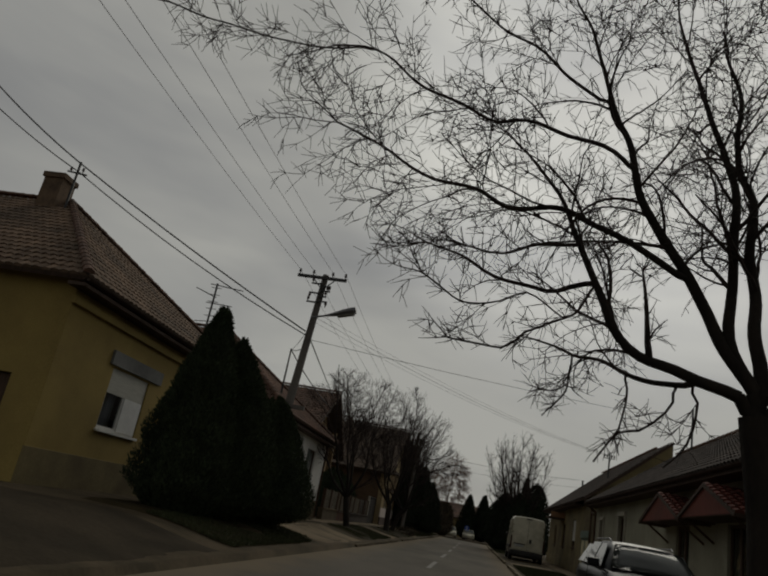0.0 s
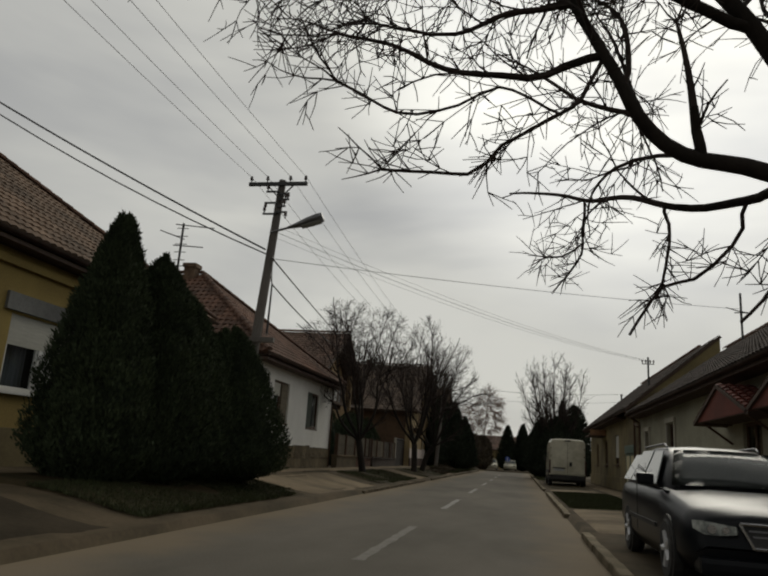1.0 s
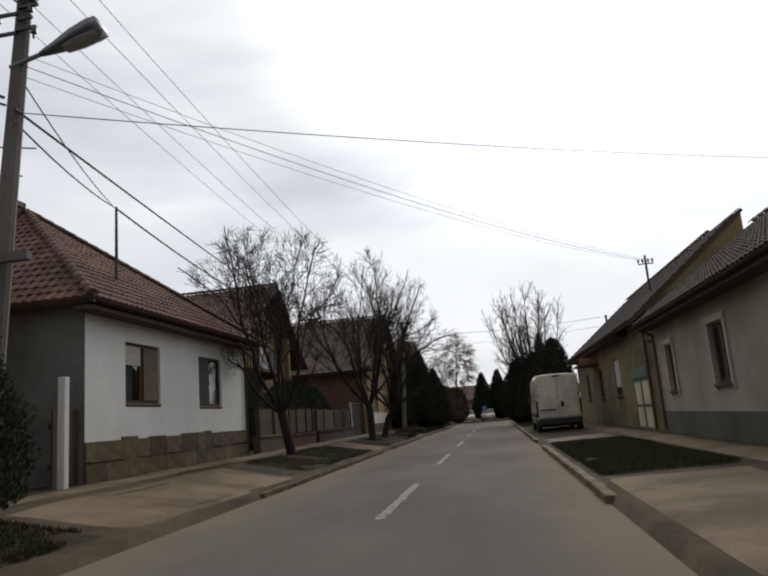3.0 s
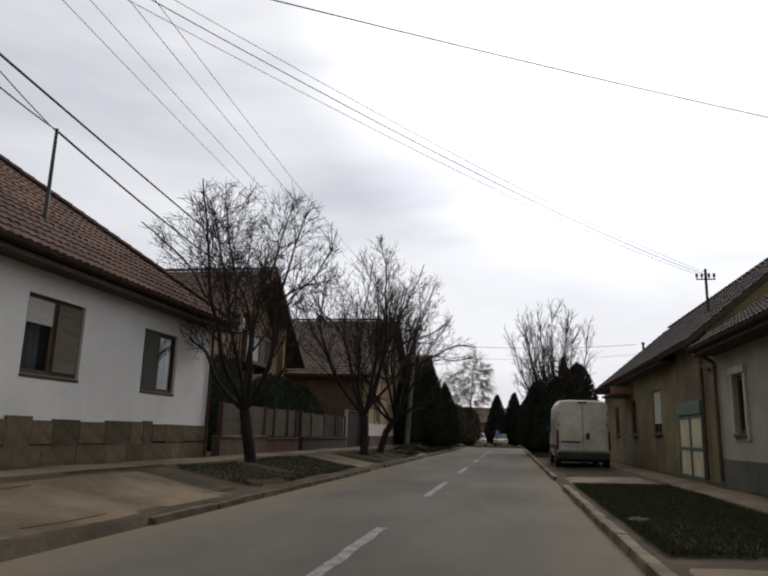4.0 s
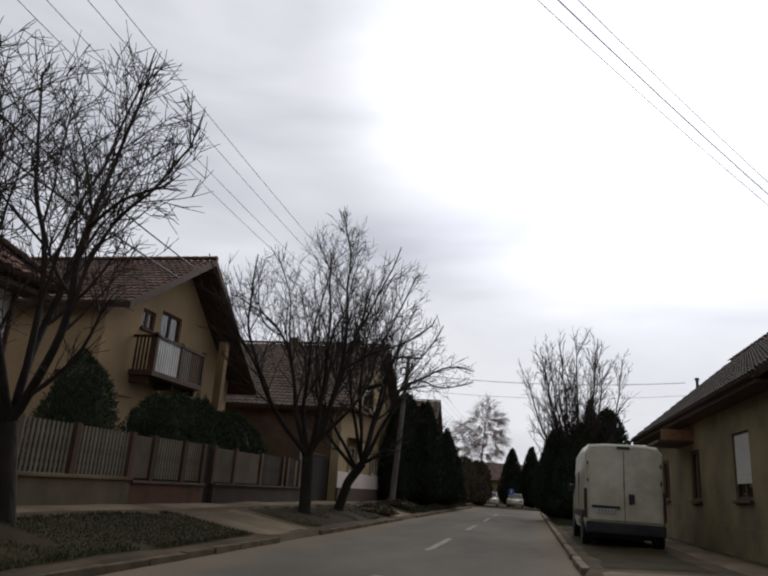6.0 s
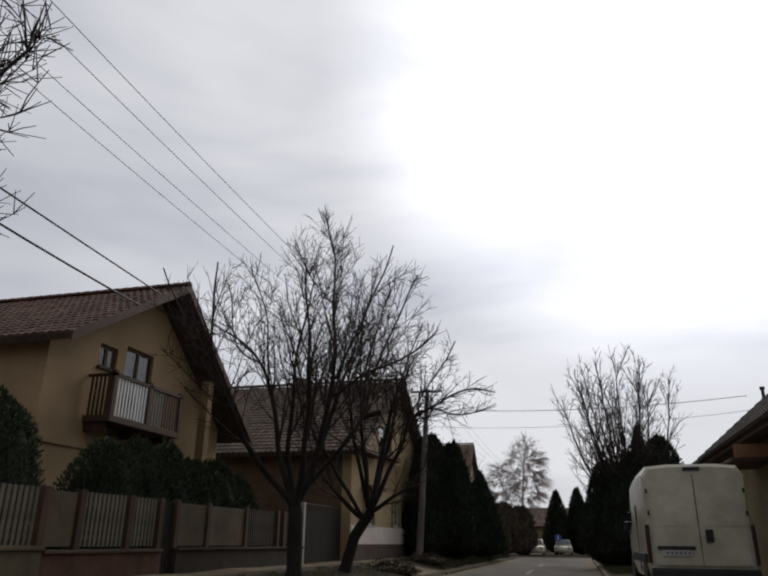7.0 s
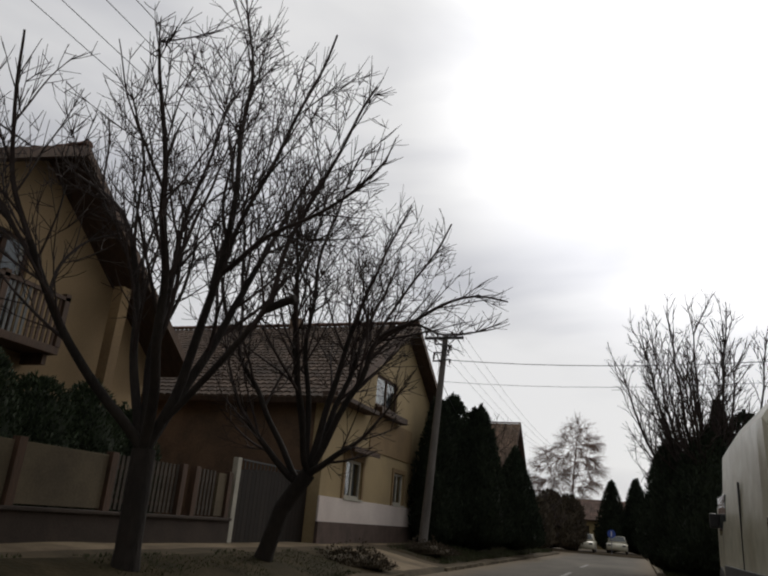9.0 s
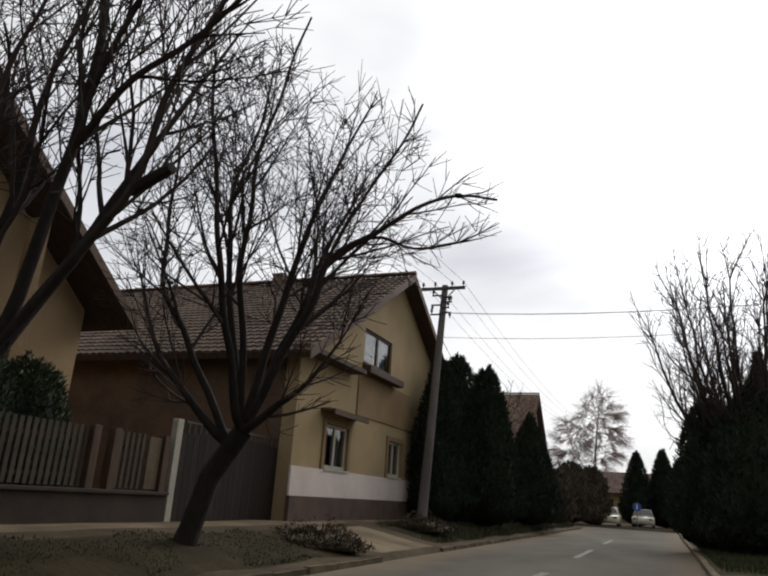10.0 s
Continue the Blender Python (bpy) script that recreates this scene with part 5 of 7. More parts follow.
    tree = thing("tree", tuple(stem[0]), label, "tree", group)
    tv = [tube_arrays(a[big], b[big] + (b - a)[big] * 0.08, ra[big], rb[big], 9)]
    cv = [tube_arrays(a[mid], b[mid] + (b - a)[mid] * 0.05, ra[mid], rb[mid], 5), tube_arrays(a[thin], b[thin], ra[thin], rb[thin], 3)]
    for nm, arrays, m in (("trunk", tv, M_BARK), ("crown", cv, M_TWIG)):
        v, f = stack_arrays(arrays)
        ob = new(nm, from_arrays(nm, v.tolist(), f.tolist(), m, nm == "trunk"))
        ob.parent, ob.matrix_parent_inverse = tree, base_inverse(tree)
        ob["label"] = "dark ridged bark on trunk and main limbs" if nm == "trunk" else "leafless branches and fine twigs"
    return tree


def fan_limbs(seed, top, count, reach, rise, lean=(0, 0), start=0.5):
    """Limbs that fan out and up from the head of a trunk."""
    rng, out = random.Random(seed), []
    top = Vector(top)
    for k in range(count):
        a = k * math.tau * 0.382 * 1.0 + rng.uniform(-0.3, 0.3)
        t = rng.uniform(0.35, 1.0) if k else 0.1
        h = rise * rng.uniform(0.8, 1.1) * (1.1 - 0.35 * t)
        o = Vector((math.cos(a) * reach * t + lean[0], math.sin(a) * reach * t + lean[1], 0))
        p0 = top - Vector((0, 0, rng.uniform(0, start)))
        out.append((tuple(p0), tuple(p0 + o * 0.45 + Vector((0, 0, h * 0.30))), tuple(p0 + o * 0.8 + Vector((0, 0, h * 0.66))), tuple(p0 + o * 1.0 + Vector((0, 0, h)))))
    return out


def limb(y0, y1, *xz):
    """A main limb through places across the street, drifting from y0 to y1 along it."""
    n = len(xz) - 1
    return [(x, y0 + (y1 - y0) * k / n, z) for k, (x, z) in enumerate(xz)]


over_street = [
    limb(13.6, 13.4, (3.5, 3.7), (3.0, 3.98), (2.4, 4.14), (1.7, 4.45), (1.26, 4.85), (0.98, 5.45), (0.35, 6.7), (-0.2, 7.5), (-0.8, 8.3)),
    limb(13.6, 13.5, (3.5, 3.7), (3.15, 4.6), (2.4, 5.93), (1.64, 7.25), (1.04, 8.93), (0.37, 10.9), (0.1, 11.7)),
    limb(13.6, 13.5, (3.5, 3.7), (3.1, 5.2), (3.02, 8.0), (2.75, 8.9), (2.2, 10.5), (2.0, 11.7)),
    limb(13.6, 14.1, (3.52, 3.7), (3.55, 6.3), (3.3, 9.0), (3.0, 11.4)),
    limb(13.5, 13.0, (2.4, 5.93), (1.47, 6.24), (0.31, 6.85), (-0.59, 6.74), (-2.1, 7.1), (-3.1, 7.6), (-4.1, 8.0)),
    limb(13.5, 13.1, (1.35, 7.9), (0.42, 8.36), (-0.55, 8.6), (-1.15, 8.55), (-2.1, 8.8), (-3.3, 9.6), (-4.4, 9.8))]
over_street += [
    limb(13.5, 13.3, (1.0, 9.1), (0.03, 9.77), (-1.04, 10.56), (-2.1, 11.3)),
    limb(13.1, 12.6, (-3.6, 9.65), (-5.0, 9.6), (-6.6, 9.75), (-8.2, 10.2)),
    limb(13.55, 13.4, (0.98, 5.4), (0.75, 5.27), (0.57, 4.95), (0.12, 4.66), (-0.23, 4.5), (-0.62, 4.2), (-1.5, 4.28)),
    limb(13.55, 13.2, (0.9, 5.6), (0.5, 5.5), (0.11, 5.31), (-0.67, 5.38), (-1.5, 5.73), (-2.1, 5.85)),
    limb(13.5, 13.3, (0.55, 4.95), (-0.25, 5.2), (-0.66, 5.0), (-1.24, 4.95), (-2.05, 5.3)),
    limb(13.5, 13.2, (0.6, 6.2), (-0.1, 6.1), (-0.74, 5.85), (-1.4, 5.85))]
over_street += [
    [(2.6, 13.6, 4.1), (2.55, 14.3, 4.18), (1.79, 15.3, 4.57), (1.09, 16.3, 5.1), (0.38, 17.0, 5.35), (-0.22, 17.6, 5.65)],
    limb(14.5, 15.0, (2.45, 4.1), (2.32, 3.75), (2.0, 3.45), (1.65, 3.35), (1.3, 2.8)),
    limb(15.0, 15.0, (1.7, 4.4), (1.72, 3.9), (1.65, 3.4)),
    limb(16.4, 17.5, (0.95, 5.1), (0.97, 4.75), (0.93, 4.45), (0.77, 4.1)),
    limb(17.0, 17.4, (0.93, 4.5), (0.7, 4.4), (0.5, 4.4)),
    limb(13.5, 13.4, (2.0, 4.3), (1.78, 4.95), (1.65, 5.8)),
    limb(14.2, 14.0, (2.8, 3.8), (2.65, 3.4), (2.5, 3.0), (2.3, 2.75)),
    limb(13.6, 12.0, (3.6, 3.4), (4.5, 5.6), (5.3, 7.2), (5.6, 8.4))]
forked_tree("large bare street tree with spreading drooping branches", 3, stem_line((3.75, 13.7, 0.1), (3.68, 13.65, 2.2), (3.5, 13.6, 3.7)), 0.29, 0.25, over_street,
            [((0.2, 13.4, 8.6), (6.4, 3.6, 4.7)), ((1.2, 13.4, 5.2), (3.6, 1.9, 1.5)), ((2.2, 14.4, 3.6), (1.2, 1.2, 0.95)), ((0.8, 16.6, 4.5), (1.5, 1.8, 0.8)), ((-0.8, 13.4, 4.6), (1.5, 1.0, 0.6)), ((1.4, 15.0, 3.2), (0.6, 0.6, 0.6)), ((-6.0, 12.8, 9.8), (2.6, 0.9, 0.8))],
            gap=(0.3, 0.28, 0.27, 0.28), spread=(42, 46, 50, 54), ratio=(0.5, 0.55, 0.55, 0.5), up=0.0, wander=0.11, limb_r=0.46, tip=0.008, longest=2.4, slim=0.8)
beside_white_house = [
    limb(36.6, 36.9, (-6.95, 1.7), (-7.6, 2.3), (-8.15, 3.2), (-8.7, 3.6), (-9.4, 4.4)),
    limb(36.6, 36.4, (-6.95, 1.7), (-7.55, 3.0), (-7.98, 4.6), (-8.35, 6.9), (-8.5, 8.1)),
    limb(36.6, 37.1, (-6.88, 1.7), (-6.83, 3.0), (-7.18, 4.6), (-7.76, 6.0), (-8.1, 7.8)),
    limb(36.6, 36.2, (-6.84, 1.7), (-6.26, 3.0), (-6.05, 4.6), (-5.74, 5.7), (-5.46, 6.8)),
    limb(36.8, 37.0, (-6.9, 3.2), (-6.78, 4.8), (-6.42, 5.8), (-6.05, 7.2)),
    limb(36.4, 36.6, (-6.3, 3.2), (-5.7, 4.7), (-5.13, 5.3), (-4.8, 6.0))]
beside_white_house += [
    limb(36.3, 36.0, (-6.05, 4.6), (-5.4, 4.9), (-4.7, 5.0)),
    limb(36.5, 36.1, (-7.98, 4.6), (-8.6, 5.5), (-9.3, 6.2), (-10.1, 6.8)),
    limb(36.6, 36.4, (-6.7, 2.1), (-6.0, 2.65), (-5.6, 3.3)),
    limb(36.6, 34.6, (-6.9, 1.7), (-7.0, 3.2), (-7.1, 5.0), (-7.2, 6.5)),
    limb(36.6, 38.6, (-6.9, 1.7), (-7.1, 3.4), (-7.2, 5.2), (-7.3, 6.7))]
forked_tree("bare street tree with upright shoots in a soil bed", 5, stem_line((-6.6, 36.6, 0.3), (-6.88, 36.6, 1.7)), 0.16, 0.145, beside_white_house,
            [((-7.2, 36.5, 5.3), (3.0, 2.4, 3.0)), ((-7.0, 36.5, 3.2), (2.4, 1.9, 1.7)), ((-9.0, 36.3, 5.6), (1.7, 1.3, 1.5)), ((-5.5, 36.4, 5.3), (1.0, 1.2, 1.2))],
            gap=(0.33, 0.3, 0.27, 0.27), spread=(34, 36, 40, 44), up=0.055, wander=0.055, limb_r=0.46, tip=0.0078, longest=2.2, group="verge trees")
tall_tree = [
    limb(48.0, 48.0, (-6.1, 1.9), (-5.7, 2.9), (-5.3, 4.9), (-5.3, 6.5), (-5.35, 8.2), (-5.6, 9.5)),
    limb(48.0, 48.2, (-6.1, 1.6), (-6.65, 3.3), (-7.1, 5.1), (-7.96, 6.2), (-9.2, 7.0)),
    limb(48.0, 47.8, (-7.0, 4.8), (-7.16, 6.6), (-7.6, 7.9)),
    limb(48.1, 48.5, (-7.4, 5.5), (-8.2, 6.2), (-8.7, 8.1)),
    limb(48.0, 48.6, (-6.1, 1.9), (-6.44, 3.3), (-6.47, 5.3), (-6.2, 7.9)),
    limb(48.0, 48.2, (-5.95, 2.2), (-4.9, 3.5), (-4.45, 4.2), (-4.2, 5.2), (-3.5, 6.9), (-3.1, 7.7))]
tall_tree += [
    limb(47.9, 47.3, (-5.35, 4.5), (-4.3, 5.0), (-3.1, 5.4), (-2.5, 5.8)),
    limb(47.9, 47.6, (-5.3, 5.0), (-4.6, 6.2), (-3.9, 7.6), (-3.6, 8.4)),
    limb(48.0, 45.3, (-6.1, 1.8), (-6.9, 3.0), (-7.4, 4.2), (-7.6, 5.6), (-7.3, 7.3)),
    limb(46.3, 45.7, (-7.3, 3.9), (-7.9, 5.2), (-8.5, 6.4), (-9.0, 7.5)),
    limb(48.0, 45.6, (-6.05, 1.9), (-5.6, 3.6), (-5.3, 5.4), (-5.2, 7.0)),
    limb(48.0, 50.2, (-6.05, 1.9), (-5.7, 3.8), (-5.3, 5.8), (-5.1, 7.6))]
tree2 = forked_tree("tall bare street tree with dense upright shoots", 7, stem_line((-6.05, 48.0, 0.3), (-6.1, 48.0, 1.9)), 0.18, 0.17, tall_tree,
            [((-6.2, 48.0, 5.8), (3.4, 3.0, 3.2)), ((-5.5, 48.0, 8.2), (1.5, 1.3, 1.7)), ((-8.2, 48.1, 6.3), (1.4, 1.4, 1.6)), ((-8.1, 45.8, 6.0), (1.3, 1.2, 1.7)), ((-3.6, 47.9, 6.3), (1.5, 1.4, 1.9)), ((-6.1, 48.0, 3.2), (2.4, 2.4, 1.5))],
            gap=(0.31, 0.33, 0.37, 0.42), spread=(32, 34, 38, 44), up=0.06, wander=0.05, limb_r=0.5, tip=0.0074, longest=2.3, group="verge trees")
part("cut_stub", tubes(((-4.56, 48.15, 4.02), (-4.0, 48.05, 4.16), 0.07, 0.06), sides=8), M_BARK, tree2, "sawn-off dark branch stub")
leaning_tree = [
    limb(52.0, 52.1, (-5.4, 1.95), (-6.0, 4.2), (-6.15, 5.7), (-5.8, 7.3), (-5.75, 8.2)),
    limb(52.0, 51.3, (-5.4, 1.95), (-5.6, 4.2), (-5.45, 5.9), (-5.07, 7.6), (-4.6, 8.6)),
    limb(52.0, 52.6, (-5.38, 2.0), (-5.0, 4.2), (-4.6, 5.8), (-4.3, 6.7), (-4.0, 7.5)),
    limb(52.0, 52.0, (-5.36, 2.0), (-4.6, 3.6), (-4.2, 4.6), (-3.5, 5.0), (-2.9, 5.3), (-2.2, 5.45), (-1.6, 5.3)),
    limb(52.0, 52.2, (-4.25, 4.5), (-3.6, 4.95), (-2.95, 4.75), (-2.3, 4.78)),
    limb(52.0, 51.7, (-4.3, 4.3), (-4.0, 5.0), (-3.2, 6.1), (-2.7, 6.9))]
leaning_tree += [
    limb(52.0, 52.0, (-5.5, 1.8), (-6.5, 3.2), (-7.3, 4.5), (-7.45, 6.4), (-7.5, 7.6)),
    limb(52.0, 51.5, (-5.4, 1.9), (-4.8, 2.3), (-4.2, 2.6), (-3.7, 3.2)),
    limb(52.0, 51.4, (-5.5, 1.8), (-6.3, 2.4), (-6.9, 3.3), (-7.2, 4.2)),
    limb(52.0, 49.6, (-5.4, 1.95), (-5.4, 3.4), (-5.3, 5.2), (-5.0, 6.7)),
    limb(52.0, 54.2, (-5.4, 1.95), (-5.1, 3.8), (-4.8, 5.8), (-4.6, 7.2))]
tree3 = forked_tree("leaning bare street tree with a wide crown", 9, stem_line((-6.15, 52.0, 0.3), (-5.86, 52.0, 1.3), (-5.4, 52.0, 1.95)), 0.17, 0.15, leaning_tree,
            [((-5.5, 52.0, 5.2), (3.0, 3.0, 3.3)), ((-3.0, 52.0, 5.2), (1.5, 1.1, 1.2)), ((-5.2, 52.0, 3.0), (2.5, 2.2, 1.4)), ((-3.7, 52.0, 6.5), (1.1, 1.2, 1.1)), ((-1.9, 52.0, 5.4), (0.6, 0.5, 0.45))],
            gap=(0.29, 0.32, 0.35, 0.39), spread=(34, 38, 42, 46), up=0.05, wander=0.055, limb_r=0.48, tip=0.0074, longest=2.2, group="verge trees")
bm = bmesh.new()
bmesh.ops.create_icosphere(bm, subdivisions=2, radius=0.048)
for v in bm.verts:
    v.co = Vector((v.co.x * 1.3, v.co.y, v.co.z * 0.85)) * (1 + 0.3 * noise.noise(v.co * 14)) + Vector((-2.2, 52.0, 5.45))
part("burr", bm, M_BARK, tree3, "dark burr near a branch tip")
forked_tree("bare tree with dense upright twigs behind the van", 13, stem_line((3.3, 69.0, 0.15), (3.2, 69.0, 2.2)), 0.22, 0.2,
            fan_limbs(13, (3.2, 69.0, 2.2), 16, 3.2, 7.0, (-0.6, 0)), [((2.9, 69.0, 5.9), (4.6, 4.2, 5.4))], levels=3,
            gap=(0.42, 0.42, 0.42, 0.44), spread=(26, 30, 34, 38), ratio=(0.5, 0.5, 0.5, 0.5), up=0.06, wander=0.05, limb_r=0.42, tip=0.012, longest=2.4, step=0.22)
bare_tree("bare tree with grey trunk on the grass strip", 14, stem_line((2.1, 78.0, 0.15), (2.2, 78.0, 2.4)),
          [((2.8, 78.0, 5.9), (2.8, 2.6, 3.0))], 800, 0.3, 3.5, 0.5, 0.25, 0.12, 0.012, 2.1, 1.4, 0.45, limbs=[(1.6, 78.0, 4.6), (3.4, 78.3, 5.0)])
bare_tree("bare dark hedge tree by the street end", 15, stem_line((-7.2, 96.0, 0.1), (-7.2, 96.0, 1.0)),
          [((-7.0, 98.0, 2.6), (2.6, 2.6, 2.4))], 700, 0.3, 3.5, 0.45, 0.2, 0.14, 0.014, 2.1, 2.0, 0.5)
bare_tree("pale brown weeping birch by the street end", 19, stem_line((-5.2, 106.0, 0.1), (-5.2, 106.0, 4.0)),
          [((-6.9, 106.0, 6.6), (1.6, 1.6, 2.4)), ((-4.3, 106.0, 7.9), (2.0, 1.8, 3.6))], 1100, 0.35, 5, 0.55, 0.15, 0.12, 0.011, 2.2, 2.5, 0.7, 0.9, M_BIRCH, M_BIRCH,
          limbs=[(-6.8, 106.0, 6.6), (-4.6, 106.0, 9.0)], shoots=2400, shoot_len=1.3, rise=-0.9)
bare_tree("grey bare tree far down the street", 23, stem_line((-8.2, 84.0, 0.3), (-8.2, 84.0, 3.0)),
          [((-8.2, 84.0, 5.6), (2.6, 2.6, 3.2))], 600, 0.35, 5, 0.6, 0.1, 0.14, 0.012, 2.2, 1.3, 0.5)

# ---- evergreens ----


def evergreen(label, x, y, z, height, radius, seed, count, lobes=5, blunt=0.7, material=None, category="conifer", size=0.17, name="conifer", lean=0.0):
    """A dense evergreen: a solid core, dark as the shaded inside, under thousands of small flat sprays with an uneven
    outline.
    """
    rng = random.Random(seed)
    t = thing(name, (x, y, z), label, category)
    ph = [rng.uniform(0, math.tau) for _ in range(lobes)]

    def rad(h, a):
        body = min(1.0, (h / 0.12) ** 0.5) if h < 0.12 else 1.0
        r = radius * body * max(0.0, 1 - h ** (1.1 + blunt)) ** (0.5 + 0.45 * (1 - blunt))
        r *= 1 + 0.10 * math.sin(a * 2 + ph[0] + h * 3) + 0.08 * math.sin(a * 3 + ph[1] - h * 5) + 0.10 * noise.noise(Vector((math.cos(a) * 1.6 + seed, math.sin(a) * 1.6, h * 5)))
        clump = noise.noise(Vector((math.cos(a) * radius * 2.6 + seed * 3, math.sin(a) * radius * 2.6, h * height * 1.5)))
        fine = noise.noise(Vector((math.cos(a) * radius * 6 + seed * 5, math.sin(a) * radius * 6, h * height * 3.4)))
        return max(0.0, r * (1 + 0.05 * fine) + (0.17 * clump + 0.09 * fine) * min(1.0, radius) * (0.35 + 0.65 * (1 - h)))
    bm = bmesh.new()
    nh, na = 14, 16
    rings = []
    for j in range(nh + 1):
        h = j / nh
        rings.append([bm.verts.new((x + math.cos(k * math.tau / na) * max(0.02, rad(h, k * math.tau / na) * 0.86), y + math.sin(k * math.tau / na) * max(0.02, rad(h, k * math.tau / na) * 0.86), z + h * height * 0.96)) for k in range(na)])
    for j in range(nh):
        for k in range(na):
            bm.faces.new((rings[j][k], rings[j][(k + 1) % na], rings[j + 1][(k + 1) % na], rings[j + 1][k]))
    # closed hull, not branches; the dark green paints the inner shade
    part("core", bm, M_DRYBUSH if material is M_DRYBUSH else M_THUJACORE, t, "solid core standing for the dim inside of the foliage")
    verts, faces = [], []
    for k in range(count):
        h = min(0.995, rng.random() ** 1.15)
        a = rng.uniform(0, math.tau)
        r = rad(h, a) * rng.uniform(0.82, 1.06) + rng.uniform(0, 0.05)
        tuft = 0.45 * max(0.0, noise.noise(Vector((math.cos(a) * 1.9 + seed * 7, math.sin(a) * 1.9, h * 2)))) * h * h
        c = Vector((x + math.cos(a) * r, y + math.sin(a) * r, z + h * height + tuft))
        out = Vector((math.cos(a), math.sin(a), 0))
        up = (Vector((0, 0, 1)) * rng.uniform(0.5, 1.2) + out * rng.uniform(0.1, 0.8) + Vector((rng.uniform(-.5, .5), rng.uniform(-.5, .5), 0))).normalized()
        s = up.cross(out + Vector((rng.uniform(-.9, .9), rng.uniform(-.9, .9), rng.uniform(-.3, .3)))).normalized()
        ln, wd = size * rng.uniform(0.6, 1.7), size * rng.uniform(0.14, 0.30)
        i = len(verts)
        verts += [tuple(c), tuple(c + up * ln * 0.5 + s * wd), tuple(c + up * ln), tuple(c + up * ln * 0.5 - s * wd)]
        faces.append((i, i + 1, i + 2, i + 3))
    ob = new("foliage", from_arrays("foliage", verts, faces, material or (M_CONIFER if y > 60 else M_THUJA)))
    ob.parent, ob.matrix_parent_inverse = t, base_inverse(t)
    ob["label"] = "dense dark green scale-leaf sprays"
    return t


evergreen("tall dark green columnar thuja by the ochre house", -7.22, 17.5, 0.35, 4.75, 0.98, 1, 42000, blunt=0.55, size=0.08)
evergreen("dark green thuja with pointed top", -7.0, 18.75, 0.35, 4.3, 1.2, 2, 45000, blunt=0.6, size=0.08)
evergreen("broad dark green thuja next to the kerb", -6.85, 21.7, 0.35, 3.35, 1.5, 3, 70000, blunt=0.9, size=0.065)
evergreen("broad low dark thuja on the verge", -7.35, 20.2, 0.35, 3.95, 1.5, 4, 50000, blunt=0.8, size=0.075)
evergreen("dark conifer against the tan house", -7.0, 67.1, 0.35, 5.7, 0.95, 5, 10500, size=0.14, blunt=0.75)
evergreen("tall dark green conifer beside the pole", -6.95, 69.0, 0.35, 6.1, 1.4, 6, 14500, size=0.149, blunt=0.7)
evergreen("dark green conifer in a row by the verge", -5.95, 69.8, 0.35, 5.8, 1.4, 7, 14500, size=0.149, blunt=0.7)
evergreen("pointed dark conifer in a row by the verge", -5.3, 76.0, 0.35, 4.7, 1.35, 8, 10500, size=0.149, blunt=0.4)
evergreen("low dark conifer in a row by the verge", -5.5, 79.6, 0.35, 3.0, 1.2, 9, 8500, size=0.149, blunt=0.9)
evergreen("dark conifer behind the bare tree", 3.8, 70.6, 0.15, 6.7, 1.15, 10, 10500, size=0.136, blunt=0.1)
evergreen("broad dark evergreen behind the van", 3.1, 67.6, 0.15, 4.9, 1.9, 11, 11500, size=0.161, blunt=0.6)
evergreen("rounded dark evergreen under the bare tree", 1.9, 70.4, 0.15, 4.9, 1.25, 24, 9500, size=0.15, blunt=0.85)
evergreen("dark evergreen under the bare tree", 4.9, 71.5, 0.15, 6.3, 1.8, 12, 10500, size=0.174, blunt=0.8)
evergreen("dark evergreen along the grass strip", 3.6, 78.5, 0.15, 4.4, 1.4, 13, 8500, size=0.174, blunt=0.9)
evergreen("dark evergreen along the grass strip", 4.4, 86.0, 0.15, 4.6, 1.8, 14, 8500, size=0.186, blunt=0.9)
for bx_, by_, bh_, br_ in ((-6.3, 88.5, 2.6, 1.4), (-6.6, 92.5, 3.4, 1.5)):
    evergreen("dense brown winter bush at the street end", bx_, by_, 0.2, bh_, br_, int(bh_ * 10), 3000, size=0.26, blunt=1.0, material=M_DRYBUSH, category="bush", name="bush")
for bx_, by_, bh_, br_ in ((-4.9, 101.5, 4.2, 1.5), (-6.6, 103.5, 4.6, 1.7)):
    evergreen("dense brown winter bush at the street end", bx_, by_, 0.1, bh_, br_, int(bh_ * 10), 3000, size=0.3, blunt=1.0, material=M_DRYBUSH, category="bush", name="bush")
evergreen("dark spruce across the street end", -1.7, 110.0, 0.1, 6.1, 1.5, 15, 7500, size=0.217, blunt=0.3)
evergreen("dark spruce across the street end", 0.5, 111.0, 0.1, 6.5, 1.7, 16, 7500, size=0.217, blunt=0.35)
evergreen("dark evergreen across the street end", 2.3, 108.0, 0.1, 5.8, 2.0, 17, 7500, size=0.217, blunt=0.8)
evergreen("rounded green shrub in the front garden", -10.6, 43.2, 0.3, 3.45, 1.1, 18, 15000, size=0.085, blunt=1.0, material=M_SHRUB, category="shrub", name="shrub")
for k in range(6):
    evergreen("clipped dark green hedge bush behind the fence", -9.85, 45.7 + 1.25 * k, 0.3, (2.85, 3.05, 3.1, 2.9, 2.95, 2.7)[k], 0.95, 19 + 30 * k, 12000, size=0.085, blunt=1.0, material=M_SHRUB, category="shrub", name="shrub")
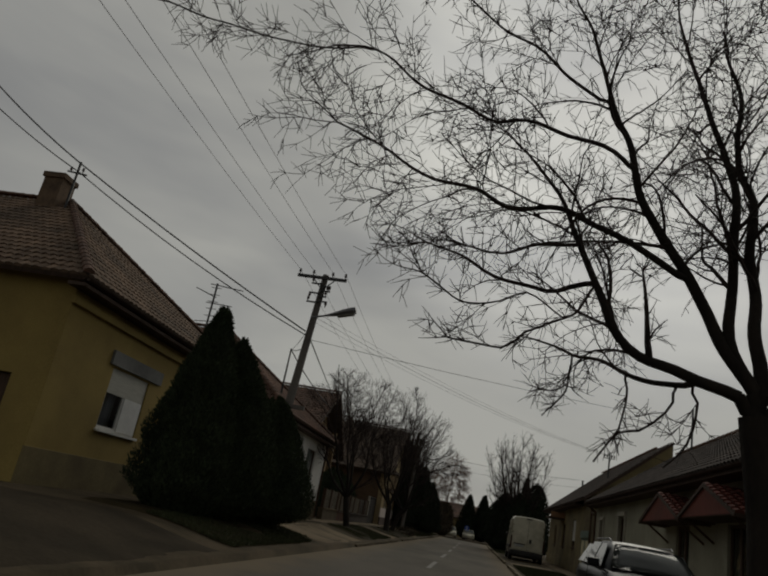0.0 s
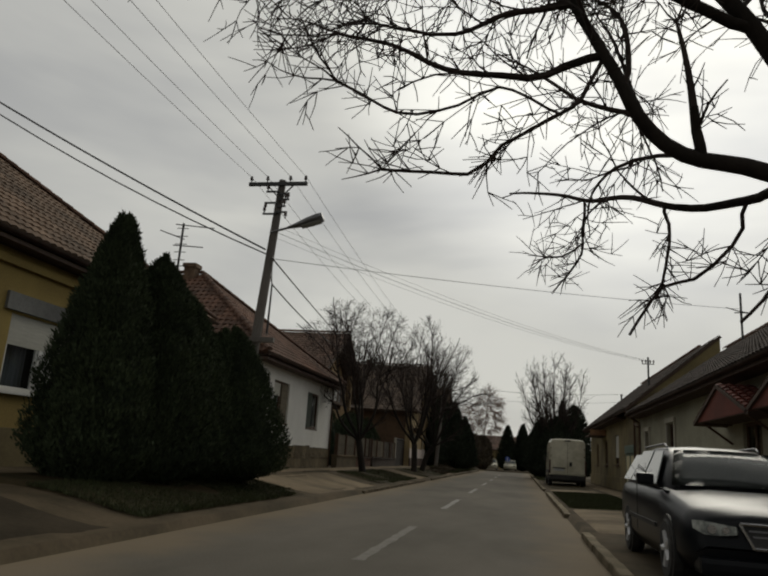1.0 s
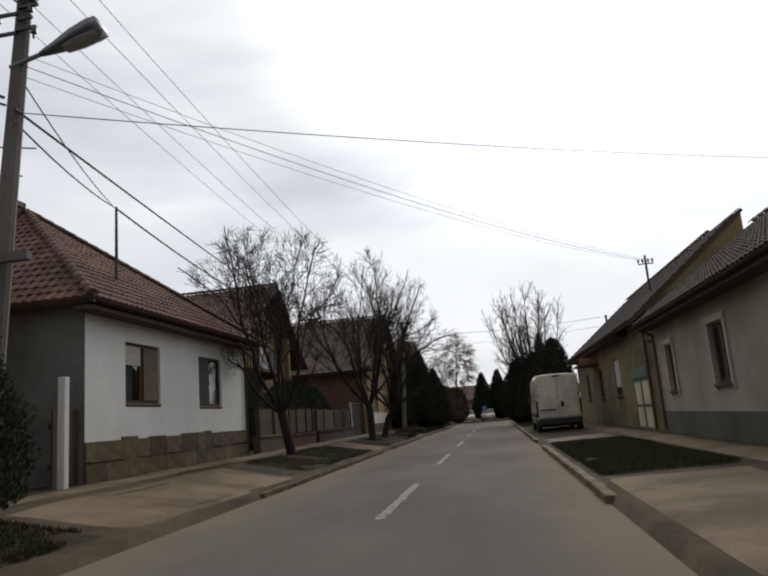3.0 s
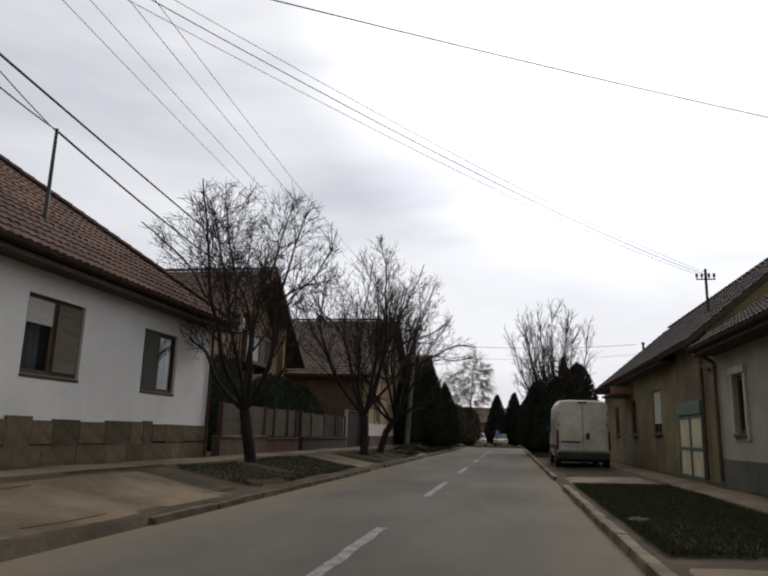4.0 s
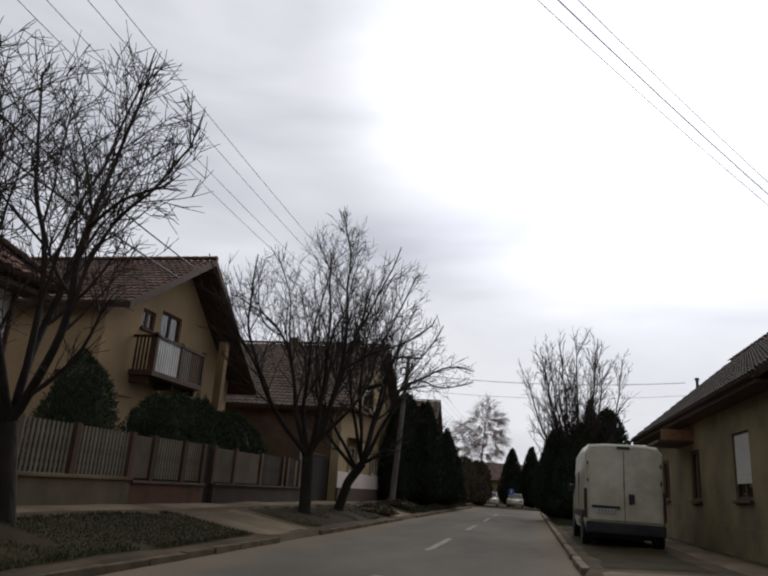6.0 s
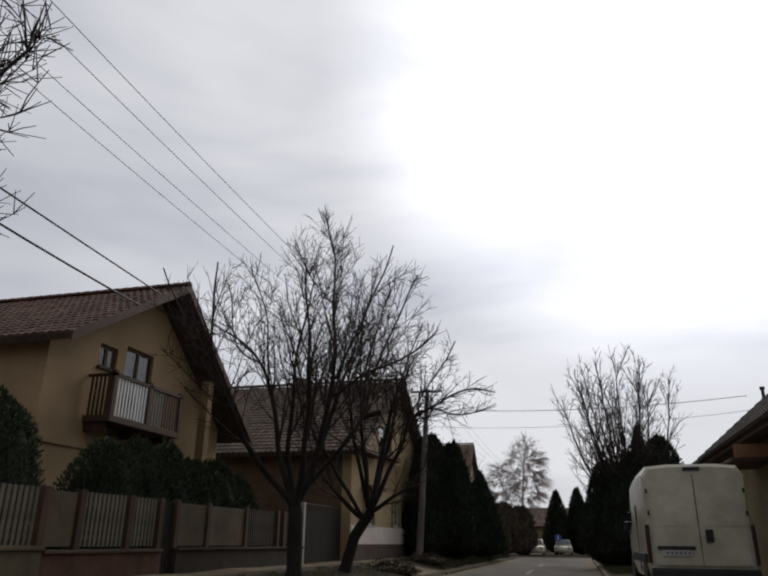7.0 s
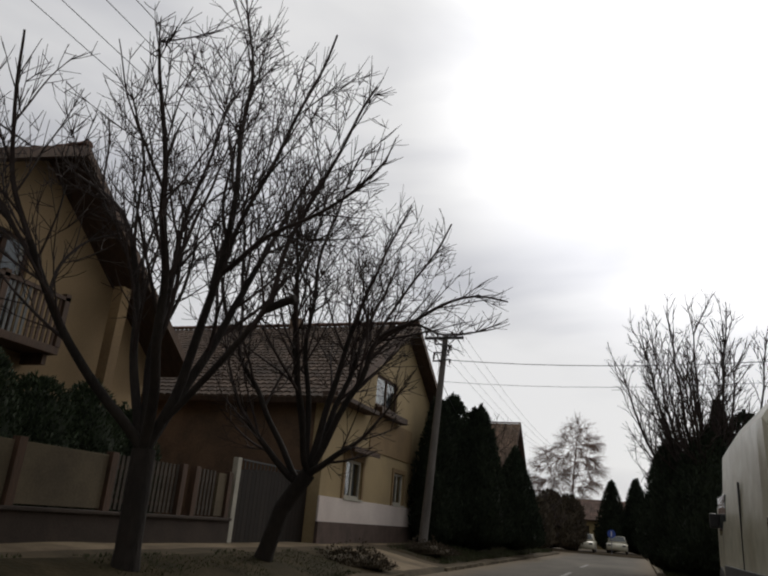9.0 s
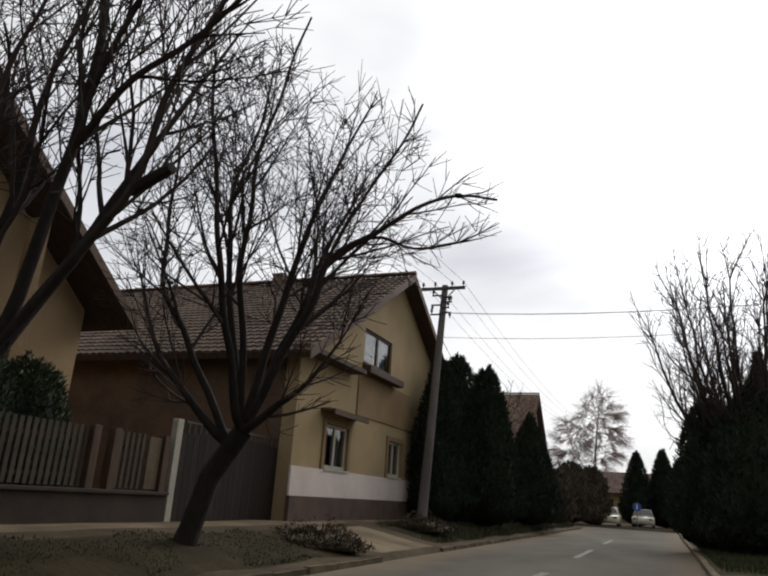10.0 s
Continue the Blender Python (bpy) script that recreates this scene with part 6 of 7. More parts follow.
evergreen("low brown-green bush on the bed edge", -5.9, 62.6, 0.3, 0.3, 0.95, 21, 4000, size=0.06, blunt=1.0, material=M_DRYBUSH, category="shrub", name="shrub")
evergreen("low dry bush at the driveway corner", -5.6, 55.3, 0.16, 0.3, 0.8, 22, 3500, size=0.06, blunt=1.0, material=M_DRYBUSH, category="shrub", name="shrub")

# ---- poles, lamp and wires ----


def insulator(parent, x, y, z):
    part("insulator", tubes(((x, y, z), (x, y, z + 0.09), 0.018), ((x, y, z + 0.09), (x, y, z + 0.2), 0.05, 0.035), sides=7), M_PORC, parent, "brown porcelain insulator")


def utility_pole(foot, top, arm, label, lamp=None, bar=False):
    p = thing("utility_pole", foot, label, "utility pole")
    f, t = Vector(foot), Vector(top)
    part("shaft", tubes((f - Vector((0, 0, 0.3)), t, 0.17, 0.105), sides=10), M_CONCRETE, p, "tapered grey concrete shaft")
    x0, x1, z = arm
    part("crossarm", boxes((x0, x1, t.y - 0.16, t.y - 0.08, z - 0.06, z + 0.04)), M_DARKMETAL, p, "dark steel crossarm")
    for k in range(4):
        insulator(p, x0 + 0.06 + (x1 - x0 - 0.12) * (0, 0.3, 0.72, 1)[k], t.y - 0.12, z + 0.03)
    part("brace", tubes(((t.x - 0.4, t.y - 0.12, z - 0.04), (t.x, t.y - 0.12, z - 0.45), 0.02), ((t.x + 0.4, t.y - 0.12, z - 0.04), (t.x, t.y - 0.12, z - 0.45), 0.02), sides=6), M_DARKMETAL, p)
    for k, (dz, s) in enumerate(((0.38, -1), (0.45, 1), (0.62, 1), (0.72, -1), (0.82, 1), (1.0, 1), (1.05, -1))):
        q = f.lerp(t, 1 - dz / (t.z - f.z))
        arm_len = (0.38, 0.26, 0.34)[k % 3]
        part("bracket", boxes((min(q.x, q.x + s * arm_len), max(q.x, q.x + s * arm_len), q.y - 0.15, q.y - 0.11, q.z - 0.03, q.z + 0.02)), M_DARKMETAL, p)
        insulator(p, q.x + s * (arm_len - 0.04), q.y - 0.13, q.z - (0.2 if k % 2 else 0))
    if bar:
        q = f.lerp(t, (4.0 - f.z) / (t.z - f.z))
        part("step_bar", boxes((q.x - 0.62, q.x + 0.62, q.y - 0.29, q.y - 0.17, 3.92, 4.05)), M_CONCRETE, p, "grey horizontal bar on the shaft")
    if lamp:
        a, b = Vector(lamp[0]), Vector(lamp[1])
        d = (b - a).normalized()
        arm_ob = part("lamp_arm", tubes((a - d * 0.1, a.lerp(b, 0.5), 0.035), sides=8), M_STEEL, p, "steel lamp bracket")
        bm = bmesh.new()
        side = Vector((-d.y, d.x, 0)).normalized()
        up = d.cross(side)
        if up.z < 0:
            up = -up
        rings = []
        for s, w, h0, h1 in ((0.30, 0.045, -0.035, 0.035), (0.48, 0.10, -0.065, 0.065), (0.72, 0.18, -0.08, 0.13), (0.93, 0.21, -0.08, 0.165), (1.03, 0.20, -0.04, 0.155)):
            c = a.lerp(b, s)
            rings.append([bm.verts.new(c + side * (w * q) + up * (h1 if r else h0) * (1 if abs(q) < 0.9 else 0.6)) for q, r in ((-1, 0), (0, 0), (1, 0), (1, 1), (0, 1), (-1, 1))])
        for r0, r1 in zip(rings, rings[1:]):
            for k in range(6):
                bm.faces.new((r0[k], r0[(k + 1) % 6], r1[(k + 1) % 6], r1[k]))
        bm.faces.new(rings[0][::-1])
        bm.faces.new(rings[-1])
        bmesh.ops.recalc_face_normals(bm, faces=bm.faces[:])
        head = part("lamp_head", bm, M_STEEL, p, "grey street lamp head with rounded hood", True)
        bm = bmesh.new()
        rr = []
        for s, w in ((0.58, 0.11), (0.75, 0.16), (0.98, 0.15)):
            c = a.lerp(b, s) - up * 0.075
            rr.append([bm.verts.new(c + side * w * math.cos(math.pi * k / 6) - up * 0.06 * math.sin(math.pi * k / 6)) for k in range(7)])
        for r0, r1 in zip(rr, rr[1:]):
            for k in range(6):
                bm.faces.new((r0[k], r0[k + 1], r1[k + 1], r1[k]))
        part("lamp_cover", bm, M_LAMPGLASS, head, "frosted lamp cover, unlit", True)
    return p


utility_pole((-7.28, 23.95, 0.35), (-6.74, 23.95, 8.66), (-7.7, -5.95, 8.52), "concrete utility pole with crossarm and street lamp", ((-6.82, 23.85, 7.08), (-5.47, 23.93, 7.5)), True)
utility_pole((-6.75, 64.7, 0.35), (-6.24, 64.7, 8.25), (-7.05, -5.5, 8.12), "leaning concrete utility pole with crossarm at the far drive")


def wire(label, a, b, sag, r=0.0055, group="overhead wires"):
    a, b = Vector(a), Vector(b)
    n = max(8, int((b - a).length / 1.5))
    p = np.array([a.lerp(b, k / n) - Vector((0, 0, 4 * sag * (k / n) * (1 - k / n))) for k in range(n + 1)])
    d = np.array((b - a).normalized())
    u = np.cross(d, (0, 0, 1.0))
    u /= np.linalg.norm(u)
    w = np.cross(u, d)
    ring = np.array([u * math.cos(k * math.tau / 5) + w * math.sin(k * math.tau / 5) for k in range(5)]) * r
    v = (p[:, None] + ring[None] - np.array(a)).reshape(-1, 3)
    f = [(5 * j + k, 5 * j + (k + 1) % 5, 5 * j + 5 + (k + 1) % 5, 5 * j + 5 + k) for j in range(n) for k in range(5)]
    ob = new("overhead_wire", from_arrays("overhead_wire", v.tolist(), f, M_WIRE))
    ob.matrix_basis = Matrix.Translation(a)
    return tagged(ob, label, "wire", group)


for k, q in enumerate((0, 0.3, 0.72, 1)):
    x1, x2 = -7.64 + 1.63 * q, -6.99 + 1.43 * q
    wire("thin bare conductor between utility poles", (x1, 23.83, 8.72), (x2, 64.58, 8.32), 0.7, 0.0062)
    wire("thin bare conductor between utility poles", (x1, 23.83, 8.72), (x1 - 0.2, -16, 9.0), 0.6, 0.0062)
    wire("thin bare conductor between utility poles", (x2, 64.58, 8.32), (x2 + 0.3, 105, 8.1), 0.7, 0.0062)
wire("thick black service cable to the ochre house", (-6.98, 23.82, 6.55), (-15.1, 21.0, 10.45), 0.1, 0.026, "service cables")
wire("black service cable to the ochre house", (-6.95, 23.82, 6.42), (-15.1, 21.0, 10.15), 0.22, 0.02, "service cables")
wire("thick black service cable along the roofs", (-15.1, 21.0, 10.45), (-19.0, 20.2, 13.0), 0.1, 0.026, "service cables")
wire("black service cable along the roofs", (-15.1, 21.0, 10.15), (-19.0, 20.2, 12.3), 0.1, 0.02, "service cables")
br = thing("roof_bracket", (-15.1, 21.0, 8.8), "steel cable bracket beside the chimney", "bracket")
part("bracket_tube", tubes(((-15.1, 21.0, 8.6), (-15.1, 21.0, 10.5), 0.04), sides=6), M_DARKMETAL, br)
part("bracket_arm", tubes(((-15.4, 20.9, 10.08), (-14.8, 21.1, 10.08), 0.03), sides=6), M_DARKMETAL, br)
for q in (-15.35, -14.9):
    insulator(br, q, 20.98, 10.08)
wire("black service cable to the white house mast", (-6.75, 23.75, 6.1), (-9.85, 31.9, 7.58), 0.12, 0.016, "service cables")
wire("twisted service cable from the roof mast", (-9.85, 31.9, 7.58), (-11.2, 47.9, 7.45), 0.2, 0.028, "service cables")
wire("black service cable along the street", (-6.75, 23.75, 6.3), (-11.2, 49.0, 8.11), 0.05, 0.022, "service cables")
for k in range(3):
    wire("thin wire across the street to a roof mast", (-6.85 + 0.1 * k, 23.85, 6.95 + 0.13 * k), (6.2 + 0.2 * k, 43.1, 6.7), 0.4, (0.0045, 0.007, 0.0045)[k], "street crossing wires")
for k in range(2):
    wire("thin wire across the street from the far pole", (-6.25, 64.6, 7.25 - 0.85 * k), (7.5, 62.5, 6.9 - 0.6 * k), 0.3, (0.013, 0.008)[k], "street crossing wires")
wire("loose cable hanging at the far pole", (-6.35, 64.6, 6.5), (-9.9, 104, 6.6), 1.6, 0.012)

wire("thin wire from the pole to a roof mast", (-6.85, 23.85, 6.3), (8.6, 35.3, 7.75), 0.12, 0.0085, "street crossing wires")
wire("thin cable from the lamp bracket to the roof mast", (-6.8, 23.85, 6.95), (-9.85, 31.9, 7.55), 0.15, 0.012, "service cables")
# roof aerials
rp = thing("ridge_mast", (8.6, 35.3, 6.4), "thin service mast on the ridge of the low house", "mast")
part("mast_tube", tubes(((8.6, 35.3, 6.35), (8.6, 35.3, 8.4), 0.045)), M_DARKMETAL, rp)
part("mast_arm", tubes(((8.35, 35.3, 7.6), (8.85, 35.3, 7.6), 0.02), sides=6), M_DARKMETAL, rp)
AX, AY = -14.6, 32.8
ae = thing("tv_aerial", (AX, AY, 7.8), "old metal rooftop aerial with dipole arms", "aerial")
part("mast", tubes(((AX, AY, 7.7), (AX, AY, 10.5), 0.05)), M_DARKMETAL, ae)
for z, l in ((10.35, 1.4), (9.4, 1.0)):
    part("boom", tubes(((AX - 0.2, AY - 0.3, z), (AX + l * 0.8, AY + l * 0.5, z + 0.15), 0.026), sides=5), M_DARKMETAL, ae)
part("boom", tubes(((AX - 0.85, AY - 0.4, 10.05), (AX + 0.1, AY + 0.05, 9.78), 0.024), sides=5), M_DARKMETAL, ae)
part("boom", tubes(((AX - 0.55, AY - 0.3, 8.4), (AX + 0.4, AY + 0.15, 8.62), 0.02), sides=5), M_DARKMETAL, ae)
for k in range(5):
    z = 8.8 + 0.36 * k
    part("element", tubes(((AX - 0.22, AY - 0.1, z), (AX + 0.22, AY + 0.1, z + 0.05), 0.018), sides=5), M_DARKMETAL, ae)
rm = thing("roof_mast", (6.4, 43.1, 5.0), "service mast with insulators on the low roof", "mast")
part("mast_tube", tubes(((6.4, 43.1, 4.7), (6.4, 43.1, 6.9), 0.045)), M_DARKMETAL, rm)
part("mast_arm", tubes(((6.1, 43.1, 6.55), (6.7, 43.1, 6.55), 0.022), sides=6), M_DARKMETAL, rm)
for x in (6.12, 6.28, 6.5, 6.66):
    insulator(rm, x, 43.1, 6.55)
vp = thing("vent_pipe", (7.3, 59.3, 5.2), "thin dark vent pipe on the low roof", "vent pipe")
part("pipe", tubes(((7.3, 59.3, 5.2), (7.3, 59.3, 6.5), 0.06), ((7.3, 59.3, 6.5), (7.3, 59.3, 6.6), 0.09), sides=8), M_DARKMETAL, vp)

# ---- vehicles ----


def loft(sections, cap=True):
    """A skin through closed rings of points."""
    bm = bmesh.new()
    rings = [[bm.verts.new(p) for p in s] for s in sections]
    n = len(rings[0])
    for r0, r1 in zip(rings, rings[1:]):
        for k in range(n):
            bm.faces.new((r0[k], r0[(k + 1) % n], r1[(k + 1) % n], r1[k]))
    if cap:
        bm.faces.new(rings[0][::-1])
        bm.faces.new(rings[-1])
    bmesh.ops.recalc_face_normals(bm, faces=bm.faces[:])
    return bm


def wheel(parent, x, y, z, r, side, w=0.2):
    bm = bmesh.new()
    prof = [(-w / 2, r * 0.62), (-w / 2, r * 0.94), (-w * 0.36, r), (w * 0.36, r), (w / 2, r * 0.94), (w / 2, r * 0.62)]
    n = 24
    rings = [[bm.verts.new((x + a, y + math.cos(k * math.tau / n) * q, z + math.sin(k * math.tau / n) * q)) for a, q in prof] for k in range(n)]
    for k in range(n):
        for j in range(len(prof) - 1):
            bm.faces.new((rings[k][j], rings[k][j + 1], rings[(k + 1) % n][j + 1], rings[(k + 1) % n][j]))
    bmesh.ops.recalc_face_normals(bm, faces=bm.faces[:])
    wh_ob = part("wheel", bm, M_TYRE, parent, "black tyre")
    bm = bmesh.new()
    xo = x + side * w * 0.46
    tube(bm, (x - side * w * 0.3, y, z), (xo - side * 0.05, y, z), r * 0.63, sides=20)
    for k in range(5):
        a = k * math.tau / 5
        c = Vector((xo - side * 0.02, y + math.cos(a) * r * 0.34, z + math.sin(a) * r * 0.34))
        tube(bm, (xo - side * 0.02, y + math.cos(a) * r * 0.1, z + math.sin(a) * r * 0.1), (xo - side * 0.02, y + math.cos(a) * r * 0.6, z + math.sin(a) * r * 0.6), 0.035, 0.045, sides=6)
    tube(bm, (xo - side * 0.05, y, z), (xo, y, z), r * 0.16, sides=10)
    part("rim", bm, M_RIM, wh_ob, "silver spoked rim")


def van():
    cx, yr, g = 2.72, 47.3, 0.10
    v = thing("van", (cx, yr + 2.7, g), "tall white delivery van with dirty paint, parked by the kerb", "van")

    def ring(y, half, top, roof_half, belly=0.42):
        pts = [(half * 0.94, belly), (half, belly + 0.22), (half, 1.25), (half * 0.985, 1.7), (roof_half + 0.06, top - 0.22), (roof_half - 0.06, top - 0.04), (roof_half * 0.5, top)]
        left = [(cx - a, y, g + z) for a, z in pts]
        right = [(cx + a, y, g + z) for a, z in pts[::-1]]
        return left + right
    secs = [ring(yr + 0.10, 0.93, 2.56, 0.88), ring(yr + 0.16, 0.98, 2.62, 0.91), ring(yr + 0.5, 1.0, 2.64, 0.92), ring(yr + 2.6, 1.02, 2.66, 0.92), ring(yr + 3.9, 1.02, 2.62, 0.90),
            ring(yr + 4.3, 1.01, 2.45, 0.78), ring(yr + 4.9, 1.0, 1.62, 0.8), ring(yr + 5.4, 0.95, 1.28, 0.75), ring(yr + 5.6, 0.85, 0.95, 0.66)]
    body = part("body", loft(secs), M_VANWHITE, v, "dirty white painted body", True)
    body.data.polygons.foreach_set("use_smooth", [False] * len(body.data.polygons))
    y0 = yr + 0.06
    for s, nm in ((-1, "rear_door"), (1, "rear_door")):
        a, b = (cx - 0.88, cx - 0.007) if s < 0 else (cx + 0.007, cx + 0.88)
        bm = bmesh.new()
        tl = 0.03
        sheet(bm, [(a, y0, g + 0.68), (b, y0, g + 0.68), (b - (tl if s > 0 else 0), y0 + 0.05, g + 2.42), (a + (tl if s < 0 else 0), y0 + 0.05, g + 2.42)], (0, 0.05, 0))
        bmesh.ops.bevel(bm, geom=bm.edges[:], offset=0.015, segments=2, affect="EDGES")
        door = part(nm, bm, M_VANWHITE, v, "dirty white rear door")
        for z in (1.62, 2.05):
            part("hinge", boxes((cx + s * 0.91 - 0.018, cx + s * 0.91 + 0.018, y0 - 0.008, y0 + 0.1, g + z, g + z + 0.09), bevel=0.008), M_BLACKPL, door)
        for z in (1.42,):
            part("crease", boxes((a + 0.06, b - 0.06, y0 - 0.005 + (z - 0.68) * 0.029, y0 + (z - 0.68) * 0.029 + 0.012, g + z, g + z + 0.02)), M_VANWHITE, door)
    part("door_handle", boxes((cx + 0.1, cx + 0.24, y0 - 0.03, y0 + 0.02, g + 1.13, g + 1.36), bevel=0.015), M_BLACKPL, v, "black door handle recess")
    plate = part("plate_recess", boxes((cx - 0.82, cx - 0.12, y0 - 0.03, y0 + 0.02, g + 0.985, g + 1.045), bevel=0.012), M_BLACKPL, v, "black grip bar over the plate on the left door")
    part("number_plate", boxes((cx - 0.74, cx - 0.2, y0 - 0.016, y0 - 0.004, g + 0.86, g + 0.97)), M_PLATE, plate, "pale plate with dark bars")
    for k in range(6):
        part("plate_bar", boxes((cx - 0.66 + 0.08 * k, cx - 0.62 + 0.08 * k, y0 - 0.021, y0 - 0.0165, g + 0.89, g + 0.945)), M_STEEL, plate)
    part("bumper", boxes((cx - 0.97, cx + 0.97, yr - 0.05, yr + 0.3, g + 0.36, g + 0.64), bevel=0.05), M_BLACKPL, v, "black plastic rear bumper")
    part("underbody", boxes((cx - 0.8, cx + 0.8, yr + 0.3, yr + 5.2, g + 0.25, g + 0.45)), M_BLACKPL, v)
    for s in (-1, 1):
        part("tail_lamp", boxes((min(cx + s * 0.93, cx + s * 1.005), max(cx + s * 0.93, cx + s * 1.005), y0 - 0.01, y0 + 0.16, g + 0.72, g + 1.45), bevel=0.02), M_REDLAMP, v, "tall dark red tail lamp")
        part("side_moulding", boxes((cx + s * 1.01 - 0.03, cx + s * 1.01 + 0.03, yr + 0.4, yr + 3.9, g + 0.72, g + 0.9), bevel=0.012), M_BLACKPL, v, "black side moulding")
        part("mirror", boxes((min(cx + s * 1.01, cx + s * 1.15), max(cx + s * 1.01, cx + s * 1.15), yr + 4.4, yr + 4.5, g + 1.4, g + 1.62), bevel=0.04), M_BLACKPL, v, "black door mirror")
        part("side_window", boxes((min(cx + s * 0.98, cx + s * 1.012), max(cx + s * 0.98, cx + s * 1.012), yr + 3.55, yr + 4.5, g + 1.3, g + 1.85), bevel=0.01), M_DARKGLASS, v, "dark cab window")
        part("panel_seam", boxes((min(cx + s * 1.0, cx + s * 1.024), max(cx + s * 1.0, cx + s * 1.024), yr + 2.0, yr + 2.02, g + 0.5, g + 1.9)), M_BLACKPL, v)
        for y in (yr + 0.95, yr + 4.55):
            wheel(v, cx + s * 0.9, y, g + 0.34, 0.34, s)
            part("wheel_arch", tubes(((cx + s * 0.97, y, g + 0.42), (cx + s * 1.022, y, g + 0.42), 0.44), sides=20), M_BLACKPL, v)
    part("brake_light", boxes((cx - 0.16, cx + 0.16, y0 + 0.01, y0 + 0.12, g + 2.49, g + 2.56), bevel=0.01), M_BLACKPL, v, "high brake lamp")
    part("door_gap", boxes((cx - 0.006, cx + 0.006, y0 + 0.03, y0 + 0.1, g + 0.68, g + 2.42)), M_BLACKPL, v)
    bm = bmesh.new()
    sheet(bm, [(cx - 0.78, yr + 4.9, g + 1.63), (cx + 0.78, yr + 4.9, g + 1.63), (cx + 0.7, yr + 4.36, g + 2.4), (cx - 0.7, yr + 4.36, g + 2.4)], (0, 0.03, 0.02))
    part("windscreen", bm, M_DARKGLASS, v, "dark windscreen")
    return v


van()


def car():
    cx, yf, g = 2.55, 14.0, 0.12
    c = thing("car", (cx, yf + 2.35, g), "black estate car with chrome grille parked by the kerb", "car")
    # lower body: y, half width, sill, hood or deck height
    secs = []
    for y, hw, lo, belt, deck in ((0.0, 0.70, 0.32, 0.58, 0.69), (0.10, 0.80, 0.24, 0.64, 0.75), (0.45, 0.87, 0.22, 0.70, 0.82), (1.25, 0.895, 0.2, 0.80, 0.93), (1.5, 0.90, 0.2, 0.86, 0.97), (2.6, 0.905, 0.2, 0.90, 0.98), (3.9, 0.90, 0.22, 0.92, 0.99), (4.5, 0.86, 0.28, 0.90, 0.98), (4.72, 0.76, 0.36, 0.84, 0.92)):
        pts = [(hw * 0.93, lo), (hw, lo + 0.14), (hw * 1.0, belt - 0.14), (hw * 0.955, belt), (hw * 0.86, deck - 0.02), (hw * 0.4, deck + 0.02)]
        secs.append([(cx - a, yf + y, g + z) for a, z in pts] + [(cx + a, yf + y, g + z) for a, z in pts[::-1]])
    bm = loft(secs)
    part("body", bm, M_CARPAINT, c, "glossy black painted body", True)
    secs = []
    for y, hb, zb, ht, zt in ((1.30, 0.80, 0.92, 0.76, 0.94), (2.12, 0.82, 0.95, 0.585, 1.40), (2.5, 0.82, 0.95, 0.60, 1.455), (3.3, 0.82, 0.96, 0.60, 1.46), (4.1, 0.80, 0.96, 0.57, 1.42), (4.45, 0.78, 0.95, 0.54, 1.34), (4.70, 0.74, 0.92, 0.66, 0.96)):
        pts = [(hb, zb), (ht + 0.04, zt - 0.08), (ht - 0.06, zt - 0.01), (ht * 0.4, zt + 0.015)]
        secs.append([(cx - a, yf + y, g + z) for a, z in pts] + [(cx + a, yf + y, g + z) for a, z in pts[::-1]])
    part("cabin", loft(secs), M_CARPAINT, c, "black roof and pillars", True)
    bm = bmesh.new()
    rows = []
    for j in range(7):
        v = j / 6
        rows.append([bm.verts.new((cx + u * (0.74 - 0.185 * v), yf + 1.33 + 0.735 * v - 0.05 * (1 - u * u), g + 0.985 + 0.42 * v + 0.03 * math.sin(math.pi * v) + 0.02 * (1 - u * u))) for u in (-1, -0.8, -0.55, -0.28, 0, 0.28, 0.55, 0.8, 1)])
    for j in range(6):
        for k in range(8):
            bm.faces.new((rows[j][k], rows[j][k + 1], rows[j + 1][k + 1], rows[j + 1][k]))
    bmesh.ops.solidify(bm, geom=bm.faces[:], thickness=0.01)
    part("windscreen", bm, M_DARKGLASS, c, "windscreen reflecting bare branches", True)
    for s in (-1, 1):
        for ya, yb, za, zb in ((1.75, 2.72, 0.975, 1.385), (2.80, 3.65, 0.98, 1.40), (3.72, 4.4, 0.985, 1.35)):
            xa, xb = cx + s * 0.828, cx + s * 0.648
            lead = 0.42 if ya < 2 else 0.0
            bm = bmesh.new()
            sheet(bm, [(xa, yf + ya, g + za), (xa, yf + yb, g + za), (xb, yf + yb - (0.12 if ya > 3.5 else 0), g + zb), (xb, yf + ya + lead, g + zb)], (s * 0.012, 0, 0.006))
            part("side_window", bm, M_DARKGLASS, c, "dark side window")
        part("roof_rail", tubes(((cx + s * 0.555, yf + 2.45, g + 1.45), (cx + s * 0.565, yf + 2.6, g + 1.495), 0.014), ((cx + s * 0.565, yf + 2.6, g + 1.495), (cx + s * 0.55, yf + 4.1, g + 1.475), 0.014), sides=6), M_STEEL, c, "silver roof rail")
        part("door_mirror", boxes((min(cx + s * 0.86, cx + s * 1.06), max(cx + s * 0.86, cx + s * 1.06), yf + 1.72, yf + 1.85, g + 0.96, g + 1.1), bevel=0.035), M_CARPAINT, c, "black door mirror")
        cols = []
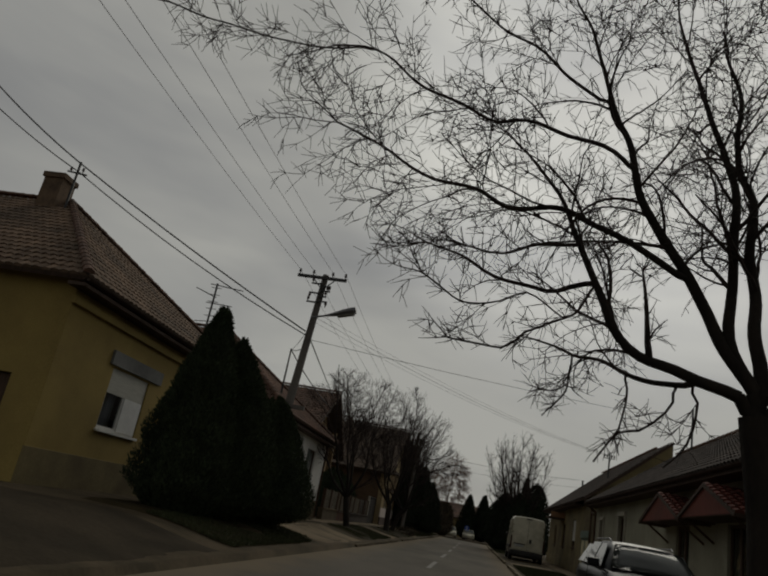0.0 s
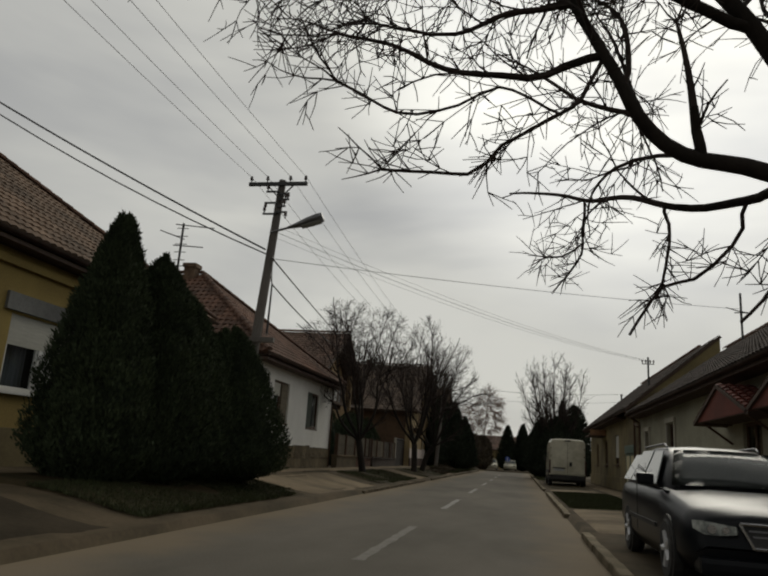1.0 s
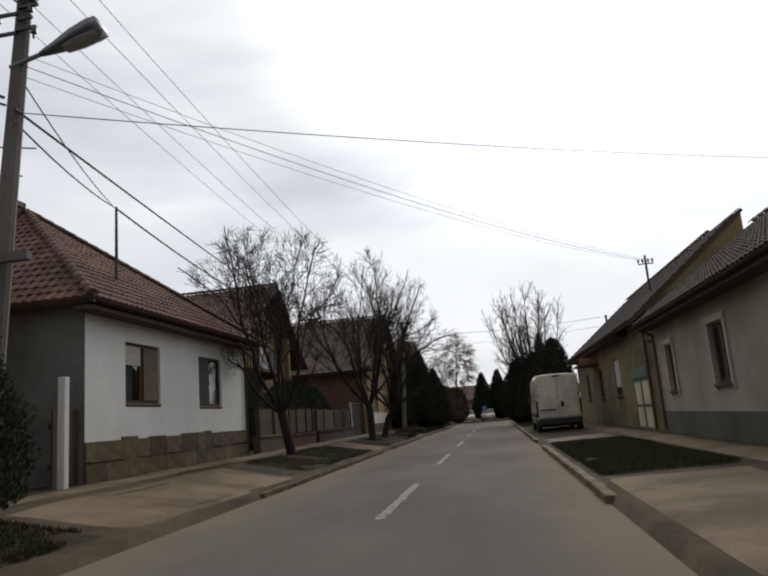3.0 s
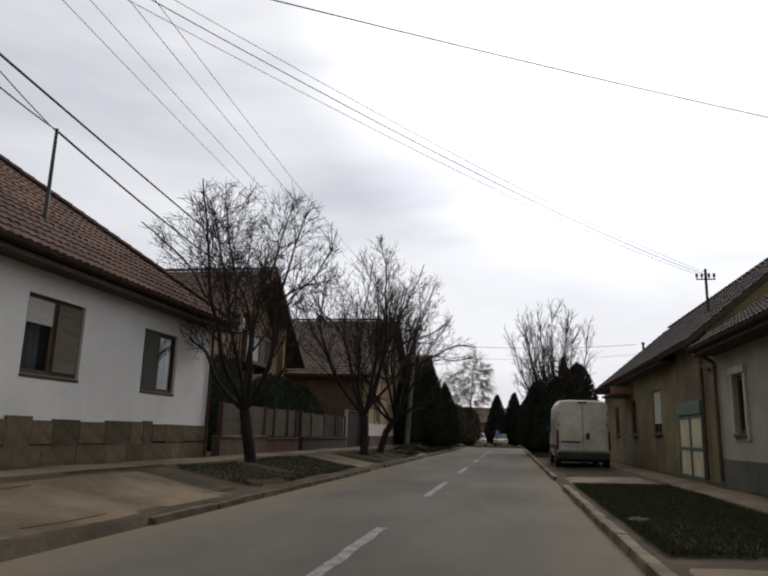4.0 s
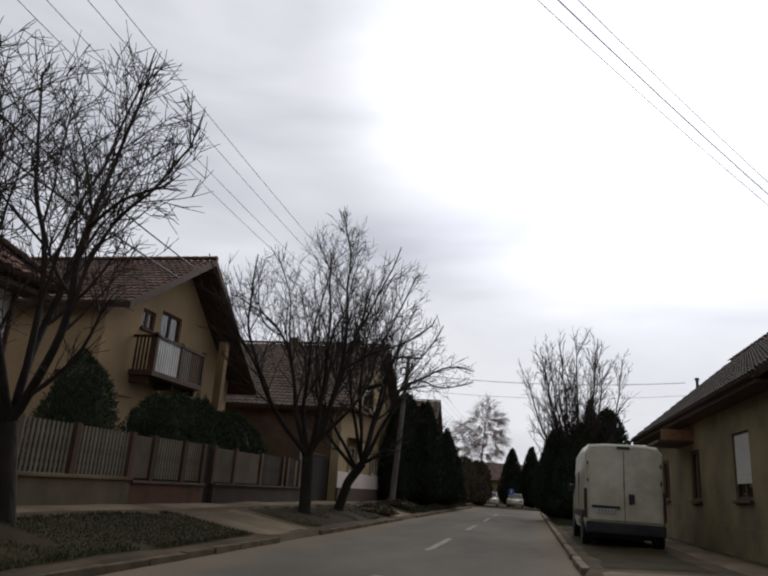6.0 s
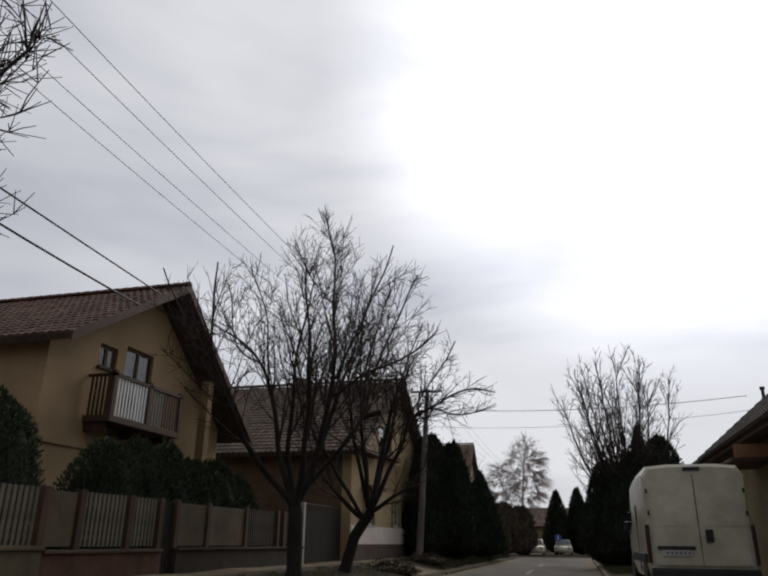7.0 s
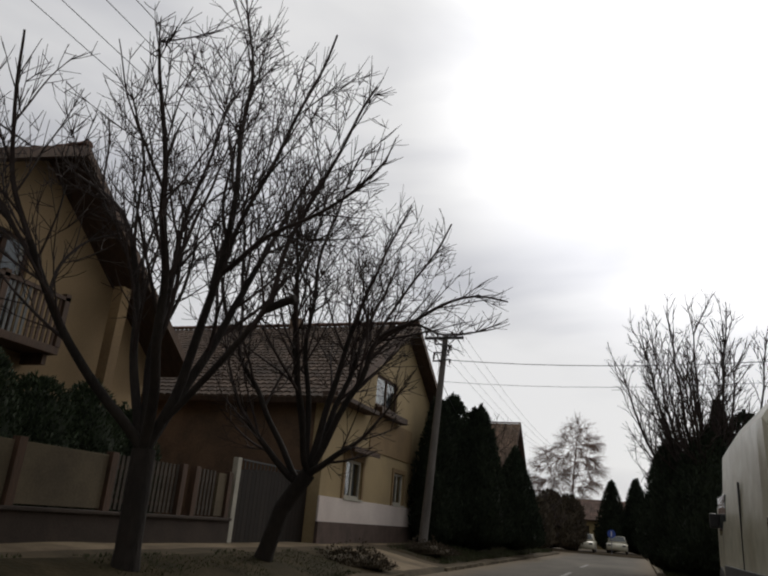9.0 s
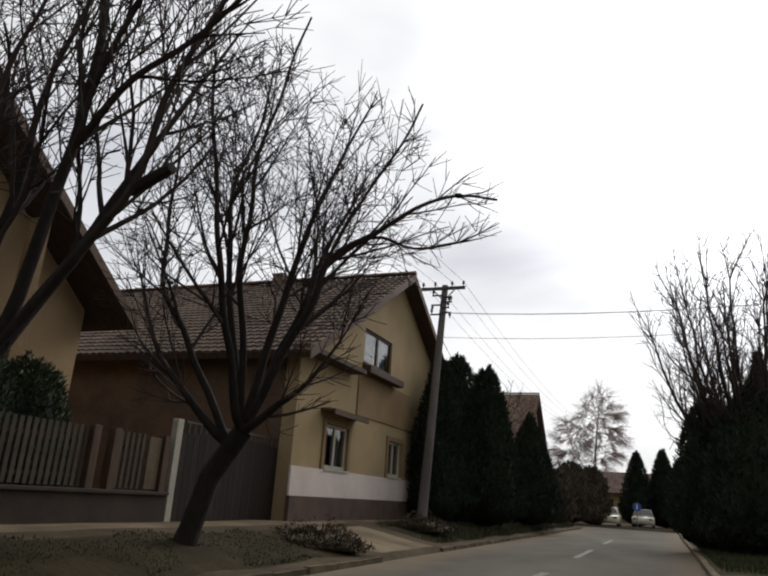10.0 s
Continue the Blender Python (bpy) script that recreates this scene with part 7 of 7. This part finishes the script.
        for a, yy, zl, zh in ((0.44, -0.045, 0.585, 0.655), (0.60, -0.035, 0.565, 0.675), (0.72, 0.0, 0.565, 0.69), (0.805, 0.10, 0.61, 0.685)):
            xx = cx + s * a
            cols.append([(xx, yf + yy, g + zl), (xx, yf + yy + 0.03, g + zh), (cx + s * (a - 0.06), yf + yy + 0.12, g + zh - 0.01), (cx + s * (a - 0.06), yf + yy + 0.12, g + zl + 0.01)])
        bm = loft(cols if s > 0 else [q[::-1] for q in cols])
        part("headlamp", bm, M_LAMPCLEAR, c, "clear headlamp unit")
        for a, yy, rr in ((0.66, -0.032, 0.042), (0.54, -0.045, 0.033)):
            part("reflector", tubes(((cx + s * a, yf + yy, g + 0.62), (cx + s * a, yf + yy + 0.06, g + 0.62), rr), sides=14), M_CHROME, c, "round reflector inside the headlamp")
        part("door_seam", boxes((cx + s * 0.905 - 0.004, cx + s * 0.905 + 0.004, yf + 2.74, yf + 2.755, g + 0.35, g + 0.95)), M_BLACKPL, c)
        part("sill_strip", boxes((cx + s * 0.905 - 0.012, cx + s * 0.905 + 0.012, yf + 1.45, yf + 3.5, g + 0.5, g + 0.55)), M_BLACKPL, c)
        for y in (0.92, 3.62):
            part("wheel_arch", tubes(((cx + s * 0.80, yf + y, g + 0.32), (cx + s * 0.889, yf + y, g + 0.32), 0.36), sides=24), M_BLACKPL, c)
            wheel(c, cx + s * 0.81, yf + y, g + 0.315, 0.315, s, 0.2)
    bm = bmesh.new()
    sheet(bm, [(cx - 0.40, yf - 0.01, g + 0.68), (cx + 0.40, yf - 0.01, g + 0.68), (cx + 0.3, yf - 0.05, g + 0.47), (cx - 0.3, yf - 0.05, g + 0.47)], (0, 0.03, 0))
    grille = part("grille", bm, M_BLACKPL, c, "black grille in a chrome shield frame")
    part("grille_frame", tubes(((cx - 0.41, yf - 0.03, g + 0.685), (cx + 0.41, yf - 0.03, g + 0.685), 0.017), ((cx - 0.41, yf - 0.03, g + 0.685), (cx - 0.3, yf - 0.06, g + 0.47), 0.019), ((cx + 0.41, yf - 0.03, g + 0.685), (cx + 0.3, yf - 0.06, g + 0.47), 0.019), ((cx - 0.3, yf - 0.06, g + 0.47), (cx + 0.3, yf - 0.06, g + 0.47), 0.017), sides=6), M_CHROME, grille, "chrome frame")
    for k in range(3):
        part("grille_bar", boxes((cx - 0.33 + 0.03 * k, cx + 0.33 - 0.03 * k, yf - 0.035, yf - 0.015, g + 0.62 - 0.05 * k, g + 0.635 - 0.05 * k)), M_STEEL, grille)
    part("badge", tubes(((cx, yf - 0.05, g + 0.6), (cx, yf - 0.02, g + 0.6), 0.065), sides=16), M_CHROME, c, "round plain chrome badge")
    part("bumper", boxes((cx - 0.78, cx + 0.78, yf - 0.06, yf + 0.25, g + 0.2, g + 0.36), bevel=0.05), M_CARPAINT, c, "black front bumper")
    part("wiper", tubes(((cx - 0.1, yf + 1.36, g + 0.99), (cx + 0.5, yf + 1.44, g + 1.03), 0.008), ((cx - 0.6, yf + 1.36, g + 0.99), (cx - 0.1, yf + 1.42, g + 1.02), 0.008), sides=5), M_BLACKPL, c)
    return c


car()


def far_car(x, y, colour, label):
    c = thing("car", (x, y, 0.1), label, "car", "cars at the street end")
    secs = []
    for yy, hw, lo, hi in ((-2.1, 0.75, 0.35, 0.7), (-1.9, 0.84, 0.25, 0.8), (0, 0.87, 0.22, 0.92), (1.9, 0.84, 0.25, 0.9), (2.1, 0.75, 0.35, 0.8)):
        secs.append([(x - hw, y + yy, 0.1 + lo), (x - hw, y + yy, 0.1 + hi - 0.1), (x - hw * 0.9, y + yy, 0.1 + hi), (x + hw * 0.9, y + yy, 0.1 + hi), (x + hw, y + yy, 0.1 + hi - 0.1), (x + hw, y + yy, 0.1 + lo)])
    part("body", loft(secs), colour, c, "", True)
    secs = []
    for yy, hb, ht, zt in ((-1.0, 0.78, 0.74, 0.95), (-0.4, 0.78, 0.6, 1.42), (1.2, 0.78, 0.6, 1.43), (1.9, 0.76, 0.7, 0.93)):
        secs.append([(x - hb, y + yy, 0.1 + 0.88), (x - ht, y + yy, 0.1 + zt), (x + ht, y + yy, 0.1 + zt), (x + hb, y + yy, 0.1 + 0.88)])
    part("cabin", loft(secs), colour, c, "", True)
    bm = bmesh.new()
    sheet(bm, [(x - 0.7, y - 0.97, 1.08), (x + 0.7, y - 0.97, 1.08), (x + 0.58, y - 0.5, 1.48), (x - 0.58, y - 0.5, 1.48)], (0, -0.03, 0.02))
    part("windscreen", bm, M_DARKGLASS, c)
    for s in (-1, 1):
        part("headlamp", boxes((x + s * 0.6 - 0.14, x + s * 0.6 + 0.14, y - 2.12, y - 2.0, 0.68, 0.82), bevel=0.02), M_LAMPCLEAR, c)
        for yy in (-1.3, 1.3):
            wheel(c, x + s * 0.76, y + yy, 0.41, 0.31, s, 0.18)


far_car(-3.7, 103.0, M_VANWHITE, "white hatchback at the street end")
far_car(-1.2, 106.4, M_VANWHITE, "pale car beyond the junction")
solo("white_post", boxes((2.28, 2.5, 74.6, 74.8, 0.1, 1.95), bevel=0.02), M_FRAMEW, "white painted post between the dark trees", "post")


def road_sign(x, y, z, label, disc=False):
    sg = thing("road_sign", (x, y, 0.1), label, "road sign")
    part("post", tubes(((x, y, 0.0), (x, y, z + 0.3), 0.03), sides=8), M_STEEL, sg, "grey steel post")
    if disc:
        plate = part("plate", tubes(((x, y - 0.06, z), (x, y - 0.035, z), 0.32), sides=20), M_SIGNBLUE, sg, "round blue sign plate")
        part("mark", boxes((x - 0.04, x + 0.04, y - 0.068, y - 0.06, z - 0.2, z + 0.2)), M_FRAMEW, plate, "plain white mark")
    else:
        plate = part("plate", boxes((x - 0.3, x + 0.3, y - 0.06, y - 0.035, z - 0.3, z + 0.3), bevel=0.008), M_SIGNBLUE, sg, "square blue sign plate")
        part("mark", boxes((x - 0.17, x + 0.17, y - 0.066, y - 0.06, z - 0.15, z + 0.13)), M_FRAMEW, plate, "plain white mark")
    return sg


road_sign(2.1, 80.0, 2.2, "square blue traffic sign on a grey post by the kerb")
road_sign(-1.5, 101.2, 1.65, "round blue traffic sign across the junction", True)

# ---- houses at the far end ----
fh = gable_house("house", "pale gabled house beyond the conifers", -10.6, 10, 103.5, 114.5, 0.1, 109.0, 11.4, 0.95, 0.5, 0.5, M_FARWALL, M_TILE3, [(106, 107.4, 2.2, 3.6), (110.5, 111.9, 2.2, 3.6)], 81)
for y0, y1 in ((106, 107.4), (110.5, 111.9)):
    window_x(fh, -10.6, 1, y0, y1, 2.2, 3.6, M_FRAMEW, "plain", 0.12, "white-framed window")
lb = thing("house", (-5, 126, 0.1), "low dull-yellow house with dark roof across the street end", "house")
part("wall", facade("y", 124.0, 0.4, -7.6, 2, 0.1, lambda a: 3.2, [(-6, -4.6, 1.2, 2.5), (-2, -0.6, 1.2, 2.5)]), M_DULLYEL, lb, "pale plastered front")
part("wall", facade("x", -7.6, 0.4, 124.4, 132, 0.1, lambda a: 3.2), M_FARWALL, lb)
part("wall", facade("x", 1.6, 0.4, 124.4, 132, 0.1, lambda a: 3.2), M_FARWALL, lb)
# one near-black board paints the indoor darkness for both openings
part("recess", boxes((-7, 1, 125, 125.1, 0.2, 3.1)), M_ROOM, lb, "near-black board standing for the unlit rooms")
roof_face(lb, "roof", ((-8.2, 123.5, 3.1), (2.6, 123.5, 3.1), (2.6, 128, 5.5), (-8.2, 128, 5.5)), M_TILE2, 91, "dark tile slope", width=0.4, course=0.5)
roof_face(lb, "roof", ((2.6, 132.5, 3.1), (-8.2, 132.5, 3.1), (-8.2, 128, 5.5), (2.6, 128, 5.5)), M_TILE2, 92, "dark tile slope", width=0.6, course=0.8)

# ---- plinth stones of the white house ----
rng = random.Random(5)
stone_meshes = []
for k in range(6):
    bm = boxes((0, 0.06, -0.5, 0.5, -0.5, 0.5), bevel=0.018)
    for v in bm.verts:
        v.co.x += 0.012 * noise.noise(v.co * 2.5 + Vector((k * 3.7, 0, 0)))
    stone_meshes.append(mesh_of("stone", bm, M_STONE))
inv = base_inverse(wh)
z = 0.28
for row in range(2):
    hgt = (0.56, 0.48)[row]
    y = 28.66 - rng.uniform(0, 0.3)
    while y < 38.3:
        wdt = rng.uniform(0.4, 1.15)
        a, b = max(28.66, y), min(38.36, y + wdt)
        if b - a > 0.1:
            ob = new("stone", stone_meshes[rng.randrange(6)])
            ob.parent, ob.matrix_parent_inverse = wh, inv
            ob.matrix_basis = Matrix.Translation((WX + 0.008, (a + b) / 2, z + hgt / 2)) @ Matrix.Diagonal((1, (b - a - 0.006), hgt - 0.008 + rng.uniform(-0.1, 0.12) * (row == 1), 1))
        y += wdt
    z += hgt
